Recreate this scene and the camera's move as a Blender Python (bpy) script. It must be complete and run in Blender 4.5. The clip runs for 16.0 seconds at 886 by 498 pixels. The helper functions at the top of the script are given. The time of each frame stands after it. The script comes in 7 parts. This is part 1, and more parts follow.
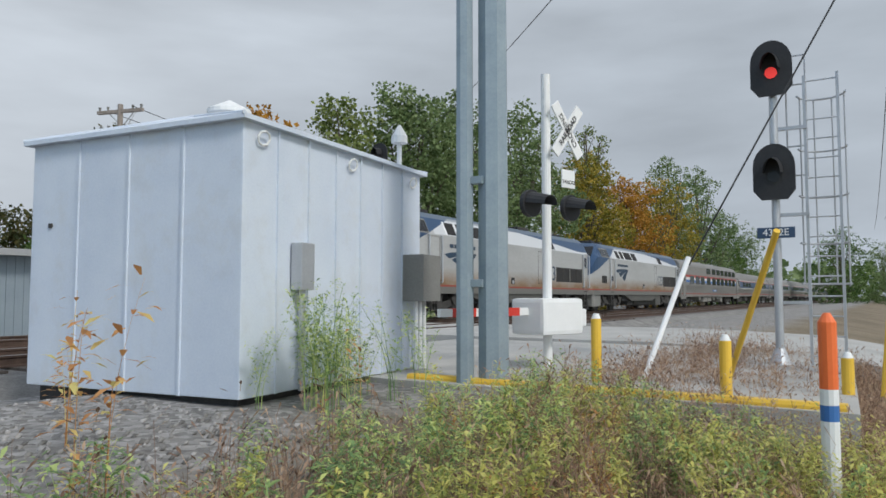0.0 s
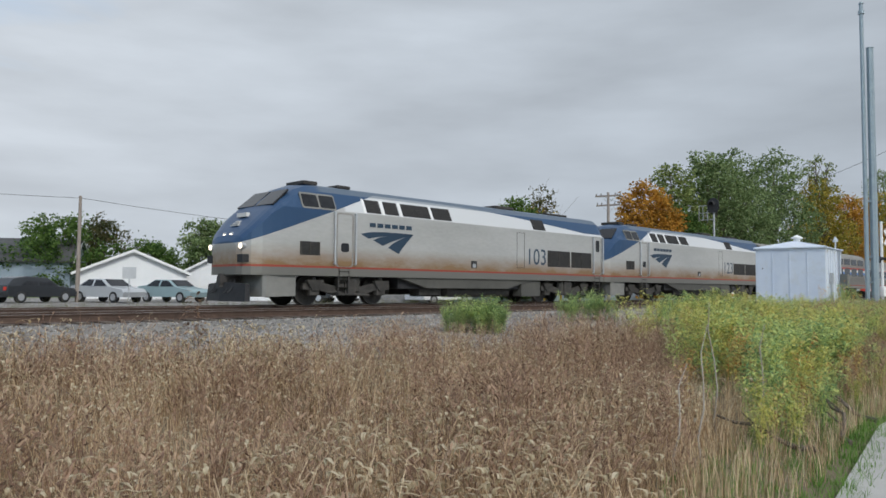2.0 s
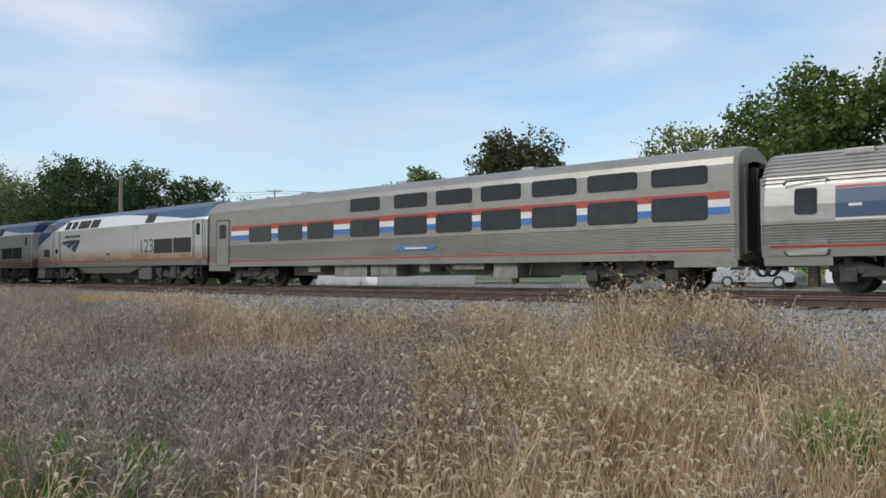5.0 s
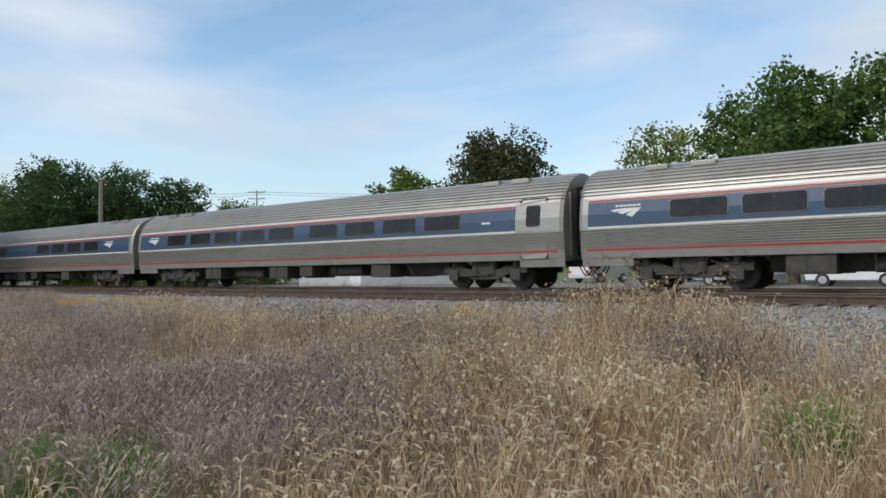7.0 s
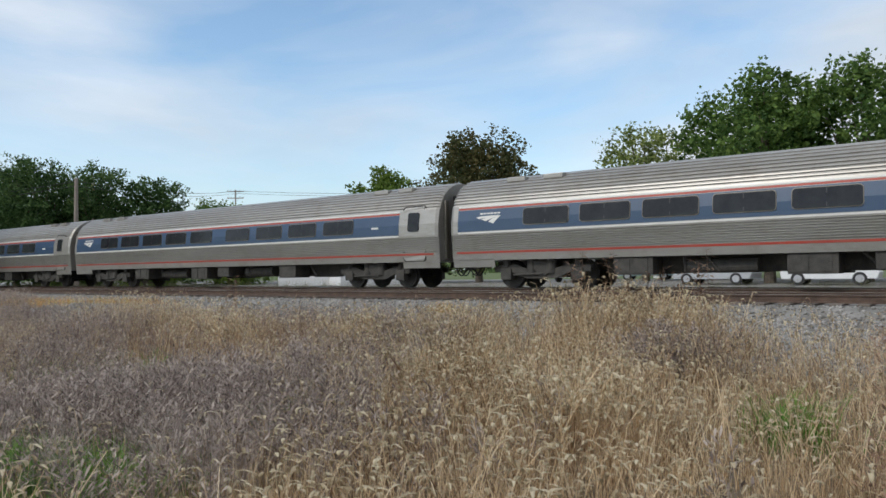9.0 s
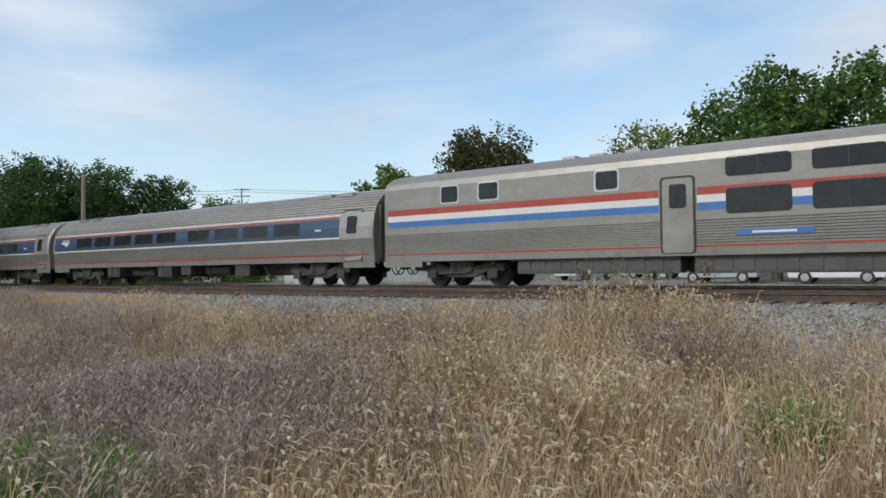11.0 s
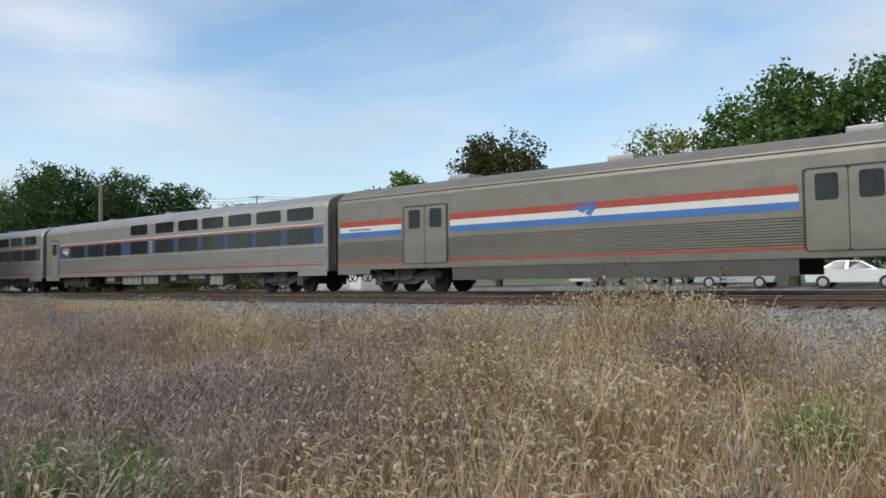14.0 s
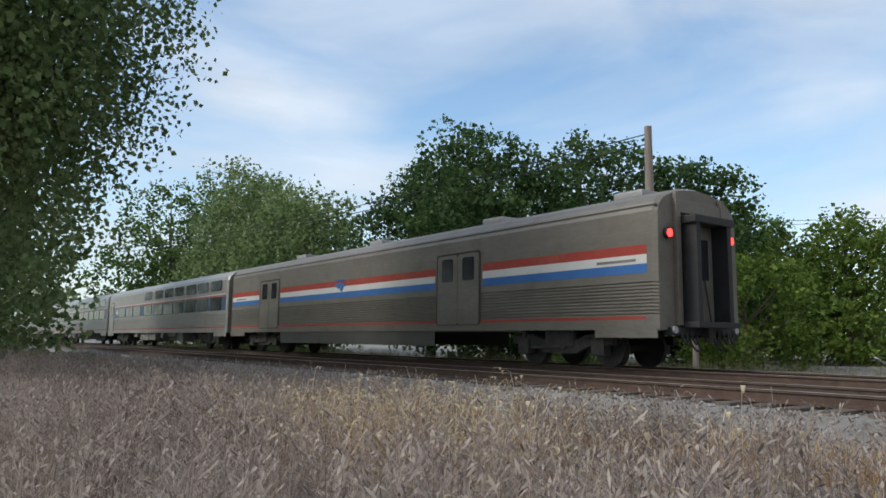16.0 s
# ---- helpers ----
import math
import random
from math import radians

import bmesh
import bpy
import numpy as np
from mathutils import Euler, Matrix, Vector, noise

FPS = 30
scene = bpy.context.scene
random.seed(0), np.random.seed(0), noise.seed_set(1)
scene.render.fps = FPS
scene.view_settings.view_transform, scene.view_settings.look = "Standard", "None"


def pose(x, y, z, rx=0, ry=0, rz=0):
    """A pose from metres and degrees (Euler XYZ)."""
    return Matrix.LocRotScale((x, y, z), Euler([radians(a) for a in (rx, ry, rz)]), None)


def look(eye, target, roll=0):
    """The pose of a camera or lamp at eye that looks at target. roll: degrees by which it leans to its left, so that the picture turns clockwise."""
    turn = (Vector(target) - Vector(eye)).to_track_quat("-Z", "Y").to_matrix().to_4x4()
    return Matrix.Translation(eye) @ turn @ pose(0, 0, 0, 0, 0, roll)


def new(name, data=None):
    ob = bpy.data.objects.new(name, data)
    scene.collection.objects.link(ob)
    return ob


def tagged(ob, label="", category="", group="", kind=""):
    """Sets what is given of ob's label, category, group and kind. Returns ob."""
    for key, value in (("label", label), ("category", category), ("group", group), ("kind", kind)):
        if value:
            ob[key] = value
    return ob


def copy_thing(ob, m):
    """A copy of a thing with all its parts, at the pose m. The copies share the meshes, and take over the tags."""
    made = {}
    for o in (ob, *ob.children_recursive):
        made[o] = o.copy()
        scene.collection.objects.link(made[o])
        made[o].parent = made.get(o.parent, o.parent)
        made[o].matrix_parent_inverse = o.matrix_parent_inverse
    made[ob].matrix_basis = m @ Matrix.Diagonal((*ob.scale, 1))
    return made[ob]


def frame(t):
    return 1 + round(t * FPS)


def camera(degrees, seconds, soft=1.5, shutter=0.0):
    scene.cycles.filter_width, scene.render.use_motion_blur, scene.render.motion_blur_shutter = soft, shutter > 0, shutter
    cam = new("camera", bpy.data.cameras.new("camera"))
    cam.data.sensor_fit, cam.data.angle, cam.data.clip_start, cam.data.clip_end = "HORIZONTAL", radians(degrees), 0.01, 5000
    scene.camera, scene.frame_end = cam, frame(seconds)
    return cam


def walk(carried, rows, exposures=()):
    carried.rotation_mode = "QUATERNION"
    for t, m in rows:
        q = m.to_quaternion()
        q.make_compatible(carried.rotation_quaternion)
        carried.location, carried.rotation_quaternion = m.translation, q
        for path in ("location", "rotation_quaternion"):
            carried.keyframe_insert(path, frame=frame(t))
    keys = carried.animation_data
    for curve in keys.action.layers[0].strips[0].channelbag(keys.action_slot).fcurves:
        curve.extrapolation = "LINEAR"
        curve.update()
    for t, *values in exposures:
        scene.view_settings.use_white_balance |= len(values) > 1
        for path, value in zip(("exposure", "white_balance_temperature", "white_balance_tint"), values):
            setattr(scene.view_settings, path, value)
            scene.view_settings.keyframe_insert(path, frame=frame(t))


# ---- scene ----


# ---------- camera ----------
cam = camera(62.27, 16.0, soft=1.6)
RAIL = 1.0            # height of the rail heads
TRACK = 22.13         # centre line of the track the train runs on
NEAR = 17.9           # centre line of the empty track


def aim(x, y, z, yaw, pitch, roll):
    """yaw: degrees from across the tracks (+y) towards +x."""
    a, b = radians(yaw), radians(pitch)
    d = Vector((math.sin(a) * math.cos(b), math.cos(a) * math.cos(b), math.sin(b)))
    return look((x, y, z), Vector((x, y, z)) + d, roll)


PATH = [
    (0, 31.23, 5.64, 1.89, 58.57, 3.73, 0),
    (0.5, 27.24, 4.77, 1.82, 55.66, 3.71, 0),
    (1, 20.17, 3.95, 1.8, 55.55, 3.2, 0),
    (1.5, 4.6, 0.75, 1.64, 55.9, 1.75, 0.3),
    (2, 0, 0, 1.616, 45.6, 3.08, 0.4),
    (2.5, 0, 0, 1.616, 21.22, 3.05, 0.05),
    (3, 0, 0, 1.616, -10.84, 2.1, -0.6),
    (3.5, 0, 0, 1.616, -33.88, 1.65, 0.2),
    (3.7, 0, 0, 1.616, -37.4, 1.7, -0.1),
    (4.2, 0, 0, 1.616, -39.5, 1.75, -0.3),
    (6, 0, 0, 1.616, -39.26, 1.78, -0.37),
    (6.5, 0, 0, 1.616, -38.78, 1.75, -0.56),
    (7, 0, 0, 1.616, -38.19, 1.76, -0.75),
    (7.5, 0, 0, 1.616, -37.8, 1.78, -0.87),
    (8, 0, 0, 1.616, -37.38, 1.81, -0.9),
    (8.5, 0, 0, 1.616, -36.59, 1.72, -0.83),
    (11, 0, 0, 1.616, -37.09, 1.57, -0.78),
    (11.5, 0, 0, 1.616, -36.97, 1.62, -0.62),
    (12, 0, 0, 1.616, -36.61, 1.58, -0.75),
    (12.5, 0, 0, 1.616, -36.87, 1.54, -0.72),
    (13, 0, 0, 1.616, -36.81, 1.56, -0.79),
    (13.5, 0, 0, 1.616, -37.5, 1.68, -0.88),
    (14, 0, 0, 1.616, -38.19, 2.07, -1.01),
    (14.5, 0, 0, 1.616, -43.98, 3.89, -1.04),
    (15, -10.62, 0.81, 1.55, -46.29, 6.08, 0),
    (15.5, -24.8, 4.65, 1.6, -51.41, 6.39, 0.2),
    (16, -39.0, 7.26, 1.68, -53.41, 6.94, 0.4),
]
walk(cam, [(t, aim(*row)) for t, *row in PATH], exposures=[(0, 0.0), (14.4, 0.0), (14.6, -0.08), (15.0, -0.3), (15.5, -0.2), (16, 0.1)])


def front(t):
    """Where the leading coupler is along the track at t seconds."""
    early = 19.0 * max(0.0, 1 - t / 2) ** 1.78
    return 65.469 - 28.0994 * t + 0.09242 * (t - 8) ** 2 + 0.002495 * (t - 8) ** 3 - early


# ---------- sky and sun ----------
SUN_AZ, SUN_EL = 200.0, 42.0       # degrees from +y towards +x
world = bpy.data.worlds.new("sky")
scene.world = world
world.use_nodes = True


def nd(tree, kind, **values):
    n = tree.nodes.new(kind)
    for k, v in values.items():
        if k in n.inputs:
            n.inputs[k].default_value = v
    return n


def ramp(tree, stops, fac=None):
    n = tree.nodes.new("ShaderNodeValToRGB")
    els = n.color_ramp.elements
    while len(els) < len(stops):
        els.new(0.5)
    for e, (p, c) in zip(els, stops):
        e.position = p
        e.color = (*c, 1) if len(c) == 3 else c
    if fac is not None:
        tree.links.new(fac, n.inputs["Fac"])
    return n


def math_node(tree, op, a, b=None, clamp=False):
    n = tree.nodes.new("ShaderNodeMath")
    n.operation, n.use_clamp = op, clamp
    for i, v in enumerate((a, b)):
        if v is None:
            continue
        if isinstance(v, (int, float)):
            n.inputs[i].default_value = v
        else:
            tree.links.new(v, n.inputs[i])
    return n.outputs[0]


def mix(tree, fac, a, b, mode="MIX"):
    n = tree.nodes.new("ShaderNodeMix")
    n.data_type, n.blend_type = "RGBA", mode
    for i, v in ((0, fac), (6, a), (7, b)):
        if isinstance(v, (int, float)):
            n.inputs[i].default_value = v
        elif isinstance(v, tuple):
            n.inputs[i].default_value = (*v, 1)
        else:
            tree.links.new(v, n.inputs[i])
    return n.outputs[2]


def build_sky():
    t = world.node_tree
    L = t.links.new
    bg = t.nodes["Background"]
    sky = t.nodes.new("ShaderNodeTexSky")
    sky.sky_type, sky.sun_disc = "NISHITA", False
    sky.sun_elevation, sky.sun_rotation = radians(SUN_EL), radians(SUN_AZ)
    sky.air_density, sky.dust_density = 1.0, 1.2
    co = t.nodes.new("ShaderNodeTexCoord")
    mp = t.nodes.new("ShaderNodeMapping")
    mp.inputs["Scale"].default_value = (1.0, 1.0, 3.6)
    mp.inputs["Rotation"].default_value = (0, radians(-9), 0)
    L(co.outputs["Generated"], mp.inputs["Vector"])
    no = nd(t, "ShaderNodeTexNoise", Scale=1.9, Detail=8.0, Roughness=0.52, Distortion=0.4)
    L(mp.outputs[0], no.inputs["Vector"])
    sep = t.nodes.new("ShaderNodeSeparateXYZ")
    L(co.outputs["Generated"], sep.inputs[0])
    # cloud cover thickens towards +x
    bias = math_node(t, "MULTIPLY_ADD", sep.outputs["X"], 0.42)
    bias.node.inputs[2].default_value = 0.20
    bias = math_node(t, "MINIMUM", math_node(t, "MAXIMUM", bias, 0.0), 0.5)
    cover = ramp(t, [(0.36, (0.05, 0.05, 0.05)), (0.78, (1, 1, 1))], math_node(t, "ADD", no.outputs["Fac"], bias))
    grey = nd(t, "ShaderNodeTexNoise", Scale=3.1, Detail=6.0, Roughness=0.5)
    mp2 = t.nodes.new("ShaderNodeMapping")
    mp2.inputs["Scale"].default_value = (1.0, 1.0, 4.0)
    mp2.inputs["Location"].default_value = (3.1, 0.7, 0.4)
    L(co.outputs["Generated"], mp2.inputs["Vector"])
    L(mp2.outputs[0], grey.inputs["Vector"])
    dark = ramp(t, [(0.0, (7.2, 7.7, 8.3)), (0.8, (4.0, 4.5, 5.1))], math_node(t, "MULTIPLY_ADD", sep.outputs["X"], 0.55))
    dark.inputs["Fac"].links[0].from_node.inputs[2].default_value = 0.22
    fl = math_node(t, "MULTIPLY_ADD", grey.outputs["Fac"], 0.7)
    fl.node.inputs[2].default_value = 0.65
    vm = t.nodes.new("ShaderNodeVectorMath")
    vm.operation = "SCALE"
    L(dark.outputs[0], vm.inputs[0])
    L(fl, vm.inputs["Scale"])
    blue = t.nodes.new("ShaderNodeVectorMath")
    blue.operation = "MULTIPLY"
    L(sky.outputs[0], blue.inputs[0])
    blue.inputs[1].default_value = (1.55, 1.8, 1.85)
    col = mix(t, cover.outputs[0], blue.outputs[0], vm.outputs[0])
    L(col, bg.inputs["Color"])
    bg.inputs["Strength"].default_value = 0.105


build_sky()
sun = new("sun", bpy.data.lights.new("sun", "SUN"))
sun.data.energy, sun.data.angle, sun.data.color = 1.9, radians(12), (1.0, 0.96, 0.9)
sun.matrix_world = look((math.sin(radians(SUN_AZ)) * math.cos(radians(SUN_EL)), math.cos(radians(SUN_AZ)) * math.cos(radians(SUN_EL)), math.sin(radians(SUN_EL))), (0, 0, 0))


# ---------- materials ----------
def material(name, stops, rough=0.7, metal=0.0, scale=6.0, fine=60.0, bump=0.2, rand=0.0, island=False, stretch=(1, 1, 1), dirt=None, gloss=0.5):
    """A surface whose colour wanders through the stops at a coarse and a fine scale."""
    m = bpy.data.materials.new(name)
    m.use_nodes = True
    t = m.node_tree
    L = t.links.new
    b = t.nodes["Principled BSDF"]
    b.inputs["Specular IOR Level"].default_value = gloss
    co = t.nodes.new("ShaderNodeTexCoord")
    mp = t.nodes.new("ShaderNodeMapping")
    mp.inputs["Scale"].default_value = stretch
    L(co.outputs["Object"], mp.inputs["Vector"])
    n1 = nd(t, "ShaderNodeTexNoise", Scale=scale, Detail=4.0, Roughness=0.6)
    n2 = nd(t, "ShaderNodeTexNoise", Scale=fine, Detail=3.0, Roughness=0.6)
    L(mp.outputs[0], n1.inputs["Vector"])
    L(mp.outputs[0], n2.inputs["Vector"])
    f = math_node(t, "ADD", math_node(t, "MULTIPLY", n1.outputs["Fac"], 0.65), math_node(t, "MULTIPLY", n2.outputs["Fac"], 0.35))
    if rand or island:
        src = t.nodes.new("ShaderNodeNewGeometry").outputs["Random Per Island"] if island else t.nodes.new("ShaderNodeObjectInfo").outputs["Random"]
        r = math_node(t, "MULTIPLY", math_node(t, "SUBTRACT", src, 0.5), rand)
        f = math_node(t, "ADD", f, r)
    k = len(stops) - 1
    rp = ramp(t, [(0.28 + 0.44 * i / k, c) for i, c in enumerate(stops)], f)
    col = rp.outputs[0]
    if dirt:
        n3 = nd(t, "ShaderNodeTexNoise", Scale=1.3, Detail=5.0, Roughness=0.7)
        L(co.outputs["Object"], n3.inputs["Vector"])
        dm = ramp(t, [(0.5, (0, 0, 0)), (0.72, (1, 1, 1))], n3.outputs["Fac"])
        col = mix(t, math_node(t, "MULTIPLY", dm.outputs[0], dirt[1]), col, dirt[0])
    L(col, b.inputs["Base Color"])
    b.inputs["Roughness"].default_value, b.inputs["Metallic"].default_value = rough, metal
    if bump:
        bp = nd(t, "ShaderNodeBump", Strength=bump, Distance=0.01)
        L(n2.outputs["Fac"], bp.inputs["Height"])
        L(bp.outputs[0], b.inputs["Normal"])
    return m


def glow(name, colour, strength):
    m = bpy.data.materials.new(name)
    m.use_nodes = True
    b = m.node_tree.nodes["Principled BSDF"]
    b.inputs["Base Color"].default_value = (*colour, 1)
    b.inputs["Emission Color"].default_value = (*colour, 1)
    b.inputs["Emission Strength"].default_value = strength
    return m


def leafy(name, stops, rand=0.5):
    m = material(name, stops, rough=0.6, scale=0.55, fine=7.0, bump=0.0, rand=rand, island=True)
    b = m.node_tree.nodes["Principled BSDF"]
    b.inputs["Specular IOR Level"].default_value = 0.2
    t = m.node_tree
    tr = t.nodes.new("ShaderNodeBsdfTranslucent")
    ms = t.nodes.new("ShaderNodeMixShader")
    ms.inputs[0].default_value = 0.4
    t.links.new(b.inputs["Base Color"].links[0].from_socket, tr.inputs["Color"])
    t.links.new(b.outputs[0], ms.inputs[1])
    t.links.new(tr.outputs[0], ms.inputs[2])
    t.links.new(ms.outputs[0], t.nodes["Material Output"].inputs["Surface"])
    return m


M = {}
M["white_paint"] = material("white_paint", [(0.50, 0.56, 0.66), (0.58, 0.635, 0.72), (0.64, 0.69, 0.76)], 0.5, 0, 1.2, 40, 0.08, dirt=((0.45, 0.43, 0.38), 0.35))
M["white"] = material("white", [(0.68, 0.69, 0.69), (0.8, 0.8, 0.79)], 0.55, 0, 2, 50, 0.05)
M["galvanised"] = material("galvanised", [(0.22, 0.28, 0.32), (0.28, 0.34, 0.38), (0.33, 0.39, 0.42)], 0.5, 0.35, 3, 30, 0.05)
M["steel"] = material("steel", [(0.42, 0.43, 0.45), (0.55, 0.56, 0.58)], 0.45, 0.6, 3, 40, 0.05)
M["dark_steel"] = material("dark_steel", [(0.02, 0.02, 0.02), (0.045, 0.042, 0.04), (0.09, 0.08, 0.07)], 0.75, 0.1, 4, 30, 0.3)
M["truck_steel"] = material("truck_steel", [(0.027, 0.025, 0.024), (0.054, 0.051, 0.047), (0.090, 0.078, 0.066)], 0.8, 0.1, 4, 30, 0.3)
M["black"] = material("black", [(0.012, 0.012, 0.014), (0.03, 0.03, 0.032)], 0.6, 0, 5, 40, 0.1)
M["rail"] = material("rail", [(0.05, 0.032, 0.025), (0.10, 0.065, 0.05), (0.15, 0.10, 0.075)], 0.7, 0.4, 5, 60, 0.2)
M["rail_head"] = material("rail_head", [(0.35, 0.34, 0.33), (0.5, 0.5, 0.5)], 0.3, 0.9, 5, 60, 0.05)
M["tie"] = material("tie", [(0.05, 0.04, 0.032), (0.10, 0.08, 0.065), (0.17, 0.14, 0.12)], 0.9, 0, 6, 40, 0.6, rand=0.3)
M["gravel"] = material("gravel", [(0.125, 0.118, 0.11), (0.235, 0.225, 0.21), (0.37, 0.355, 0.34)], 0.95, 0, 1.5, 28, 1.0, rand=0.6, island=True)
M["asphalt"] = material("asphalt", [(0.30, 0.292, 0.275), (0.40, 0.392, 0.372), (0.50, 0.49, 0.465)], 0.9, 0, 0.8, 90, 0.4)
M["faded_yellow"] = material("faded_yellow", [(0.32, 0.31, 0.27), (0.42, 0.36, 0.2)], 0.9, 0, 6, 40, 0.2)
M["wood_pole"] = material("wood_pole", [(0.16, 0.13, 0.11), (0.27, 0.23, 0.20), (0.36, 0.32, 0.28)], 0.85, 0, 3, 30, 0.4, stretch=(6, 6, 0.6))
M["bark"] = material("bark", [(0.05, 0.04, 0.03), (0.11, 0.09, 0.07), (0.18, 0.15, 0.12)], 0.9, 0, 4, 25, 0.8)
M["glass"] = material("glass", [(0.013, 0.014, 0.018), (0.032, 0.034, 0.037)], 0.1, 0, 2, 6, 0.0, gloss=0.22)
M["tail_red"] = glow("tail_red", (1.0, 0.05, 0.04), 3.0)
M["head_white"] = glow("head_white", (1.0, 0.86, 0.66), 2.6)
M["signal_red"] = glow("signal_red", (1.0, 0.06, 0.05), 0.45)
M["red"] = material("red", [(0.5, 0.03, 0.02), (0.62, 0.05, 0.03)], 0.5, 0, 3, 30, 0.05)
M["orange"] = material("orange", [(0.75, 0.13, 0.03), (0.85, 0.18, 0.04)], 0.5, 0, 3, 30, 0.05)
M["yellow"] = material("yellow", [(0.7, 0.42, 0.04), (0.8, 0.52, 0.06)], 0.55, 0, 3, 30, 0.05)
M["phase_red"] = material("phase_red", [(0.302, 0.036, 0.025), (0.396, 0.058, 0.036)], 0.5, 0, 1.2, 20, 0.03, dirt=((0.3, 0.2, 0.15), 0.3))
M["phase_white"] = material("phase_white", [(0.56, 0.55, 0.52), (0.68, 0.67, 0.65)], 0.5, 0, 1.2, 20, 0.03)
M["phase_blue"] = material("phase_blue", [(0.03, 0.12, 0.34), (0.05, 0.17, 0.44)], 0.5, 0, 1.2, 20, 0.03)
M["navy"] = material("navy", [(0.025, 0.055, 0.111), (0.038, 0.072, 0.136)], 0.4, 0, 1.2, 20, 0.03)
M["logo_blue"] = material("logo_blue", [(0.015, 0.036, 0.066), (0.021, 0.048, 0.084)], 0.5, 0, 1.2, 20, 0.0)
M["stainless"] = material("stainless", [(0.255, 0.244, 0.226), (0.326, 0.314, 0.297), (0.396, 0.385, 0.367)], 0.42, 0.45, 0.7, 14, 0.06, stretch=(0.25, 1, 1.5), dirt=((0.22, 0.19, 0.15), 0.55))
M["stainless_dull"] = material("stainless_dull", [(0.145, 0.132, 0.111), (0.196, 0.178, 0.153), (0.246, 0.230, 0.200)], 0.5, 0.3, 0.7, 14, 0.06, stretch=(0.25, 1, 1.5), dirt=((0.12, 0.1, 0.075), 0.5))
M["roof_grey"] = material("roof_grey", [(0.30, 0.30, 0.30), (0.42, 0.42, 0.42)], 0.5, 0.3, 0.8, 20, 0.05)
M["siding"] = material("siding", [(0.68, 0.69, 0.70), (0.78, 0.79, 0.80)], 0.6, 0, 1, 30, 0.05)
M["shingle"] = material("shingle", [(0.045, 0.047, 0.05), (0.09, 0.092, 0.095)], 0.9, 0, 2, 30, 0.5)
M["shingle_red"] = material("shingle_red", [(0.12, 0.035, 0.03), (0.2, 0.06, 0.05)], 0.9, 0, 2, 30, 0.5)
M["metal_wall"] = material("metal_wall", [(0.22, 0.27, 0.31), (0.29, 0.34, 0.38)], 0.5, 0.2, 1, 20, 0.05)
M["house_blue"] = material("house_blue", [(0.25, 0.31, 0.38), (0.31, 0.37, 0.44)], 0.7, 0, 1, 30, 0.1)
M["fox_grass"] = leafy("fox_grass", [(0.205, 0.135, 0.078), (0.475, 0.329, 0.194), (0.713, 0.535, 0.340), (0.799, 0.653, 0.454)], 0.6)
M["red_grass"] = leafy("red_grass", [(0.20, 0.125, 0.09), (0.40, 0.26, 0.18), (0.54, 0.39, 0.27)], 0.6)
M["grey_weed"] = leafy("grey_weed", [(0.165, 0.128, 0.112), (0.348, 0.283, 0.250), (0.525, 0.445, 0.390)], 0.6)
M["green_weed"] = leafy("green_weed", [(0.158, 0.258, 0.108), (0.347, 0.486, 0.195), (0.663, 0.715, 0.259)], 0.6)
M["yellow_weed"] = leafy("yellow_weed", [(0.302, 0.338, 0.100), (0.630, 0.591, 0.166), (0.681, 0.646, 0.232)], 0.6)
M["rust_weed"] = leafy("rust_weed", [(0.453, 0.216, 0.083), (0.688, 0.359, 0.138), (0.688, 0.599, 0.221)], 0.6)
M["lawn"] = leafy("lawn", [(0.085, 0.187, 0.034), (0.153, 0.289, 0.060), (0.221, 0.374, 0.085)], 0.6)
M["leaf_dark"] = leafy("leaf_dark", [(0.024, 0.053, 0.021), (0.058, 0.112, 0.037), (0.122, 0.194, 0.061)], 0.34)
M["leaf_green"] = leafy("leaf_green", [(0.034, 0.076, 0.020), (0.084, 0.151, 0.037), (0.168, 0.253, 0.059)], 0.34)
M["leaf_bright"] = leafy("leaf_bright", [(0.048, 0.095, 0.017), (0.119, 0.190, 0.033), (0.214, 0.286, 0.060)], 0.34)
M["leaf_willow"] = leafy("leaf_willow", [(0.079, 0.126, 0.050), (0.171, 0.240, 0.095), (0.285, 0.354, 0.159)], 0.34)
M["leaf_yellow"] = leafy("leaf_yellow", [(0.120, 0.135, 0.022), (0.300, 0.255, 0.045), (0.510, 0.360, 0.060)], 0.34)
M["leaf_orange"] = leafy("leaf_orange", [(0.198, 0.116, 0.023), (0.429, 0.215, 0.036), (0.594, 0.314, 0.050)], 0.34)
M["leaf_brown"] = leafy("leaf_brown", [(0.035, 0.05, 0.02), (0.08, 0.09, 0.034), (0.15, 0.12, 0.05)], 0.34)


# ---------- building helpers ----------
def part(name, bm, mat, parent=None, label="", smooth=False):
    me = bpy.data.meshes.new(name)
    bm.normal_update()
    bm.to_mesh(me)
    bm.free()
    me.materials.append(mat)
    if smooth:
        me.polygons.foreach_set("use_smooth", [True] * len(me.polygons))
    ob = new(name, me)
    ob.parent = parent
    if label:
        tagged(ob, label)
    return ob


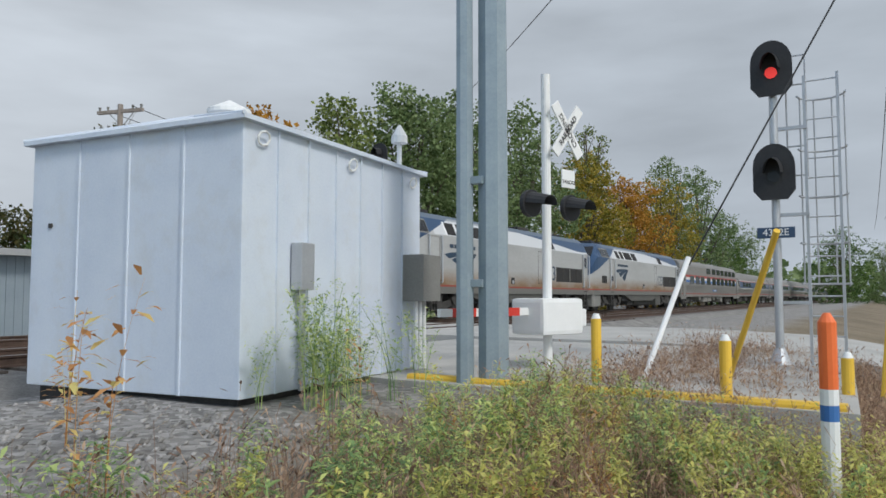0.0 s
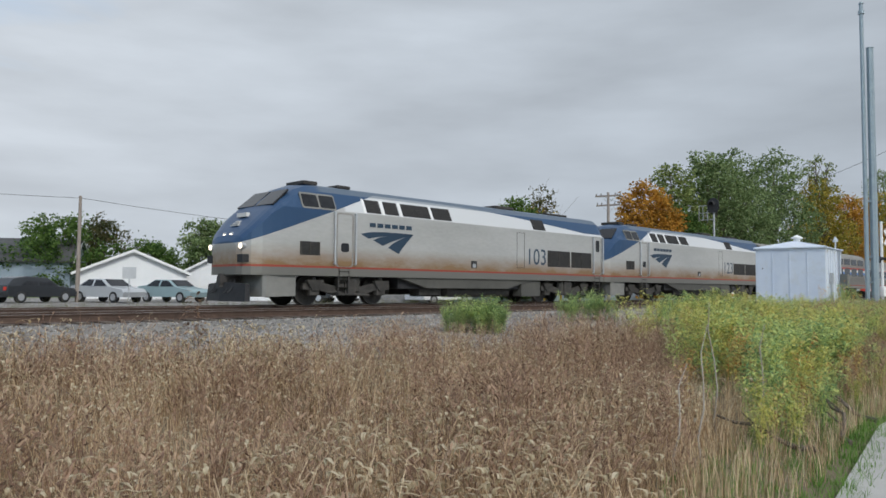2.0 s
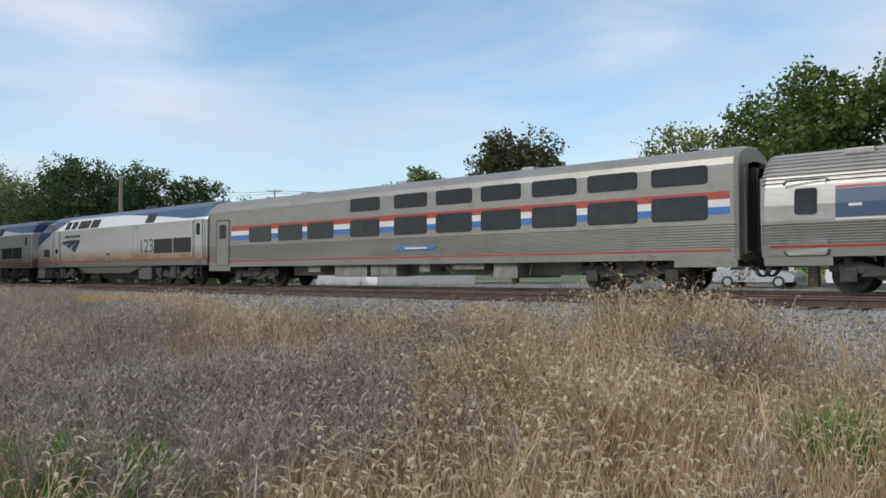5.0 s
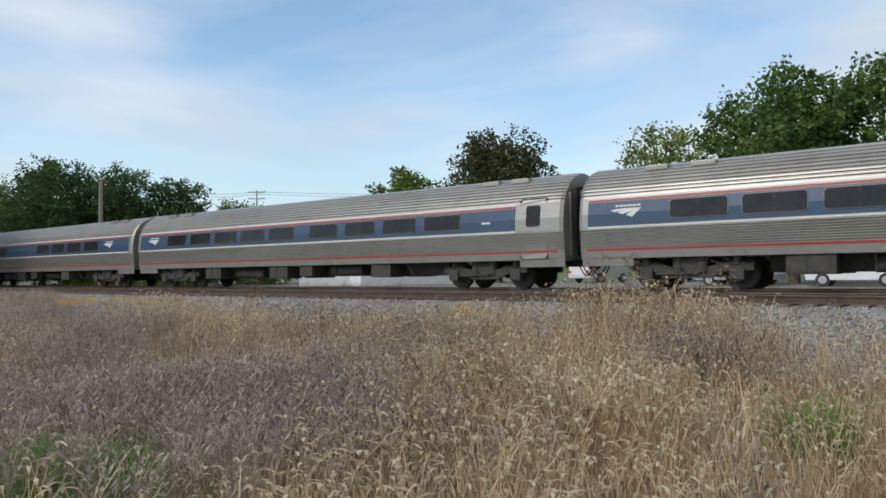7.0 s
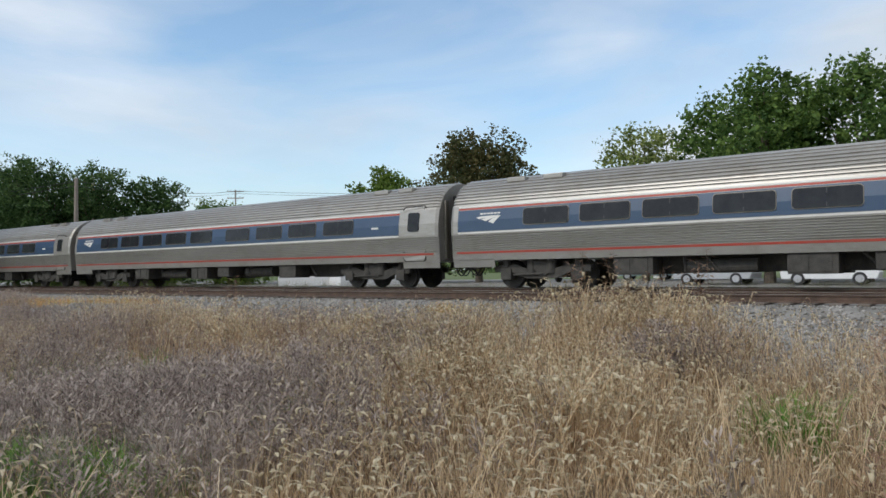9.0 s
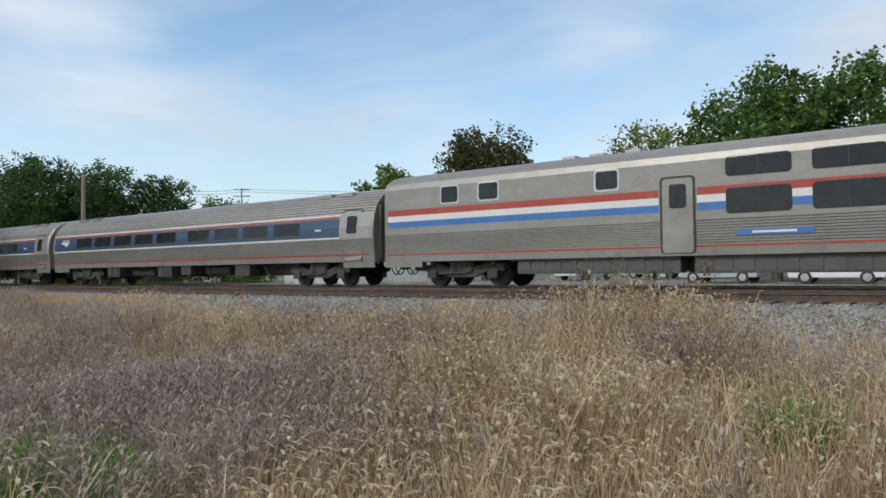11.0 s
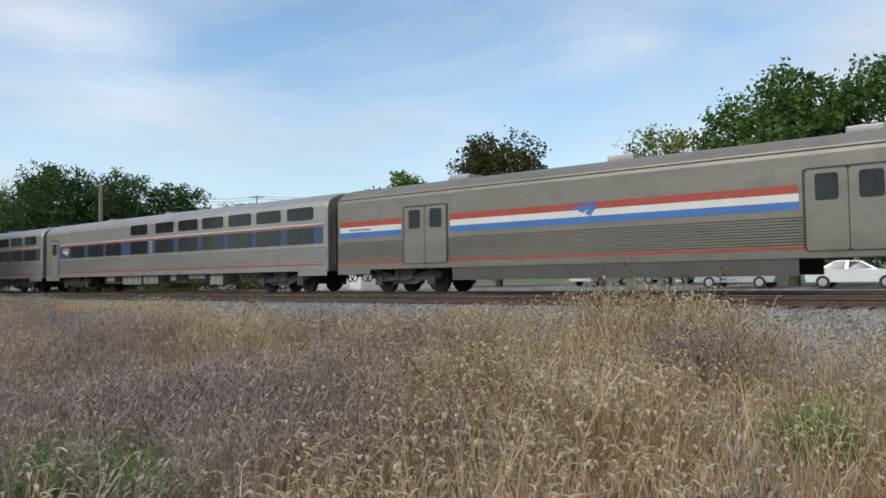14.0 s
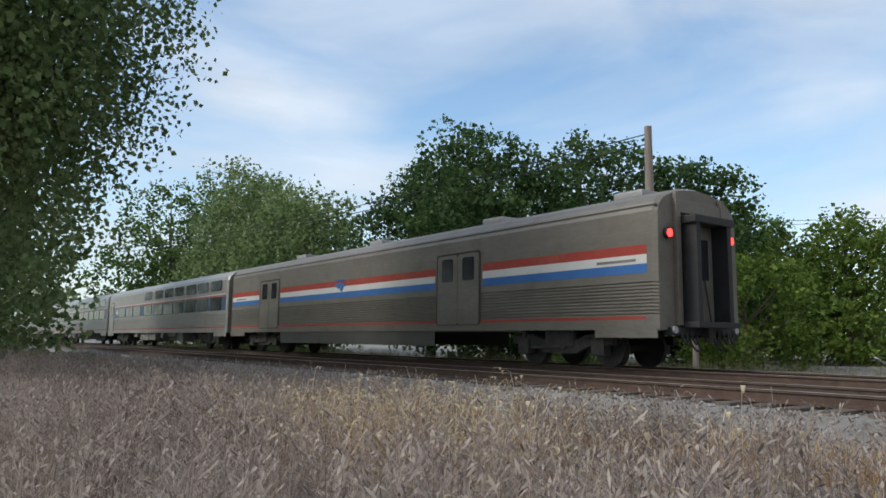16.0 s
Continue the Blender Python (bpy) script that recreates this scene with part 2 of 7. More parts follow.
def mesh_np(name, verts, faces, mat, parent=None, smooth=False):
    """A mesh from arrays: verts n x 3, faces m x k with one k."""
    me = bpy.data.meshes.new(name)
    k = faces.shape[1]
    me.vertices.add(len(verts))
    me.vertices.foreach_set("co", verts.astype(np.float32).ravel())
    me.loops.add(faces.size)
    me.loops.foreach_set("vertex_index", faces.astype(np.int32).ravel())
    me.polygons.add(len(faces))
    me.polygons.foreach_set("loop_start", np.arange(0, faces.size, k, dtype=np.int32))
    me.polygons.foreach_set("loop_total", np.full(len(faces), k, dtype=np.int32))
    me.update(calc_edges=True)
    me.materials.append(mat)
    ob = new(name, me)
    ob.parent = parent
    return ob


def box(bm, x0, x1, y0, y1, z0, z1, bev=0.0, m=None):
    r = bmesh.ops.create_cube(bm, size=1.0)
    vs = r["verts"]
    bmesh.ops.scale(bm, vec=(x1 - x0, y1 - y0, z1 - z0), verts=vs)
    bmesh.ops.translate(bm, vec=((x0 + x1) / 2, (y0 + y1) / 2, (z0 + z1) / 2), verts=vs)
    if bev:
        es = list({e for v in vs for e in v.link_edges})
        r2 = bmesh.ops.bevel(bm, geom=es, offset=bev, segments=2, affect="EDGES", profile=0.7)
        vs = list({v for f in r2["faces"] for v in f.verts} | {v for v in vs if v.is_valid})
    if m is not None:
        bmesh.ops.transform(bm, matrix=m, verts=vs)
    return vs


def cyl(bm, a, b, r1, r2=None, n=12, caps=True):
    a, b = Vector(a), Vector(b)
    r2 = r1 if r2 is None else r2
    d = b - a
    r = bmesh.ops.create_cone(bm, cap_ends=caps, segments=n, radius1=r1, radius2=r2, depth=d.length)
    bmesh.ops.transform(bm, matrix=Matrix.Translation((a + b) / 2) @ d.to_track_quat("Z", "Y").to_matrix().to_4x4(), verts=r["verts"])
    return r["verts"]


def loft(bm, rings, closed=True, caps=True):
    vs = [[bm.verts.new(p) for p in ring] for ring in rings]
    n = len(vs[0])
    for a, b in zip(vs, vs[1:]):
        for i in range(n if closed else n - 1):
            j = (i + 1) % n
            bm.faces.new((a[i], a[j], b[j], b[i]))
    if caps and closed:
        bm.faces.new(list(reversed(vs[0])))
        bm.faces.new(vs[-1])
    bmesh.ops.recalc_face_normals(bm, faces=bm.faces[:])


def B():
    return bmesh.new()


def thing(name, label, category, group="", kind="", m=None):
    ob = new(name)
    ob.empty_display_size = 0.2
    tagged(ob, label, category, group, kind)
    if m is not None:
        ob.matrix_basis = m
    return ob


def lettering(text, size, mat, m, parent, name="lettering", align="CENTER", label=""):
    cu = bpy.data.curves.new(name, "FONT")
    cu.body, cu.size, cu.align_x, cu.align_y, cu.extrude = text, size, align, "CENTER", 0.002
    tmp = bpy.data.objects.new("tmp", cu)
    scene.collection.objects.link(tmp)
    me = bpy.data.meshes.new_from_object(tmp.evaluated_get(bpy.context.evaluated_depsgraph_get()))
    bpy.data.objects.remove(tmp)
    bpy.data.curves.remove(cu)
    me.materials.clear()
    me.materials.append(mat)
    me.transform(m)
    ob = new(name, me)
    ob.parent = parent
    if label:
        tagged(ob, label)
    return ob


# ---------- ground ----------
def smooth(a, b, v):
    v = min(1.0, max(0.0, (v - a) / (b - a)))
    return v * v * (3 - 2 * v)


def ground_z(x, y):
    """The lie of the land: a low verge, the rise to the ballast, flat land beyond."""
    z = 0.42 * smooth(3.0, 11.0, y) + 0.13 * smooth(10.5, 15.0, y)
    z += 0.40 * smooth(12, 27, x) * smooth(3.0, 8.5, y) * (1 - smooth(12.5, 15, y))
    z += 0.12 * smooth(27, 60, y)
    if 0.8 < y < 13:
        z += 0.05 * noise.noise((x * 0.35, y * 0.35, 0)) * smooth(2.0, 3.4, y)
    return z


def build_ground():
    xs = sorted(set([-2500, -900, -400, -250, -180] + list(np.arange(-140, 160.1, 2.0)) + [180, 250, 400, 900, 2500]))
    ys = sorted(set([-1500, -400, -120, -50, -20, -10, -5, -2, 0] + list(np.arange(0.8, 28, 0.6)) + [30, 34, 40, 50, 60, 90, 140, 260, 600, 2500]))
    v = [(x, y, ground_z(x, y)) for y in ys for x in xs]
    n = len(xs)
    f = [(j * n + i, j * n + i + 1, (j + 1) * n + i + 1, (j + 1) * n + i) for j in range(len(ys) - 1) for i in range(n - 1)]
    m = bpy.data.materials.new("earth")
    m.use_nodes = True
    t = m.node_tree
    L = t.links.new
    co = t.nodes.new("ShaderNodeTexCoord")
    sep = t.nodes.new("ShaderNodeSeparateXYZ")
    L(co.outputs["Object"], sep.inputs[0])
    n1 = nd(t, "ShaderNodeTexNoise", Scale=0.35, Detail=5.0)
    n2 = nd(t, "ShaderNodeTexNoise", Scale=22.0, Detail=4.0, Roughness=0.7)
    n4 = nd(t, "ShaderNodeTexVoronoi", Scale=14.0)
    for q in (n1, n2, n4):
        L(co.outputs["Object"], q.inputs["Vector"])
    soil = ramp(t, [(0.3, (0.10, 0.075, 0.05)), (0.5, (0.19, 0.15, 0.10)), (0.7, (0.27, 0.22, 0.15))], math_node(t, "ADD", math_node(t, "MULTIPLY", n1.outputs[0], 0.5), math_node(t, "MULTIPLY", n2.outputs[0], 0.5)))
    stone = ramp(t, [(0.1, (0.13, 0.122, 0.114)), (0.5, (0.235, 0.225, 0.212)), (0.9, (0.36, 0.345, 0.33))], n4.outputs["Color"])
    grass = ramp(t, [(0.35, (0.07, 0.10, 0.03)), (0.6, (0.12, 0.15, 0.05)), (0.8, (0.2, 0.18, 0.08))], n2.outputs[0])
    wob = math_node(t, "MULTIPLY_ADD", n1.outputs[0], 3.0)
    L(sep.outputs["Y"], wob.node.inputs[2])
    a = ramp(t, [(0.0, (0, 0, 0)), (1.0, (1, 1, 1))], math_node(t, "MULTIPLY", math_node(t, "SUBTRACT", wob, 10.2), 0.7, True))
    far = ramp(t, [(0.0, (0, 0, 0)), (1.0, (1, 1, 1))], math_node(t, "MULTIPLY", math_node(t, "SUBTRACT", wob, 62.0), 0.3, True))
    c = mix(t, far.outputs[0], mix(t, a.outputs[0], soil.outputs[0], stone.outputs[0]), grass.outputs[0])
    b = t.nodes["Principled BSDF"]
    L(c, b.inputs["Base Color"])
    b.inputs["Roughness"].default_value = 0.95
    bp = nd(t, "ShaderNodeBump", Strength=0.8, Distance=0.03)
    L(n2.outputs[0], bp.inputs["Height"])
    L(bp.outputs[0], b.inputs["Normal"])
    ob = mesh_np("ground", np.array(v), np.array(f), m)
    ob.data.polygons.foreach_set("use_smooth", [True] * len(ob.data.polygons))
    tagged(ob, "dry grassy verge rising to grey gravel beside the tracks", "ground", kind="structure")


build_ground()


def build_track(yc, name):
    tr = thing(name, "straight railway track with rusty rails on wooden ties in grey ballast", "railway track", "railway tracks", "structure")
    # ballast bed
    bm = B()
    prof = [(yc - 2.7, 0.42), (yc - 1.75, RAIL - 0.22), (yc + 1.75, RAIL - 0.22), (yc + 2.7, 0.42)]
    xs = [-1500, -200] + list(range(-110, 131, 5)) + [220, 1500]
    loft(bm, [[(x, y, z) for y, z in prof] for x in xs], closed=False, caps=False)
    part("ballast_bed", bm, M["gravel"], tr)
    for k, dy in enumerate((-0.75, 0.75)):
        bm = B()
        s = [(-0.07, -0.18), (0.07, -0.18), (0.07, -0.165), (0.012, -0.14), (0.012, -0.05), (0.036, -0.035), (0.036, -0.004), (-0.036, -0.004), (-0.036, -0.035), (-0.012, -0.05), (-0.012, -0.14), (-0.07, -0.165)]
        loft(bm, [[(x, yc + dy + a, RAIL + b) for a, b in s] for x in (-1500, 1500)])
        rl = part("rail", bm, M["rail"], tr)
        bm = B()
        box(bm, -1500, 1500, yc + dy - 0.032, yc + dy + 0.032, RAIL - 0.004, RAIL)
        part("rail_head", bm, M["rail_head"], rl, "polished running surface")
    return tr


track_far = build_track(TRACK, "track_1")
track_near = build_track(NEAR, "track_2")


# ---------- train ----------
def arc(u, z, n):
    return [(u, z)] * n


class Shell:
    """The cross-section of a carriage: half width by height above the rail."""

    def __init__(self, pts, z0, top):
        self.pts, self.z0, self.top = pts, z0, top

    def y(self, z):
        p = self.pts
        for (za, ya), (zb, yb) in zip(p, p[1:]):
            if z <= zb:
                return ya + (yb - ya) * (z - za) / (zb - za)
        return p[-1][1]


AMF = Shell([(0.8, 1.46), (1.3, 1.55), (1.9, 1.60), (2.3, 1.59), (2.8, 1.50), (3.1, 1.38), (3.35, 1.20), (3.55, 0.98), (3.7, 0.72), (3.8, 0.42), (3.86, 0.0)], 0.95, 3.86)
VIEW = Shell([(0.8, 1.56), (1.2, 1.58), (3.55, 1.55), (3.75, 1.48), (3.92, 1.30), (4.05, 1.0), (4.15, 0.6), (4.2, 0.0)], 0.9, 4.2)


def strip(bm, sh, x0, x1, z0, z1, off, side=-1, n=3, thick=None):
    """A band laid on the side of a shell, with its edges turned back to it."""
    zs = [z0 + (z1 - z0) * i / n for i in range(n + 1)]
    prof = [(side * (sh.y(z) + off), z) for z in zs]
    inner = [(side * (sh.y(z) - 0.02), z) for z in reversed(zs)]
    loft(bm, [[(x, y, z) for y, z in prof + inner] for x in (x0, x1)])


def pane(bm, sh, x0, x1, z0, z1, off, side, r=0.09, depth=0.03):
    """A round-cornered plate on the side of a shell."""
    pts = []
    for cx, cz, a0 in ((x1 - r, z1 - r, 0), (x0 + r, z1 - r, 90), (x0 + r, z0 + r, 180), (x1 - r, z0 + r, 270)):
        for k in range(4):
            a = radians(a0 + 30 * k)
            pts.append((cx + r * math.cos(a), cz + r * math.sin(a)))
    outer = [(x, side * (sh.y(z) + off), z) for x, z in pts]
    inner = [(x, side * (sh.y(z) - depth), z) for x, z in pts]
    loft(bm, [inner, outer])


def fluted(sh, lo, hi, ribs, deep=0.016):
    """The half section with horizontal flutes between lo and hi."""
    out = []
    z = sh.z0
    stops = sorted({sh.z0, *[p[0] for p in sh.pts if p[0] > sh.z0], *lo, *hi})
    zs = [(q, 0.0) for q in stops]
    for a, b in zip(lo, hi):
        zs = [(q, d) for q, d in zs if not (a < q < b)]
        for i in range(ribs):
            p = (b - a) / ribs
            for fr, d in ((0.12, -deep), (0.38, -deep), (0.55, 0.0), (0.92, 0.0)):
                zs.append((a + (i + fr) * p, d))
    for q, d in sorted(zs):
        out.append((max(0.0, sh.y(q) + (d if q < sh.top - 0.05 else 0)), q))
    return out


def car_body(car, sh, half, mat, x0=0.28, x1=25.72):
    ring = [(-y, z) for y, z in half] + [(y, z) for y, z in reversed(half) if y > 0.001]
    bm = B()
    secs = []
    for x, k in ((x0, 0.965), (x0 + 0.12, 1.0), (x1 - 0.12, 1.0), (x1, 0.965)):
        secs.append([(x, y * k, z if k == 1 else sh.z0 + (z - sh.z0) * 0.985) for y, z in ring])
    loft(bm, secs)
    return part("body", bm, mat, car)


def wheelset(truck, x, r=0.46):
    bm = B()
    for s in (-1, 1):
        cyl(bm, (x, s * 0.68, r), (x, s * 0.82, r), r, n=28)
        cyl(bm, (x, s * 0.655, r), (x, s * 0.69, r), r + 0.035, n=28)
        cyl(bm, (x, s * 0.80, r), (x, s * 0.86, r), r * 0.34, n=14)
    cyl(bm, (x, -0.7, r), (x, 0.7, r), 0.09, n=10)
    part("wheelset", bm, M["dark_steel"], truck)


def truck_under(car, xc, wb=2.6, r=0.46, wide=1.15):
    bm = B()
    for s in (-1, 1):
        y = s * wide
        pts = [(-wb / 2 - 0.45, 0.55), (-wb / 2 + 0.3, 0.52), (-0.55, 0.33), (0.55, 0.33), (wb / 2 - 0.3, 0.52), (wb / 2 + 0.45, 0.55), (wb / 2 + 0.45, 0.76), (wb / 2 - 0.3, 0.8), (0.55, 0.66), (-0.55, 0.66), (-wb / 2 + 0.3, 0.8), (-wb / 2 - 0.45, 0.76)]
        loft(bm, [[(xc + a, y - 0.07, b) for a, b in pts], [(xc + a, y + 0.07, b) for a, b in pts]])
        for q in (-wb / 2, wb / 2):
            box(bm, xc + q - 0.2, xc + q + 0.2, y - 0.12, y + 0.14, r - 0.17, r + 0.2, 0.03)
            cyl(bm, (xc + q, y, 0.7), (xc + q, y, 0.98), 0.12, n=10)
        # A-frame anchor and damper
        loft(bm, [[(xc + a, y + s * d, b) for a, b in ((-0.5, 0.9), (0.55, 0.9), (0.2, 0.42), (0.02, 0.42))] for d in (0.02, 0.12)])
        cyl(bm, (xc - 1.0, y + s * 0.12, 0.45), (xc + 0.1, y + s * 0.12, 0.48), 0.035, n=8)
        cyl(bm, (xc - 0.35, y, 0.5), (xc - 0.35, y, 1.0), 0.17, n=12)
        cyl(bm, (xc + 0.35, y, 0.5), (xc + 0.35, y, 1.0), 0.17, n=12)
    box(bm, xc - 0.35, xc + 0.35, -wide, wide, 0.5, 0.75, 0.03)
    box(bm, xc - 0.8, xc + 0.8, -0.5, 0.5, 0.75, 1.0)
    tk = part("truck", bm, M["truck_steel"], car, "dirty steel bogie frame")
    for q in (-wb / 2, wb / 2):
        wheelset(tk, xc + q, r)
    return tk


def underbody(car, boxes, mat, zb=0.97):
    bm = B()
    # added core, hung low to block the light showing through under the floor
    box(bm, 5.6, 20.4, -0.55, 0.55, zb - 0.5, zb + 0.02)
    for x0, x1, z0, z1, kind in boxes:
        for s in (-1, 1):
            if kind == "tank":
                cyl(bm, (x0, s * 0.95, (z0 + z1) / 2), (x1, s * 0.95, (z0 + z1) / 2), (z1 - z0) / 2, n=14)
            else:
                box(bm, x0, x1, *sorted((s * 0.6, s * 1.42)), z0, z1, 0.025)
                if x1 - x0 > 1.0:
                    for k in range(int((x1 - x0) / 0.55)):
                        box(bm, x0 + 0.08 + 0.55 * k, x0 + 0.5 + 0.55 * k, *sorted((s * 1.42, s * 1.44)), z0 + 0.06, z1 - 0.06)
    for k in range(18):
        x = 6.0 + 14 * random.random()
        s = random.choice((-1, 1))
        cyl(bm, (x, s * 1.2, 0.95), (x + random.uniform(-0.2, 0.5), s * 1.15, 0.5), 0.035, n=6)
    part("undergear", bm, mat, car, "dirty equipment boxes and an added light-blocking core under the floor")


def coupler(car, x, s):
    bm = B()
    box(bm, *sorted((x, x - s * 0.75)), -0.12, 0.12, 0.72, 0.98, 0.03)
    cyl(bm, (x - s * 0.1, 0, 0.62), (x - s * 0.1, 0, 1.05), 0.1, n=10)
    part("coupler", bm, M["dark_steel"], car, "black knuckle coupler")
    for y in (-0.55, -0.3, 0.35, 0.6):
        bm = B()
        pts = [Vector((x - s * 0.3 * (1 - k / 5), y, 0.85 - 0.42 * math.sin(math.pi * k / 10))) for k in range(6)]
        for a, b in zip(pts, pts[1:]):
            cyl(bm, a, b, 0.025, n=6)
        part("air_hose", bm, M["black"], car, "hanging black hose")


def diaphragm(car, x, s, top):
    bm = B()
    for k in range(3):
        xa = x + s * 0.09 * k
        w, h = 0.62 + 0.02 * (k % 2), top - 0.55 + 0.02 * (k % 2)
        for y0, y1, z0, z1 in ((-w, -w + 0.14, 1.05, h), (w - 0.14, w, 1.05, h), (-w, w, h - 0.16, h)):
            box(bm, *sorted((xa, xa + s * 0.07)), y0, y1, z0, z1)
    part("diaphragm", bm, M["black"], car, "black rubber gangway bellows")


def end_wall(car, sh, x, s, mat):
    """Steel end frame and a dark doorway."""
    for y in (-1.1, 1.1):
        bm = B()
        box(bm, *sorted((x - s * 0.02, x + s * 0.1)), y - 0.1, y + 0.1, 1.05, sh.top - 0.75, 0.02)
        part("end_post", bm, mat, car)


def logo(car, sh, x, z, w, h, mat, side, off=0.012):
    """Three sweeping chevron blades and a bar for the name above."""
    bm = B()
    flip = 1 if side < 0 else -1
    for a0, a1, b0, b1 in ((0.0, 0.14, 0.50, 0.60), (0.22, 0.40, 0.66, 0.78), (0.50, 0.70, 0.84, 0.98)):
        n = 6
        up, lo = [], []
        for i in range(n + 1):
            q = i / n
            xa = a0 + (1.0 - 0.02 - a0) * q if a0 else q * 0.98
            up.append((a0 + (0.98 - a0) * q, (1 - a0 * 1.05) * 0.0 + (a0 * -0.95 + 0.83) * (1 - q) + 0.95 * q ** 0.8 * 1.0 - 0.0 * xa))
            lo.append((a1 + (0.98 - a1) * q, (a1 * -0.95 + 0.80) * (1 - q) + 0.93 * q ** 0.9))
        ring = up + list(reversed(lo))
        P = []
        for d in (-0.01, off):
            P.append([(x + (w / 2 + flip * (px - 0.5) * w), side * (sh.y(z + pz * h) + d), z + pz * h) for px, pz in ring])
        loft(bm, P)
    ob = part("emblem", bm, mat, car, "sweeping three-blade chevron emblem")
    k = 6
    for i in range(k):
        bm = B()
        xa = x + w * (0.16 + 0.82 * i / k)
        strip(bm, sh, xa, xa + w * 0.105, z + h * 1.12, z + h * 1.28, off, side, 1)
        part("name_bar", bm, mat, car)
    return ob


def window_set(car, sh, spans, z0, z1, side, frame_mat, gap=0.035):
    sag = max(sh.y(z0 + (z1 - z0) * k / 8) - sh.y(z0) - (sh.y(z1) - sh.y(z0)) * k / 8 for k in range(9))
    for x0, x1 in spans:
        bm = B()
        pane(bm, sh, x0 - gap, x1 + gap, z0 - gap, z1 + gap, 0.010 + sag, side, 0.11)
        w = part("window", bm, frame_mat, car)
        bm = B()
        pane(bm, sh, x0, x1, z0, z1, 0.018 + sag * 1.25, side, 0.085)
        part("pane", bm, M["glass"], w, "dark tinted glass")
        if x1 - x0 > 1.0:
            bm = B()
            strip(bm, sh, (x0 + x1) / 2 - 0.015, (x0 + x1) / 2 + 0.015, z0 + 0.01, z1 - 0.01, 0.022 + sag * 1.25, side, 1)
            part("mullion", bm, M["black"], w)


def side_door(car, sh, x0, x1, z0, z1, side, mat, win=(0.55, 0.9), leaves=1, rim=None):
    bm = B()
    pane(bm, sh, x0 - 0.06, x1 + 0.06, z0 - 0.02, z1 + 0.06, 0.012, side, 0.12)
    d = part("door", bm, rim or M["dark_steel"], car, "steel side door")
    w = (x1 - x0) / leaves
    for k in range(leaves):
        a = x0 + k * w
        bm = B()
        pane(bm, sh, a + 0.012, a + w - 0.012, z0, z1, 0.022, side, 0.09)
        part("leaf", bm, mat, d)
        bm = B()
        pane(bm, sh, a + w * 0.24, a + w * 0.78, z0 + (z1 - z0) * win[0], z0 + (z1 - z0) * win[1], 0.032, side, 0.08)
        part("pane", bm, M["glass"], d, "small dark door window")


def grab(car, sh, x, z0, z1, side, off=0.07, r=0.018):
    bm = B()
    y = side * (sh.y(z0) + off)
    y2 = side * (sh.y(z1) + off)
    cyl(bm, (x, y, z0), (x, y2, z1), r, n=8)
    for z in (z0, z1):
        cyl(bm, (x, side * (sh.y(z) - 0.02), z), (x, side * (sh.y(z) + off), z), r, n=6)
    part("grab_iron", bm, M["steel"], car)


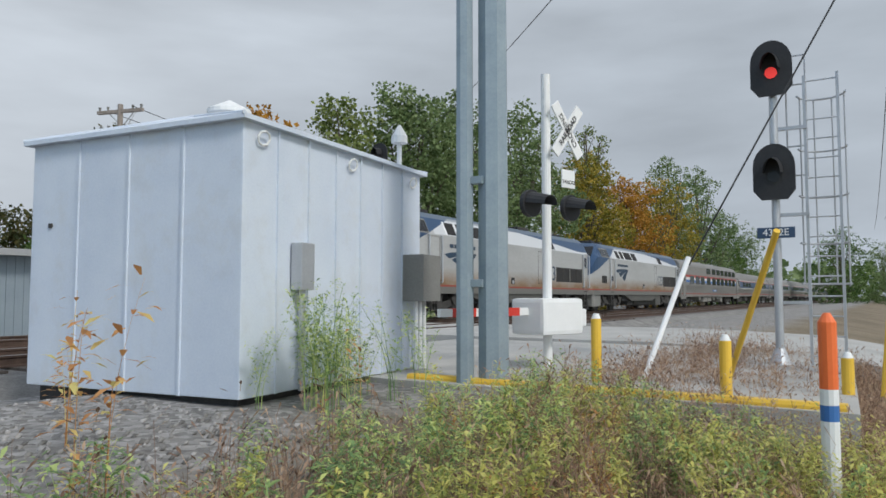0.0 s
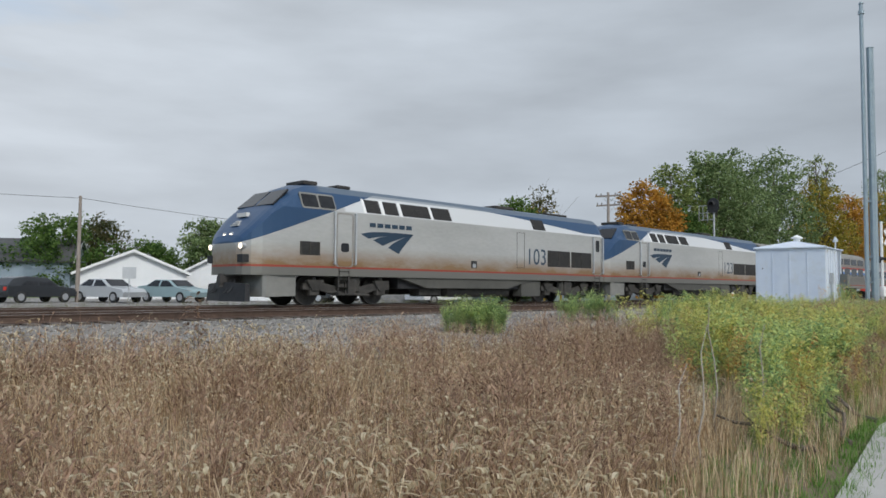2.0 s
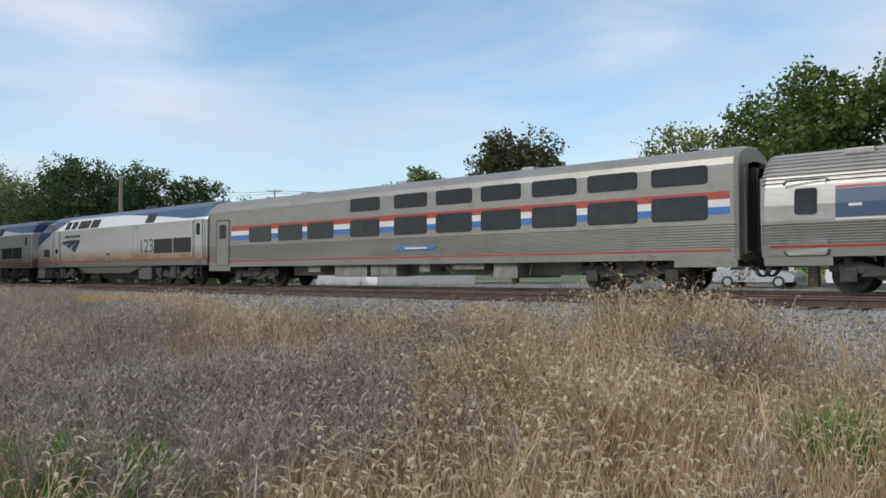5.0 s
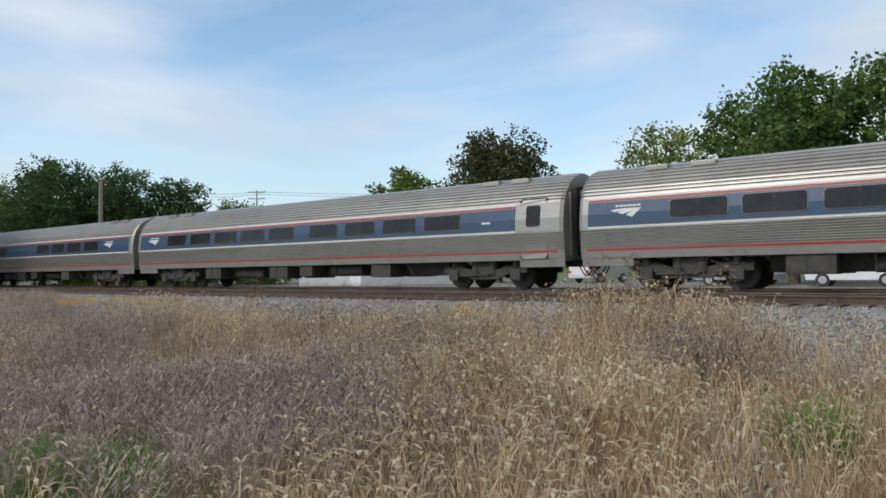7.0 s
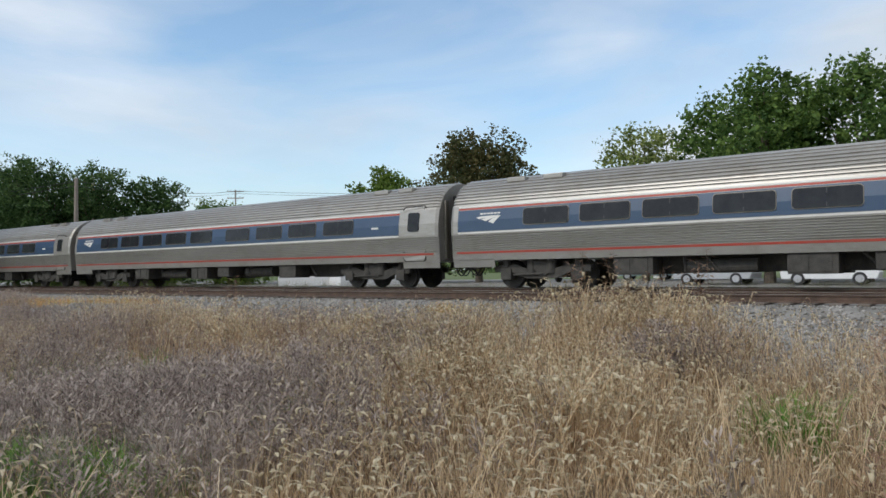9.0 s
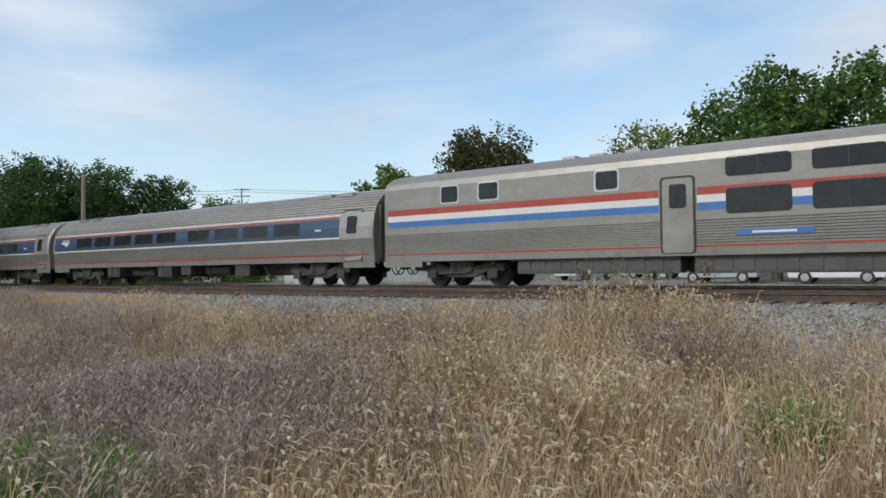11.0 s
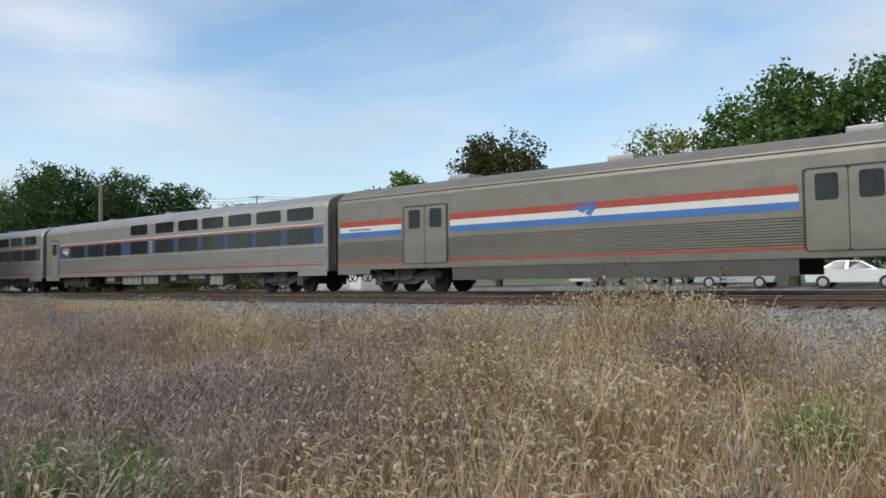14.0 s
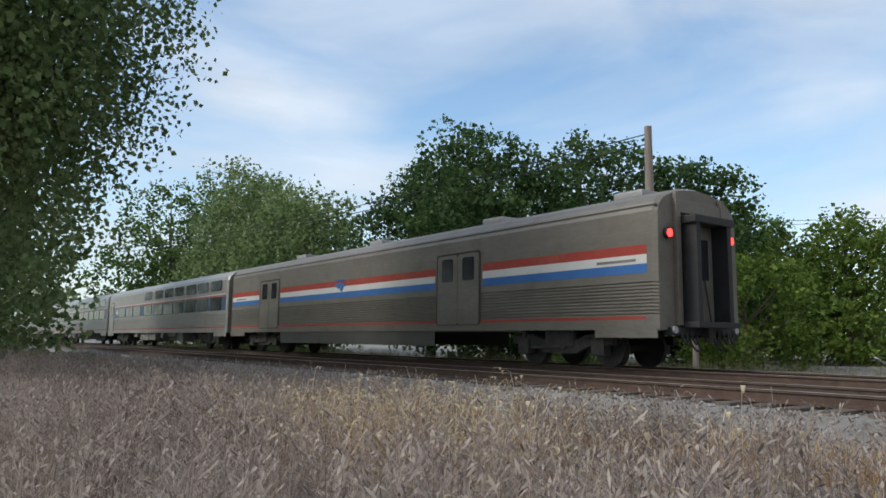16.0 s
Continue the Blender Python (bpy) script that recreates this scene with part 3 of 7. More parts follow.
def amfleet(cafe=False):
    car = thing("coach", "tubular stainless passenger coach with a dark blue window band", "train coach", "passenger coaches")
    half = fluted(AMF, (1.28, 2.86), (1.84, 3.74), 8, 0.05)
    car_body(car, AMF, half, M["stainless"])
    std = [3.2, 5.2, 7.2, 9.2, 11.2, 13.85, 15.95, 18.0, 20.05]
    xs = [4.0, 6.0, 8.0, 14.3, 16.35, 18.4, 20.45] if cafe else std
    spans = [(x, x + 1.6) for x in xs]
    if cafe:
        spans = [(x, x + 1.6) for x in xs]
    dx = (0.9, 1.9) if cafe else (24.15, 25.1)
    bx = (2.1, 25.4) if cafe else (0.6, 23.95)
    for s in (-1, 1):
        bm = B()
        strip(bm, AMF, *bx, 1.93, 2.66, 0.006, s, 4)
        part("blue_band", bm, M["navy"], car, "dark blue painted window band")
        bm = B()
        strip(bm, AMF, *bx, 2.675, 2.735, 0.006, s, 1)
        strip(bm, AMF, 0.5, 25.5, 1.18, 1.25, 0.004, s, 1)
        part("red_line", bm, M["phase_red"], car, "thin red stripe")
        bm = B()
        strip(bm, AMF, *bx, 2.755, 2.80, 0.006, s, 1)
        strip(bm, AMF, *bx, 1.86, 1.915, 0.006, s, 1)
        part("white_line", bm, M["phase_white"], car, "thin white stripe")
        window_set(car, AMF, spans, 2.08, 2.60, s, M["stainless_dull"], 0.022)
        side_door(car, AMF, *dx, 0.98, 2.92, s, M["stainless"])
        logo(car, AMF, 22.7 if cafe else 1.35, 2.12, 1.0, 0.33, M["phase_white"], s, 0.014)
        bm = B()
        strip(bm, AMF, 22.6, 22.95, 2.2, 2.27, 0.012, s, 1) if not cafe else strip(bm, AMF, 2.4, 2.7, 2.2, 2.27, 0.012, s, 1)
        part("number_bar", bm, M["phase_white"], car)
        for x0, x1 in ((0.28, 2.0), (24.0, 25.72)):
            bm = B()
            strip(bm, AMF, x0 + 0.05, x1, 0.72, 0.98, 0.0, s, 1)
            part("end_skirt", bm, M["stainless"], car)
    for x in (2.2, 3.6, 22.2, 23.4):
        for y in (-0.95, 0.45):
            bm = B()
            box(bm, x, x + 0.7, y, y + 0.5, 3.58, 3.74, 0.03)
            part("roof_vent", bm, M["stainless"], car)
    underbody(car, [(6.2, 7.4, 0.42, 0.95, "box"), (8.2, 10.2, 0.45, 0.85, "tank"), (11.0, 12.2, 0.40, 0.95, "box"), (13.0, 13.8, 0.5, 0.95, "box"), (14.6, 16.4, 0.5, 0.9, "tank"), (17.2, 18.2, 0.42, 0.95, "box")], M["truck_steel"])
    for x in (3.6, 22.4):
        truck_under(car, x)
    for x, s in ((0.0, -1), (26.0, 1)):
        coupler(car, x, s)
        diaphragm(car, 0.28 - 0.02 if s < 0 else 25.74, s, AMF.top)
        end_wall(car, AMF, 0.28 if s < 0 else 25.72, s, M["stainless_dull"])
    return car


def viewliner(style, layout, label):
    steel = M["stainless"] if style == "band" else M["stainless_mid"]
    car = thing("sleeping_car" if layout == "sleeper" else "dining_car", label, "train coach", "passenger coaches")
    half = fluted(VIEW, (1.22,), (1.92,), 9, 0.03)
    car_body(car, VIEW, half, steel)
    if layout == "sleeper":
        lower = [3.6, 5.75, 7.75, 10.4, 12.85, 14.95, 17.0, 19.1, 21.15, 23.25]
        upper, door, small = lower[3:], (1.0, 2.0), []
    else:
        lower = [12.75, 14.9, 16.95, 19.0, 21.05, 23.1]
        upper, door, small = lower, (10.95, 11.85), [(3.0, 3.7), (4.6, 5.35), (8.9, 9.6)]
    for s in (-1, 1):
        a, b = (2.2, 25.5)
        runs = [(a, b)] if layout == "sleeper" else [(0.5, door[0] - 0.1), (door[1] + 0.1, 25.5)]
        for x0, x1 in runs:
            if style == "band":
                bands = [("blue_band", "navy", 2.02, 2.72, 0.005), ("red_line", "phase_red", 2.74, 2.80, 0.005), ("white_line", "phase_white", 2.82, 2.86, 0.005)]
            else:
                bands = [("red_stripe", "phase_red", 2.58, 2.80, 0.005), ("white_stripe", "phase_white", 2.37, 2.58, 0.005), ("blue_stripe", "phase_blue", 2.16, 2.37, 0.005)]
            for nm, mt, z0, z1, of in bands:
                bm = B()
                strip(bm, VIEW, x0, x1, z0, z1, of, s, 1)
                part(nm, bm, M[mt], car)
        bm = B()
        strip(bm, VIEW, 0.5, 25.5, 1.13, 1.19, 0.004, s, 1)
        part("red_line", bm, M["phase_red"], car, "thin red stripe")
        window_set(car, VIEW, [(x, x + 1.63) for x in lower], 2.04, 2.70, s, M["black"], 0.02)
        window_set(car, VIEW, [(x, x + 1.63) for x in upper], 3.06, 3.56, s, M["black"], 0.02)
        for x0, x1 in small:
            window_set(car, VIEW, [(x0, x1)], 2.95, 3.5, s, M["steel"], 0.06)
        side_door(car, VIEW, *door, 0.98, 3.1, s, steel, (0.6, 0.92))
        if style == "band":
            logo(car, VIEW, 2.45, 2.14, 0.95, 0.35, M["phase_white"], s, 0.014)
            bm = B()
            strip(bm, VIEW, 12.25, 12.55, 2.05, 2.70, 0.014, s, 1)
            strip(bm, VIEW, 12.25, 12.55, 3.05, 3.5, 0.014, s, 1)
            part("access_panel", bm, steel, car)
        else:
            bm = B()
            strip(bm, VIEW, 13.0, 14.9, 1.42, 1.58, 0.012, s, 1)
            part("name_plate", bm, M["phase_blue"], car, "blue plate with plain bars for the car name")
            bm = B()
            strip(bm, VIEW, 13.4, 14.5, 1.47, 1.53, 0.018, s, 1)
            part("name_bar", bm, M["phase_white"], car)
        for x0, x1 in ((0.32, 2.1), (23.9, 25.68)):
            bm = B()
            strip(bm, VIEW, x0, x1, 0.7, 0.93, 0.0, s, 1)
            part("end_skirt", bm, steel, car)
    for x in ((6.0, 12.0, 18.0) if layout == "sleeper" else (7.2, 9.4, 8.2)):
        bm = B()
        box(bm, x, x + 0.5, -0.5, 0.5, 4.12, 4.26, 0.03)
        part("roof_vent", bm, M["roof_grey"], car)
    if layout == "sleeper":
        eq = [(7.6, 8.4, 0.62, 0.92, "box"), (9.3, 11.2, 0.42, 0.92, "box"), (11.4, 12.8, 0.45, 0.92, "box"), (14.0, 14.5, 0.6, 0.92, "box"), (15.6, 17.0, 0.68, 0.92, "box"), (17.4, 18.4, 0.38, 0.92, "box")]
        underbody(car, eq, M["undergrey"])
    else:
        underbody(car, [(6.0, 11.4, 0.42, 0.92, "box"), (11.8, 16.8, 0.40, 0.92, "box"), (16.9, 20.2, 0.45, 0.92, "box")], M["skirt_grey"])
    for x in (3.6, 22.4):
        truck_under(car, x)
    for x, s in ((0.0, -1), (26.0, 1)):
        coupler(car, x, s)
        diaphragm(car, 0.26 if s < 0 else 25.74, s, VIEW.top)
        end_wall(car, VIEW, 0.28 if s < 0 else 25.72, s, M["stainless_dull"])
    return car


def baggage():
    car = thing("baggage_car", "dull stainless baggage car with tricolour stripes and lit tail lamps", "baggage car", "passenger coaches")
    steel = M["stainless_dull"]
    half = fluted(VIEW, (1.22,), (2.0,), 10, 0.03)
    car_body(car, VIEW, half, steel)
    doors = ((3.9, 5.9), (17.6, 19.6))
    for s in (-1, 1):
        for x0, x1 in ((0.5, 3.75), (6.05, 17.45), (19.75, 25.45)):
            for nm, mt, z0, z1 in (("red_stripe", "phase_red", 2.58, 2.80), ("white_stripe", "phase_white", 2.37, 2.58), ("blue_stripe", "phase_blue", 2.16, 2.37)):
                bm = B()
                strip(bm, VIEW, x0, x1, z0, z1, 0.005, s, 1)
                part(nm, bm, M[mt], car)
        bm = B()
        strip(bm, VIEW, 0.5, 25.4, 1.13, 1.2, 0.004, s, 1)
        part("red_line", bm, M["phase_red"], car)
        bm = B()
        strip(bm, VIEW, 0.3, 25.7, 3.66, 3.70, 0.012, s, 1)
        part("roof_seam", bm, M["truck_steel"], car)
        for d in doors:
            side_door(car, VIEW, *d, 1.08, 3.15, s, steel, (0.62, 0.95), 2)
        bm = B()
        strip(bm, VIEW, 6.1, 17.4, 0.45, 0.95, -0.03, s, 1)
        part("side_skirt", bm, M["skirt_grey"], car, "dark grey side skirt")
        logo(car, VIEW, 10.9, 2.32, 0.9, 0.4, M["phase_blue"], s, 0.014)
        bm = B()
        strip(bm, VIEW, 24.0, 25.15, 2.43, 2.49, 0.014, s, 1)
        part("number_bar", bm, M["skirt_mid"], car)
        bm = B()
        strip(bm, VIEW, 1.0, 2.15, 2.43, 2.49, 0.014, s, 1)
        part("number_bar", bm, M["skirt_mid"], car)
        for x0, x1 in ((0.32, 2.1), (23.9, 25.68)):
            bm = B()
            strip(bm, VIEW, x0, x1, 0.72, 0.93, 0.0, s, 1)
            part("end_skirt", bm, steel, car)
    for x in (5.2, 11.6, 18.4, 23.6):
        bm = B()
        box(bm, x, x + 0.9, -0.45, 0.45, 4.15, 4.36, 0.06)
        part("roof_vent", bm, M["roof_grey"], car)
    for x in (3.6, 22.4):
        truck_under(car, x)
    for x, s in ((0.0, -1), (26.0, 1)):
        coupler(car, x, s)
    diaphragm(car, 0.26, -1, VIEW.top)
    # tail end: door in a deep black gangway frame, posts, lamps, hoses
    X = 25.72
    bm = B()
    box(bm, X - 0.02, X + 0.03, -0.48, 0.48, 1.1, 3.2, 0.02)
    dr = part("end_door", bm, steel, car, "steel end door with a dark window")
    bm = B()
    box(bm, X + 0.02, X + 0.045, -0.30, 0.30, 2.05, 3.0, 0.01)
    part("pane", bm, M["glass"], dr)
    bm = B()
    for y in (-0.68, 0.52):
        box(bm, X, X + 0.42, y, y + 0.16, 1.05, 3.35, 0.02)
    box(bm, X, X + 0.46, -0.76, 0.76, 3.3, 3.48, 0.03)
    box(bm, X, X + 0.5, -0.8, 0.8, 0.95, 1.08, 0.02)
    part("gangway_frame", bm, M["black"], car, "black gangway frame")
    bm = B()
    for y in (-0.95, 0.79):
        box(bm, X - 0.02, X + 0.10, y, y + 0.16, 1.0, 4.0, 0.02)
    box(bm, X - 0.02, X + 0.08, -0.79, 0.79, 3.55, 3.85, 0.02)
    part("end_post", bm, steel, car)
    for y in (-1.2, 1.2):
        bm = B()
        cyl(bm, (X - 0.05, y, 3.05), (X + 0.09, y, 3.05), 0.13, n=16)
        la = part("tail_lamp", bm, M["black"], car, "round tail lamp, lit red")
        bm = B()
        cyl(bm, (X + 0.08, y, 3.05), (X + 0.105, y, 3.05), 0.095, n=16)
        part("lens", bm, M["tail_red"], la)
    for y in (-0.95, -0.6, 0.5, 0.9, 1.15):
        bm = B()
        pts = [Vector((X + 0.05 + 0.12 * math.sin(math.pi * k / 8), y + 0.28 * k / 8 * (1 if y < 0 else -1), 1.0 - 0.42 * math.sin(math.pi * k / 8))) for k in range(9)]
        for a, b in zip(pts, pts[1:]):
            cyl(bm, a, b, 0.028, n=6)
        part("air_hose", bm, M["black"], car, "hanging black brake hose")
    bm = B()
    cyl(bm, (X + 0.06, 0.1, 2.1), (X + 0.2, 0.2, 0.55), 0.02, n=6)
    part("uncoupling_rod", bm, M["black"], car)
    bm = B()
    box(bm, X - 0.1, X + 0.1, -1.25, 1.25, 0.78, 0.96, 0.02)
    part("end_beam", bm, M["black"], car)
    for y in (-1.15, 1.2):
        bm = B()
        cyl(bm, (X + 0.05, y, 0.9), (X + 0.15, y, 0.9), 0.08, n=12)
        part("jumper_socket", bm, M["steel"], car)
    return car


M["stainless_mid"] = material("stainless_mid", [(0.200, 0.192, 0.174), (0.259, 0.248, 0.229), (0.318, 0.307, 0.289)], 0.45, 0.4, 0.7, 14, 0.06, stretch=(0.25, 1, 1.5), dirt=((0.17, 0.145, 0.11), 0.5))
M["undergrey"] = material("undergrey", [(0.14, 0.135, 0.12), (0.22, 0.21, 0.19), (0.30, 0.29, 0.26)], 0.8, 0.1, 3, 30, 0.2)
M["skirt_grey"] = material("skirt_grey", [(0.06, 0.06, 0.055), (0.085, 0.083, 0.075), (0.11, 0.105, 0.095)], 0.7, 0.1, 1, 30, 0.1)


def loco_paint():
    """Silver with a blue cab and roof, a red sill stripe, a grey skirt and brown road dirt above the sill."""
    m = material("loco_paint", [(0.36, 0.36, 0.35), (0.43, 0.43, 0.42), (0.50, 0.50, 0.49)], 0.38, 0.25, 0.8, 12, 0.04, stretch=(0.3, 1, 1))
    t = m.node_tree
    L = t.links.new
    b = t.nodes["Principled BSDF"]
    base = b.inputs["Base Color"].links[0].from_socket
    co = t.nodes.new("ShaderNodeTexCoord")
    sep = t.nodes.new("ShaderNodeSeparateXYZ")
    L(co.outputs["Object"], sep.inputs[0])
    X, Z = sep.outputs["X"], sep.outputs["Z"]

    def above(value, edge=400.0):
        return math_node(t, "MULTIPLY", math_node(t, "SUBTRACT", Z, value), edge, True)
    # white upper panel
    white = math_node(t, "MULTIPLY", above(3.32), math_node(t, "MULTIPLY", math_node(t, "SUBTRACT", X, 4.0), 9.0, True))
    c = mix(t, white, base, (0.60, 0.61, 0.62))
    # blue edge: rises over the cab, then follows the roof and dips to the rear
    cab = math_node(t, "MULTIPLY_ADD", X, 0.37)
    cab.node.inputs[2].default_value = 1.98
    rear = math_node(t, "MULTIPLY", math_node(t, "POWER", math_node(t, "MAXIMUM", math_node(t, "SUBTRACT", X, 9.0), 0.0), 1.5), 0.020)
    roof = math_node(t, "SUBTRACT", 4.07, rear)
    edge = math_node(t, "MINIMUM", cab, math_node(t, "MAXIMUM", roof, 3.42))
    blue = above(edge)
    c = mix(t, blue, c, (0.03, 0.072, 0.15))
    grey = math_node(t, "MULTIPLY", above(3.96), math_node(t, "MULTIPLY", math_node(t, "SUBTRACT", X, 3.0), 4.0, True))
    c = mix(t, math_node(t, "MULTIPLY", grey, 0.7), c, (0.13, 0.165, 0.20))
    # road dirt
    n3 = nd(t, "ShaderNodeTexNoise", Scale=1.6, Detail=6.0, Roughness=0.65)
    mp = t.nodes.new("ShaderNodeMapping")
    mp.inputs["Scale"].default_value = (0.5, 1, 1.2)
    L(co.outputs["Object"], mp.inputs[0])
    L(mp.outputs[0], n3.inputs["Vector"])
    low = math_node(t, "MULTIPLY", math_node(t, "SUBTRACT", 2.1, Z), 1.3, True)
    d = math_node(t, "MULTIPLY", math_node(t, "MULTIPLY", low, n3.outputs[0]), 2.1, True)
    c = mix(t, d, c, (0.25, 0.155, 0.08))
    red = math_node(t, "MULTIPLY", math_node(t, "SUBTRACT", 1.36, Z), 400.0, True)
    c = mix(t, red, c, (0.32, 0.06, 0.04))
    sk = math_node(t, "MULTIPLY", math_node(t, "SUBTRACT", 1.29, Z), 400.0, True)
    c = mix(t, sk, c, (0.17, 0.165, 0.15))
    L(c, b.inputs["Base Color"])
    return m


M["loco_paint"] = loco_paint()
LOCO = Shell([(0.3, 1.50), (3.30, 1.50), (3.95, 1.20), (4.18, 0.95), (4.28, 0.5), (4.32, 0.0)], 1.0, 4.32)


def locomotive(number):
    car = thing("locomotive", "silver and blue diesel locomotive numbered %s, streaked with dirt" % number, "locomotive", "locomotives")
    bm = B()
    secs = []
    for u, w, top in ((0.20, 0.74, 2.12), (0.28, 0.98, 2.32), (0.48, 1.20, 2.56), (0.8, 1.36, 2.9), (1.1, 1.43, 3.2), (1.5, 1.48, 3.58), (1.9, 1.50, 3.9), (2.2, 1.50, 4.09), (2.6, 1.50, 4.24), (3.2, 1.50, 4.32), (6, 1.5, 4.32), (12, 1.5, 4.32), (20.6, 1.5, 4.32), (20.85, 1.46, 4.28), (20.95, 1.40, 4.2)):
        k = w / 1.5
        sh = min(3.30, top - 0.16)
        cant = (top - sh) / (4.32 - 3.30)
        half = [(w, 1.02), (w, 1.3), (w, (1.3 + sh) / 2), (w, sh), (k * 1.30, sh + 0.44 * cant), (k * 1.20, sh + 0.65 * cant), (k * 0.95, sh + 0.88 * cant), (k * 0.5, sh + 0.98 * cant)]
        secs.append([(u, -y, z) for y, z in half] + [(u, 0, top)] + [(u, y, z) for y, z in reversed(half)])
    loft(bm, secs)
    part("body", bm, M["loco_paint"], car)
    # pilot and skirts
    bm = B()
    loft(bm, [[(u, -w, 1.02), (u, -w, zb), (u, w, zb), (u, w, 1.02)] for u, w, zb in ((0.85, 1.30, 0.32), (0.95, 1.38, 0.3), (2.05, 1.42, 0.33))])
    part("pilot", bm, M["skirt_mid"], car, "grey pilot plate")
    for s in (-1, 1):
        bm = B()
        P = [(6.6, 1.04), (8.2, 0.62), (13.2, 0.62), (15.0, 1.04)]
        loft(bm, [[(u, s * y, z) for u, z in P] for y in (1.28, 1.44)])
        part("side_skirt", bm, M["skirt_grey"], car, "dark grey skirt")
        bm = B()
        box(bm, 14.2, 15.6, *sorted((s * 0.9, s * 1.4)), 0.28, 1.03, 0.02)
        part("battery_box", bm, M["skirt_grey"], car)
    bm = B()
    box(bm, 6.8, 15.0, -1.25, 1.25, 0.60, 1.03)
    part("underframe", bm, M["black"], car)
    bm = B()
    for s in (-1, 1):
        cyl(bm, (9.6, s * 0.95, 0.5), (13.6, s * 0.95, 0.5), 0.24, n=16)
        box(bm, 8.0, 9.2, *sorted((s * 0.6, s * 1.2)), 0.35, 0.7, 0.02)
    part("fuel_tank", bm, M["truck_steel"], car)
    for x in (4.4, 17.8):
        tk = truck_under(car, x, 3.0, 0.51, 1.2)
        for s in (-1, 1):
            for q in (-1.5, 1.5):
                for k in range(5):
                    bm = B()
                    box(bm, x + q - 0.34 + 0.05 * k, x + q + 0.34 - 0.05 * k, *sorted((s * 1.22, s * 1.38)), 0.80 - 0.07 * k, 0.88 - 0.07 * k)
                    part("spring_plate", bm, M["truck_steel"], tk)
            bm = B()
            box(bm, x - 0.25, x + 0.25, *sorted((s * 1.2, s * 1.4)), 0.35, 1.02, 0.03)
            part("side_bearer", bm, M["truck_steel"], tk)
            bm = B()
            cyl(bm, (x + 0.9, s * 1.32, 0.35), (x - 0.6, s * 1.32, 0.42), 0.05, n=8)
            part("brake_rod", bm, M["truck_steel"], tk)
    for s in (-1, 1):
        for u0, u1 in ((5.05, 5.75), (5.95, 6.65), (6.85, 8.35), (8.5, 9.55), (15.0, 15.95)):
            bm = B()
            pane(bm, LOCO, u0, u1, 3.36, 3.86, 0.01, s, 0.03)
            v = part("roof_louvre", bm, M["black"], car, "black louvred vent")
            bm = B()
            for k in range(7):
                z = 3.40 + 0.065 * k
                strip(bm, LOCO, u0 + 0.03, u1 - 0.03, z, z + 0.02, 0.03, s, 1)
            part("louvre_slat", bm, M["dark_steel"], v)
        for u in (4.92, 5.80, 6.7, 8.37):
            bm = B()
            strip(bm, LOCO, u, u + 0.12, 3.34, 3.88, 0.016, s, 1)
            part("vent_trim", bm, M["white"], car)
        for u0, u1, z0, z1 in ((16.05, 17.85, 1.68, 2.44), (18.0, 19.72, 1.68, 2.44), (2.15, 2.95, 1.72, 2.18)):
            bm = B()
            pane(bm, LOCO, u0, u1, z0, z1, 0.01, s, 0.02)
            g = part("grille", bm, M["black"], car, "large dark radiator grille")
            bm = B()
            n = int((z1 - z0) / 0.06)
            for k in range(n):
                z = z0 + 0.02 + (z1 - z0 - 0.04) * k / n
                strip(bm, LOCO, u0 + 0.03, u1 - 0.03, z, z + 0.022, 0.03, s, 1)
            for u in (u0, (u0 + u1) / 2 - 0.02, u1 - 0.04):
                strip(bm, LOCO, u, u + 0.04, z0, z1, 0.034, s, 1)
            part("grille_slat", bm, M["truck_steel"], g)
        # cab side windows
        for u0, u1 in ((2.28, 2.92), (3.0, 3.62)):
            bm = B()
            pane(bm, LOCO, u0 - 0.05, u1 + 0.05, 3.31, 3.88, 0.01, s, 0.06)
            w = part("cab_window", bm, M["skirt_mid"], car)
            bm = B()
            pane(bm, LOCO, u0, u1, 3.37, 3.82, 0.02, s, 0.05)
            part("pane", bm, M["glass"], w)
        # crew doors with tall grab irons, steps
        side_door(car, LOCO, 3.7, 4.35, 1.36, 3.2, s, M["loco_paint"], (0.28, 0.45), 1, M["stainless"])
        side_door(car, LOCO, 20.0, 20.6, 1.36, 3.25, s, M["loco_paint"], (0.62, 0.93), 1, M["stainless"])
        for u in (3.55, 4.48, 19.86, 20.74):
            grab(car, LOCO, u, 1.45, 3.25, s, 0.09, 0.036)
        for u in (4.02, 20.3):
            bm = B()
            box(bm, u - 0.2, u + 0.2, *sorted((s * 1.36, s * 1.41)), 1.02, 1.3)
            lad = part("step_ladder", bm, M["dark_steel"], car, "black step ladder")
            for q in (-0.22, 0.22):
                bm = B()
                box(bm, u + q - 0.02, u + q + 0.02, *sorted((s * 1.42, s * 1.5)), 0.35, 1.3)
                part("ladder_rail", bm, M["dark_steel"], lad)
            for k in range(4):
                bm = B()
                box(bm, u - 0.22, u + 0.22, *sorted((s * 1.3, s * 1.52)), 0.36 + 0.27 * k, 0.39 + 0.27 * k)
                part("rung", bm, M["dark_steel"], lad)
        bm = B()
        pane(bm, LOCO, 10.7, 11.05, 1.48, 1.78, 0.012, s, 0.03)
        f = part("filler_hatch", bm, M["black"], car)
        bm = B()
        pane(bm, LOCO, 10.78, 10.98, 1.5, 1.66, 0.024, s, 0.03)
        part("filler_cap", bm, M["steel"], f)
        bm = B()
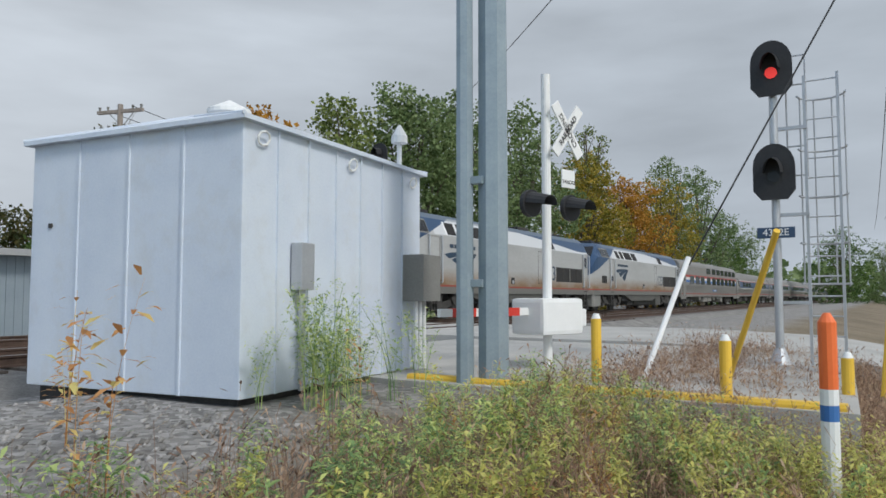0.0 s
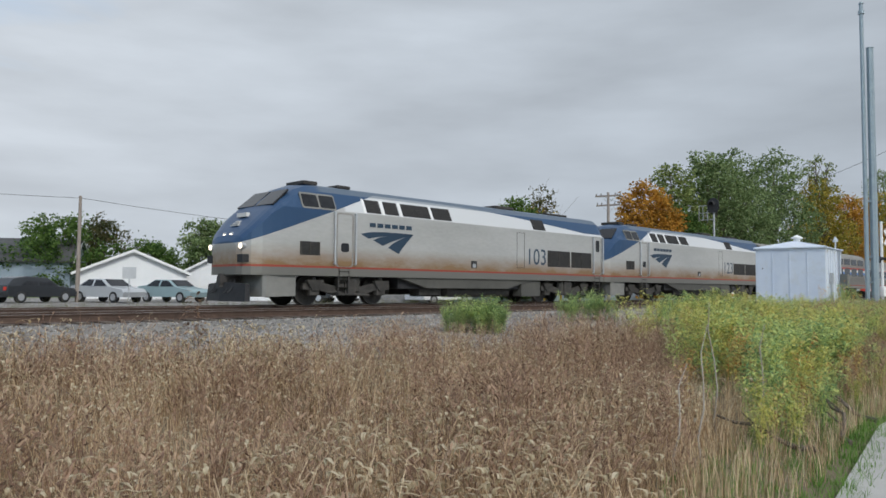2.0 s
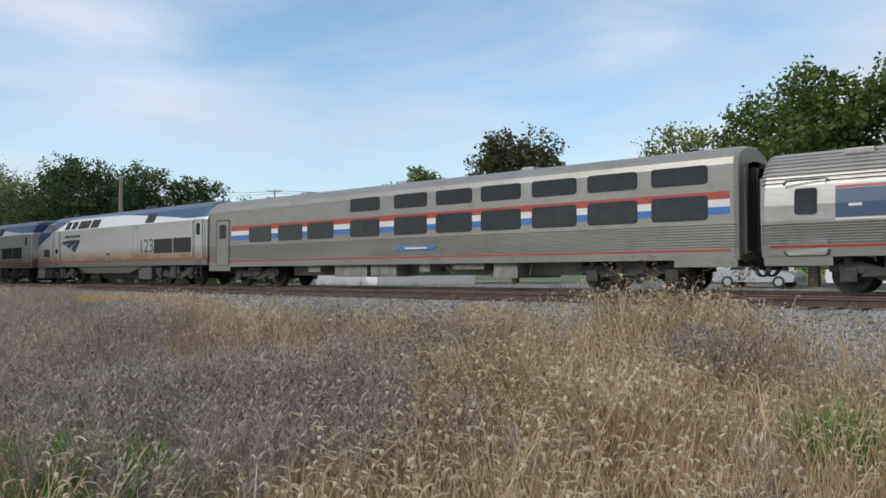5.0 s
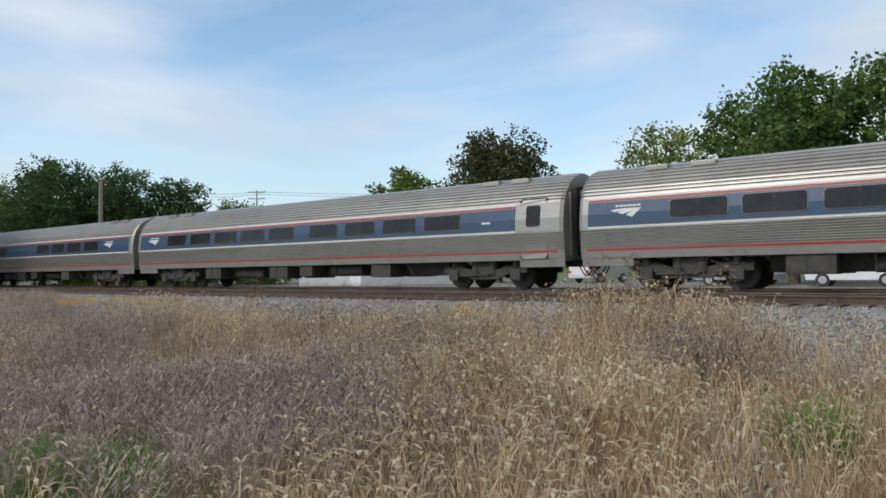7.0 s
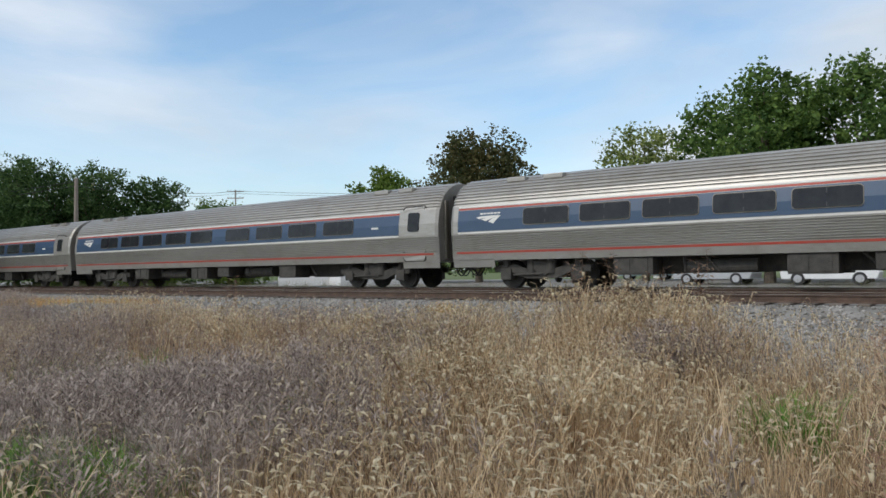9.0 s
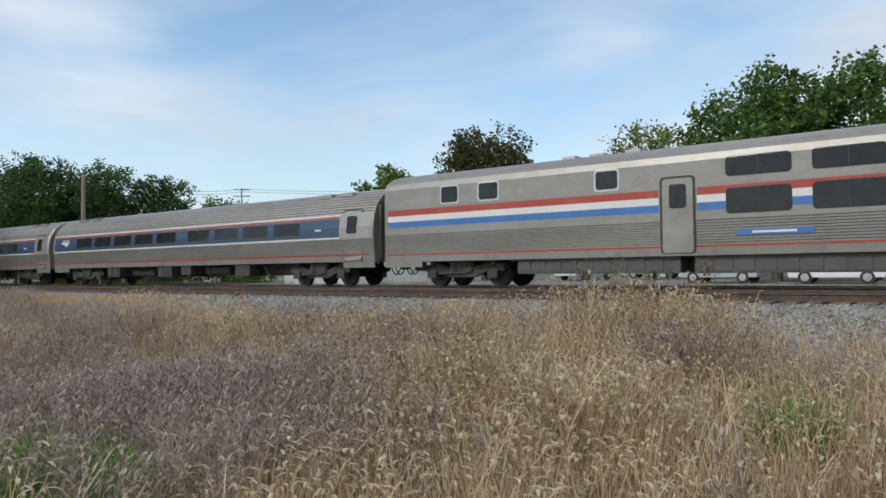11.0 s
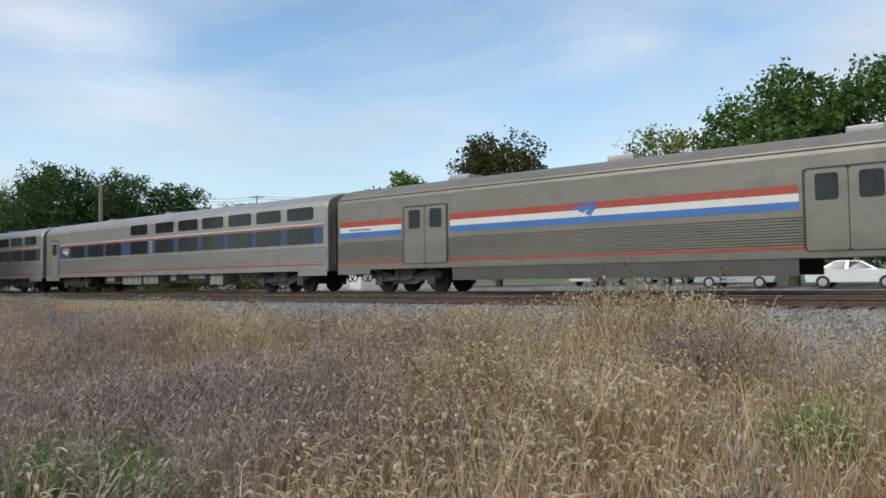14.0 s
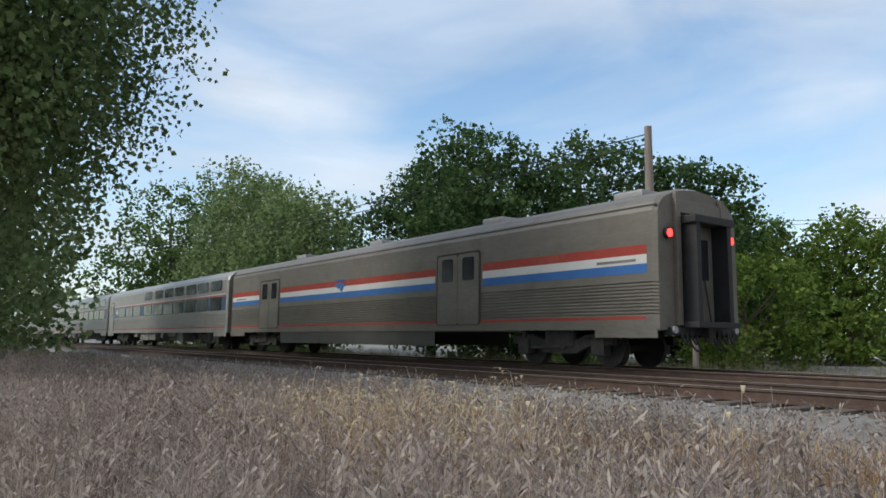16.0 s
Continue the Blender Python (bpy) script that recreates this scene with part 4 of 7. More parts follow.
        for z0, z1, u0, u1 in ((1.56, 3.16, 13.75, 13.77), (1.56, 3.16, 14.28, 14.30), (1.56, 1.58, 13.75, 14.30), (3.14, 3.16, 13.75, 14.30)):
            strip(bm, LOCO, u0, u1, z0, z1, 0.006, s, 1)
        part("panel_seam", bm, M["truck_steel"], car)
        logo(car, LOCO, 4.75, 1.78, 2.65, 0.95, M["logo_blue"], s, 0.012)
        mm = (Matrix.Translation((15.2, -1.503, 2.06)) @ pose(0, 0, 0, 90, 0, 0)) if s < 0 else (Matrix.Translation((15.2, 1.503, 2.06)) @ pose(0, 0, 0, 90, 0, 180))
        lettering(number, 1.05, M["logo_blue"], mm, car, "road_number", label="dark blue road number")
    # nose: windscreens, lamps, number boards
    def on_nose(u):
        return 3.2 + (u - 1.1) * 0.87

    for y0, y1 in ((-1.12, -0.06), (0.06, 1.12)):
        bm = B()
        ring = []
        for d in (-0.03, 0.03):
            q = [(1.3, y0), (1.3, y1), (1.95, y1 * 0.93 if abs(y1) > 0.5 else y1), (1.95, y0 * 0.93 if abs(y0) > 0.5 else y0)]
            ring.append([(u - d * 0.7, y, on_nose(u) + d * 0.7) for u, y in q])
        loft(bm, ring)
        part("windscreen", bm, M["glass"], car, "raked dark windscreen")
    for y in (-0.22, 0.22):
        bm = B()
        cyl(bm, (0.55, y, 2.3), (0.30, y, 2.3), 0.13, n=16)
        la = part("headlamp", bm, M["steel"], car, "round headlamp, lit")
        bm = B()
        cyl(bm, (0.31, y, 2.3), (0.296, y, 2.3), 0.09, n=16)
        part("lens", bm, M["head_white"], la)
    for y in (-0.98, 0.98):
        bm = B()
        cyl(bm, (0.6, y, 1.95), (0.22, y, 1.95), 0.11, n=16)
        la = part("ditch_lamp", bm, M["steel"], car, "round ditch lamp, lit")
        bm = B()
        cyl(bm, (0.225, y, 1.95), (0.20, y, 1.95), 0.085, n=16)
        part("lens", bm, M["head_white"], la)
        bm = B()
        box(bm, 0.2, 0.6, y - 0.17, y + 0.17, 1.42, 1.68, 0.02)
        part("lamp_recess", bm, M["black"], car)
    bm = B()
    box(bm, 0.80, 0.95, -0.3, 0.3, 2.98, 3.12)
    part("number_board", bm, M["phase_white"], car)
    for k, (a, b) in enumerate(((0.0, 0.10), (0.16, 0.26), (0.32, 0.42))):
        bm = B()
        box(bm, 0.52 + 0.06 * k, 0.75 + 0.06 * k, -0.25 + 0.07 * k, 0.25 - 0.07 * k, 2.66 + 0.07 * k, 2.70 + 0.07 * k)
        part("nose_emblem", bm, M["phase_white"], car)
    # plough, coupler, roof gear
    bm = B()
    loft(bm, [[(0.25, -1.25, 0.15), (0.02, 0, 0.15), (0.25, 1.25, 0.15), (0.45, 1.25, 0.15), (0.45, -1.25, 0.15)], [(0.3, -1.2, 0.72), (0.12, 0, 0.78), (0.3, 1.2, 0.72), (0.45, 1.2, 0.72), (0.45, -1.2, 0.72)]])
    part("plough", bm, M["black"], car, "black snow plough")
    for x, s in ((0.0, -1), (21.03, 1)):
        coupler(car, x, s)
    for u0, u1, z in ((2.9, 3.5, 4.42), (4.4, 5.0, 4.40), (13.4, 14.7, 4.42), (17.3, 19.0, 4.38)):
        bm = B()
        box(bm, u0, u1, -0.55, 0.55, 4.28, z, 0.04)
        part("roof_hatch", bm, M["dark_steel"], car)
    bm = B()
    box(bm, 20.93, 21.0, -0.4, 0.4, 1.2, 3.1, 0.02)
    part("rear_door", bm, M["stainless_dull"], car)
    bm = B()
    for k in range(9):
        box(bm, 20.93, 20.97, -0.6, 0.6, 3.3 + 0.06 * k, 3.33 + 0.06 * k)
    part("rear_grille", bm, M["black"], car)
    return car


M["skirt_mid"] = material("skirt_mid", [(0.15, 0.15, 0.14), (0.2, 0.198, 0.185), (0.25, 0.245, 0.23)], 0.7, 0.1, 1, 30, 0.1)

RWB = "brushed steel dining car with red, white and blue stripes"
BAND = "fluted stainless sleeping car with a dark blue window band"
TRAIN = []
u = 0.0


def joined(car, length):
    global u
    TRAIN.append((car, u))
    u += length


joined(locomotive("103"), 21.03)
joined(locomotive("123"), 21.03)
joined(viewliner("stripes", "sleeper", "stainless sleeping car with red, white and blue stripes"), 26.01)
joined(amfleet(True), 26.01)
first = amfleet()
joined(first, 26.01)
for k in range(4):
    joined(copy_thing(first, Matrix()), 26.01)
joined(viewliner("stripes", "diner", RWB), 26.01)
first = viewliner("band", "sleeper", BAND)
joined(first, 26.01)
joined(copy_thing(first, Matrix()), 26.01)
joined(baggage(), 26.01)


# ---------- the crossing ----------
def shed():
    sh = thing("equipment_shed", "pale blue-white ribbed steel signal equipment shed beside the crossing", "shed", m=pose(36.22, 10.96, -0.09, 0, 0, 6.06))
    x0, x1, y0, y1, z0, z1 = 0.0, 3.75, 0.0, 3.05, 1.0, 3.75
    bm = B()
    box(bm, x0, x1, y0, y1, z0, z1, 0.015)
    part("body", bm, M["white_paint"], sh)
    bm = B()
    box(bm, x0 + 0.1, x1 - 0.1, y0 + 0.1, y1 - 0.1, 0.7, 1.0)
    part("base_skid", bm, M["dark_steel"], sh)
    for k in (1, 2, 3):
        bm = B()
        y = y0 + (y1 - y0) * k / 4
        box(bm, x0 - 0.018, x0, y - 0.014, y + 0.014, z0, z1)
        part("seam", bm, M["white_paint"], sh)
    for k in range(1, 7):
        bm = B()
        x = x0 + (x1 - x0) * k / 7
        box(bm, x - 0.014, x + 0.014, y0 - 0.022, y0, z0, z1)
        part("seam", bm, M["white_paint"], sh)
    bm = B()
    ov, ym = 0.08, (y0 + y1) / 2
    base = [(x0 - ov, y0 - ov, z1), (x1 + ov, y0 - ov, z1), (x1 + ov, y1 + ov, z1), (x0 - ov, y1 + ov, z1)]
    low = [(x, y, z - 0.05) for x, y, z in base]
    top = [(x0 + 0.9, ym - 0.02, z1 + 0.34), (x1 - 0.9, ym - 0.02, z1 + 0.34), (x1 - 0.9, ym + 0.02, z1 + 0.34), (x0 + 0.9, ym + 0.02, z1 + 0.34)]
    loft(bm, [low, base, top])
    roof = part("roof", bm, M["white_paint"], sh, "low hipped sheet roof")
    for c in base[:2] + base[3:]:
        bm = B()
        cyl(bm, c, (top[0] if c[0] < x0 + 1 else top[1]), 0.022, n=6)
        part("hip_rib", bm, M["white_paint"], roof)
    bm = B()
    xv = x0 + 1.5
    cyl(bm, (xv, ym, z1 + 0.3), (xv, ym, z1 + 0.52), 0.16, n=16)
    cyl(bm, (xv, ym, z1 + 0.50), (xv, ym, z1 + 0.55), 0.27, n=20)
    cyl(bm, (xv, ym, z1 + 0.55), (xv, ym, z1 + 0.68), 0.27, 0.02, n=20)
    part("vent_cowl", bm, M["white"], sh, "white conical roof vent")
    bm = B()
    cyl(bm, (x1 - 0.25, y0 + 0.2, z1), (x1 - 0.25, y0 + 0.2, z1 + 0.42), 0.035, n=10)
    cyl(bm, (x1 - 0.25, y0 + 0.2, z1 + 0.40), (x1 - 0.25, y0 + 0.2, z1 + 0.50), 0.115, 0.115, n=14)
    cyl(bm, (x1 - 0.25, y0 + 0.2, z1 + 0.50), (x1 - 0.25, y0 + 0.2, z1 + 0.66), 0.115, 0.02, n=14)
    part("antenna_cap", bm, M["white"], sh, "white capped stub on the roof edge")
    for x in (x0 + 0.25, x0 + 1.9, x1 - 0.3):
        bm = B()
        r = [Vector((x + 0.09 * math.cos(a), y0 - 0.05 - 0.02 * math.sin(a), 3.56 + 0.07 * math.sin(a))) for a in [k * math.pi / 4 for k in range(9)]]
        for a, b in zip(r, r[1:]):
            cyl(bm, a, b, 0.012, n=6)
        part("lifting_eye", bm, M["white"], sh)
    bm = B()
    box(bm, x0 + 0.75, x0 + 0.98, y0 - 0.16, y0 - 0.02, 2.05, 2.55, 0.015)
    cyl(bm, (x0 + 0.86, y0 - 0.09, 1.0), (x0 + 0.86, y0 - 0.09, 2.06), 0.035, n=10)
    part("meter_box", bm, M["steel"], sh, "grey meter box with a conduit")
    bm = B()
    box(bm, x1 - 0.55, x1 - 0.02, y0 - 0.34, y0 - 0.02, 1.92, 2.55, 0.015)
    part("relay_box", bm, M["skirt_mid"], sh, "brown-grey relay cabinet on the wall")
    for dx in (-0.4, -0.28, -0.16):
        bm = B()
        cyl(bm, (x1 + dx, y0 - 0.15, 1.0), (x1 + dx, y0 - 0.15, 1.94), 0.03, n=8)
        part("conduit", bm, M["white"], sh)
    bm = B()
    box(bm, x0 - 0.02, x0, y1 - 0.35, y1 - 0.30, 2.75, 2.80)
    part("lock_plate", bm, M["dark_steel"], sh)


shed()


def steel_poles():
    """Two tall galvanised posts side by side at the crossing."""
    for y, r, top, cap in ((9.88, 0.105, 15.4, True), (9.6, 0.185, 13.2, False)):
        p = thing("steel_pole", "tall blue-grey galvanised steel pole at the crossing", "pole", "galvanised poles", m=pose(38.66 if cap else 38.84, y, 0.8))
        bm = B()
        loft(bm, [[(r * k * math.cos(a), r * k * math.sin(a), z) for a in [math.pi / 4 + q * math.pi / 4 for q in range(8)]] for z, k in ((0, 1.0), (0.02, 1.0), (top - 0.8, 0.86))])
        part("shaft", bm, M["galvanised"], p)
        bm = B()
        if cap:
            cyl(bm, (0, 0, top - 1.3), (0, 0, top - 1.15), r * 1.35, n=12)
            cyl(bm, (0, 0, top - 0.8), (0, 0, top - 0.7), r * 1.1, r * 0.6, n=12)
        else:
            cyl(bm, (0, 0, top - 0.8), (0, 0, top - 0.76), r * 0.95, n=8)
            box(bm, -0.2, 0.2, -0.2, 0.2, 0, 0.03)
        part("cap", bm, M["galvanised"], p)
        for z in (1.2, 2.4, 5.0):
            if cap:
                bm = B()
                box(bm, -0.03, 0.06, -0.24, 0.0, z, z + 0.09, 0.01)
                part("clamp", bm, M["galvanised"], p)


steel_poles()


def crossbuck():
    p = thing("crossing_signal", "white crossing signal mast with crossbuck, lamps and gate machine", "crossing signal", m=pose(40.82, 9.78, 0.72, 0, 0, 72))
    bm = B()
    cyl(bm, (0, 0, 0), (0, 0, 4.35), 0.065, n=14)
    cyl(bm, (0, 0, 0), (0, 0, 0.25), 0.14, 0.09, n=14)
    part("mast", bm, M["white"], p)
    for rot in (38, -38):
        bm = B()
        box(bm, -0.012, 0.012, -0.085, 0.085, -0.45, 0.45, 0.004, m=Matrix.Translation((-0.16, -0.28, 3.55)) @ pose(0, 0, 0, rot, 0, 0))
        bl = part("crossbuck_blade", bm, M["white"], p)
        for side in (1,):
            txt = "RAILROAD" if rot > 0 else "CROSSING"
            mm = Matrix.Translation((-0.176 - 0.003 * (rot > 0), -0.28, 3.55)) @ pose(0, 0, 0, rot, 0, 0) @ pose(0, 0, 0, 0, 0, -90) @ pose(0, 0, 0, 90, 0, 0) @ pose(0, 0, 0, 0, 0, 90)
            lettering(txt, 0.115, M["black"], mm, bl)
    bm = B()
    box(bm, -0.175, -0.155, -0.42, -0.14, 2.72, 2.98, 0.004)
    pl = part("track_plate", bm, M["white"], p)
    lettering("TRACKS", 0.075, M["black"], Matrix.Translation((-0.178, -0.28, 2.80)) @ pose(0, 0, 0, 0, 0, -90) @ pose(0, 0, 0, 90, 0, 0), pl)
    for s in (-1, 1):
        bm = B()
        cyl(bm, (-0.05, s * 0.42, 2.45), (-0.12, s * 0.42, 2.45), 0.19, n=20)
        loft(bm, [[(-0.12, s * 0.42 + 0.16 * math.cos(a), 2.45 + 0.16 * math.sin(a)) for a in [k * math.pi / 8 for k in range(9)]], [(-0.45, s * 0.42 + 0.13 * math.cos(a), 2.40 + 0.13 * math.sin(a)) for a in [k * math.pi / 8 for k in range(9)]]], closed=False)
        part("flasher", bm, M["black"], p, "black hooded crossing lamp")
    bm = B()
    box(bm, -0.3, 0.3, -0.42, 0.42, 0.65, 1.15, 0.06)
    box(bm, -0.2, 0.2, -0.62, -0.4, 0.75, 1.0, 0.03)
    part("gate_machine", bm, M["white"], p, "white gate motor housing")
    bm = B()
    box(bm, -0.03, 0.03, 0.3, 2.0, 0.92, 1.02)
    arm = part("gate_arm", bm, M["white"], p)
    for k in range(2):
        bm = B()
        box(bm, -0.034, 0.034, 0.6 + 0.8 * k, 1.0 + 0.8 * k, 0.915, 1.025)
        part("red_band", bm, M["red"], arm)


crossbuck()


def signal_mast():
    p = thing("signal_mast", "grey signal mast with black hooded heads and a caged ladder", "railway signal", m=pose(43.16, 7.08, 0.78))
    bm = B()
    cyl(bm, (0, 0, 0.0), (0, 0, 4.6), 0.06, n=14)
    cyl(bm, (0, 0, 0.0), (0, 0, 0.35), 0.2, 0.07, n=14)
    part("mast", bm, M["steel"], p)
    for z, lit in ((4.62, True), (3.05, False)):
        bm = B()
        ring = [(0.29 * math.cos(a), 0.34 * math.sin(a)) for a in [k * math.pi / 10 for k in range(11)]] + [(-0.29, -0.36), (-0.18, -0.5), (0.18, -0.5), (0.29, -0.36)]
        loft(bm, [[(-0.14, y, z + h) for y, h in ring], [(-0.10, y, z + h) for y, h in ring]])
        box(bm, -0.1, 0.12, -0.17, 0.17, z - 0.42, z + 0.2, 0.03)
        loft(bm, [[(-0.14, 0.13 * math.cos(a), z - 0.1 + 0.24 * math.sin(a)) for a in [k * math.pi / 8 for k in range(9)]], [(-0.42, 0.12 * math.cos(a), z - 0.14 + 0.22 * math.sin(a)) for a in [k * math.pi / 8 for k in range(9)]]], closed=False)
        hd = part("signal_head", bm, M["black"], p, "black signal head with a hood")
        bm = B()
        cyl(bm, (-0.15, 0, z - 0.16), (-0.165, 0, z - 0.16), 0.085, n=16)
        part("lens", bm, M["signal_red"] if lit else M["glass"], hd, "red signal lens" if lit else "dark lens")
    bm = B()
    box(bm, -0.10, -0.08, -0.26, 0.26, 1.98, 2.14, 0.004)
    pl = part("number_plate", bm, M["navy"], p, "dark plate with the signal number")
    lettering("4312E", 0.145, M["white"], Matrix.Translation((-0.102, 0, 2.06)) @ pose(0, 0, 0, 0, 0, -90) @ pose(0, 0, 0, 90, 0, 0), pl)
    # ladder and cage behind the mast
    bm = B()
    for y in (-0.42, -0.86):
        box(bm, 0.02, 0.07, y - 0.02, y + 0.02, 0, 4.4)
    part("ladder_rail", bm, M["steel"], p)
    for k in range(15):
        bm = B()
        cyl(bm, (0.045, -0.42, 0.25 + 0.29 * k), (0.045, -0.86, 0.25 + 0.29 * k), 0.012, n=6)
        part("rung", bm, M["steel"], p)
    for z in (1.3, 1.9, 2.6, 3.3, 4.1):
        bm = B()
        pts = [(0.05 + 0.36 * math.sin(a), -0.64 + 0.32 * math.cos(a), z) for a in [k * math.pi / 8 for k in range(9)]]
        for a, b in zip(pts, pts[1:]):
            cyl(bm, a, b, 0.016, n=6)
        part("cage_hoop", bm, M["steel"], p)
    for k in range(1, 8, 2):
        a = k * math.pi / 8
        bm = B()
        cyl(bm, (0.05 + 0.36 * math.sin(a), -0.64 + 0.32 * math.cos(a), 1.3), (0.05 + 0.36 * math.sin(a), -0.64 + 0.32 * math.cos(a), 4.1), 0.012, n=6)
        part("cage_bar", bm, M["steel"], p)
    for z in (1.0, 2.3, 3.6):
        bm = B()
        box(bm, -0.02, 0.04, -0.45, 0.0, z, z + 0.05)
        part("bracket", bm, M["steel"], p)
    bm = B()
    for z in (2.95, 3.4, 4.35, 4.8):
        cyl(bm, (0.3, -0.15, z), (0.3, -0.42, z), 0.014, n=6)
    for y in (-0.15, -0.42):
        cyl(bm, (0.3, y, 2.9), (0.3, y, 4.8), 0.014, n=6)
    part("platform_rail", bm, M["steel"], p)


signal_mast()


def second_signal():
    """A signal across the tracks whose head shows over the shed roof."""
    p = thing("signal_mast", "railway signal with a black hooded head across the tracks", "railway signal", m=pose(60, 26.8, 1.9))
    bm = B()
    cyl(bm, (0, 0, -1.4), (0, 0, 7.0), 0.08, n=12)
    part("mast", bm, M["steel"], p)
    bm = B()
    ring = [(0.5 * math.cos(a), 0.5 * math.sin(a)) for a in [k * math.pi / 10 for k in range(11)]] + [(-0.5, -0.5), (-0.3, -0.75), (0.3, -0.75), (0.5, -0.5)]
    loft(bm, [[(-0.16, y, 7.0 + h) for y, h in ring], [(-0.10, y, 7.0 + h) for y, h in ring]])
    loft(bm, [[(-0.16, 0.2 * math.cos(a), 6.9 + 0.35 * math.sin(a)) for a in [k * math.pi / 8 for k in range(9)]], [(-0.6, 0.2 * math.cos(a), 6.85 + 0.33 * math.sin(a)) for a in [k * math.pi / 8 for k in range(9)]]], closed=False)
    part("signal_head", bm, M["black"], p)
    bm = B()
    for y in (0.55, 0.95, 1.3):
        cyl(bm, (0, y, 5.6), (0, y, 6.9), 0.03, n=6)
    for z in (5.7, 6.3, 6.9):
        cyl(bm, (0, 0.0, z), (0, 1.3, z), 0.03, n=6)
    part("platform_rail", bm, M["steel"], p)


second_signal()


def bollard(x, y, z, h, mat, r=0.06):
    p = thing("bollard", "yellow marker post with a white cap by the crossing", "bollard", "yellow bollards", m=pose(x, y, z))
    bm = B()
    cyl(bm, (0, 0, 0), (0, 0, h), r, n=14)
    part("post", bm, mat, p)
    bm = B()
    cyl(bm, (0, 0, h), (0, 0, h + 0.06), r * 0.95, r * 0.5, n=14)
    part("cap", bm, M["white"], p)


for x, y in ((39.5, 8.6), (39.1, 7.1), (39.8, 6.05), (46.0, 5.2), (47.0, 4.6)):
    bollard(x, y, ground_z(x, y) - 0.05, 0.95, M["yellow"])
for x, y in ((54, 26.6), (55.5, 26.6), (36.2, 26.8), (37.9, 26.8), (40.0, 26.8)):
    bollard(x, y, ground_z(x, y) - 0.05, 0.95, M["yellow"])


def marker_post(x, y, lean=0):
    p = thing("marker_post", "orange and white fibreglass utility marker post", "marker post", m=pose(x, y, ground_z(x, y) - 0.05, lean))
    for z0, z1, mt in ((0, 0.78, "white"), (0.78, 0.88, "phase_blue"), (0.88, 0.98, "white"), (0.98, 1.4, "orange")):
        bm = B()
        cyl(bm, (0, 0, z0), (0, 0, z1), 0.055, n=12)
        part("band", bm, M[mt], p)
    bm = B()
    cyl(bm, (0, 0, 1.4), (0, 0, 1.46), 0.055, 0.02, n=12)
    part("cap", bm, M["orange"], p)


marker_post(36.5, 6.0)


def striped_post(x, y):
    p = thing("striped_post", "leaning white post with red bands and a black tip", "gate arm", m=pose(x, y, ground_z(x, y), 0, 12, 0))
    for z0, z1, mt in ((0, 0.5, "white"), (0.5, 0.62, "red"), (0.62, 0.76, "white"), (0.76, 0.86, "red"), (0.86, 0.95, "white"), (0.95, 1.15, "black")):
        bm = B()
        cyl(bm, (0, 0, z0), (0, 0, z1), 0.06, n=10)
        part("band", bm, M[mt], p)


striped_post(34.0, 14.4)


def guy_guard(a, b, mat, label):
    p = thing("guy_guard", label, "guy wire guard", "guy wire guards")
    bm = B()
    cyl(bm, a, b, 0.035, n=8)
    part("sleeve", bm, mat, p)


guy_guard((40.0, 8.2, 0.9), (41.1, 7.9, 2.4), M["white"], "white plastic guard on a slanting guy wire")
guy_guard((40.6, 7.35, 0.9), (39.2, 6.6, 2.55), M["yellow"], "yellow plastic guard on a slanting guy wire")
guy_guard((40.6, 5.75, 0.8), (40.8, 5.6, 2.4), M["yellow"], "yellow plastic guard on a slanting guy wire")

WIRE = M["black"]


def wire(a, b, sag=0.4, r=0.014, n=14):
    a, b = Vector(a), Vector(b)
    pts = [a.lerp(b, i / n) - Vector((0, 0, sag * 4 * (i / n) * (1 - i / n))) for i in range(n + 1)]
    bm = B()
    side = (b - a).cross(Vector((0, 0, 1))).normalized()
    up = side.cross((b - a).normalized())
    loft(bm, [[p + side * r * math.cos(k * 1.2566) + up * r * math.sin(k * 1.2566) for k in range(5)] for p in pts])
    ob = part("wire", bm, WIRE)
    tagged(ob, "thin black overhead wire strung between wooden poles", "wire", "overhead wires")


def utility_pole(x, y, h, arms, lean=0, r=0.15, turn=0, lamp=False, label="weathered wooden utility pole with a crossarm"):
    p = thing("utility_pole", label, "utility pole", "utility poles", m=pose(x, y, ground_z(x, y) - 0.1, 0, lean, turn))
    bm = B()
    cyl(bm, (0, 0, 0), (0, 0, h), r, r * 0.62, n=14)
    part("pole", bm, M["wood_pole"], p)
    for z, half in arms:
        bm = B()
        box(bm, -0.06, 0.06, -half, half, h - z - 0.06, h - z + 0.06, 0.01)
        am = part("crossarm", bm, M["wood_pole"], p)
        for q in (-0.92, -0.55, 0.55, 0.92):
            bm = B()
            cyl(bm, (0, half * q, h - z + 0.06), (0, half * q, h - z + 0.2), 0.035, 0.05, n=8)
            part("insulator", bm, M["skirt_mid"], am)
        for s in (-1, 1):
            bm = B()
            cyl(bm, (0.07, s * half * 0.55, h - z - 0.03), (0.1, 0, h - z - 0.55), 0.018, n=6)
            part("brace", bm, M["steel"], am)
    if lamp:
        bm = B()
        pts = [Vector((0, 0.5 * k / 5, h - 3.0 + 0.22 * math.sin(math.pi * 0.5 * k / 5))) for k in range(6)]
        for a, b in zip(pts, pts[1:]):
            cyl(bm, a, b, 0.025, n=8)
        part("lamp_arm", bm, M["steel"], p)
        bm = B()
        cyl(bm, (0, 0.55, h - 2.9), (0, 0.55, h - 2.78), 0.16, 0.06, n=14)
        part("lamp_head", bm, M["steel"], p)
    return p


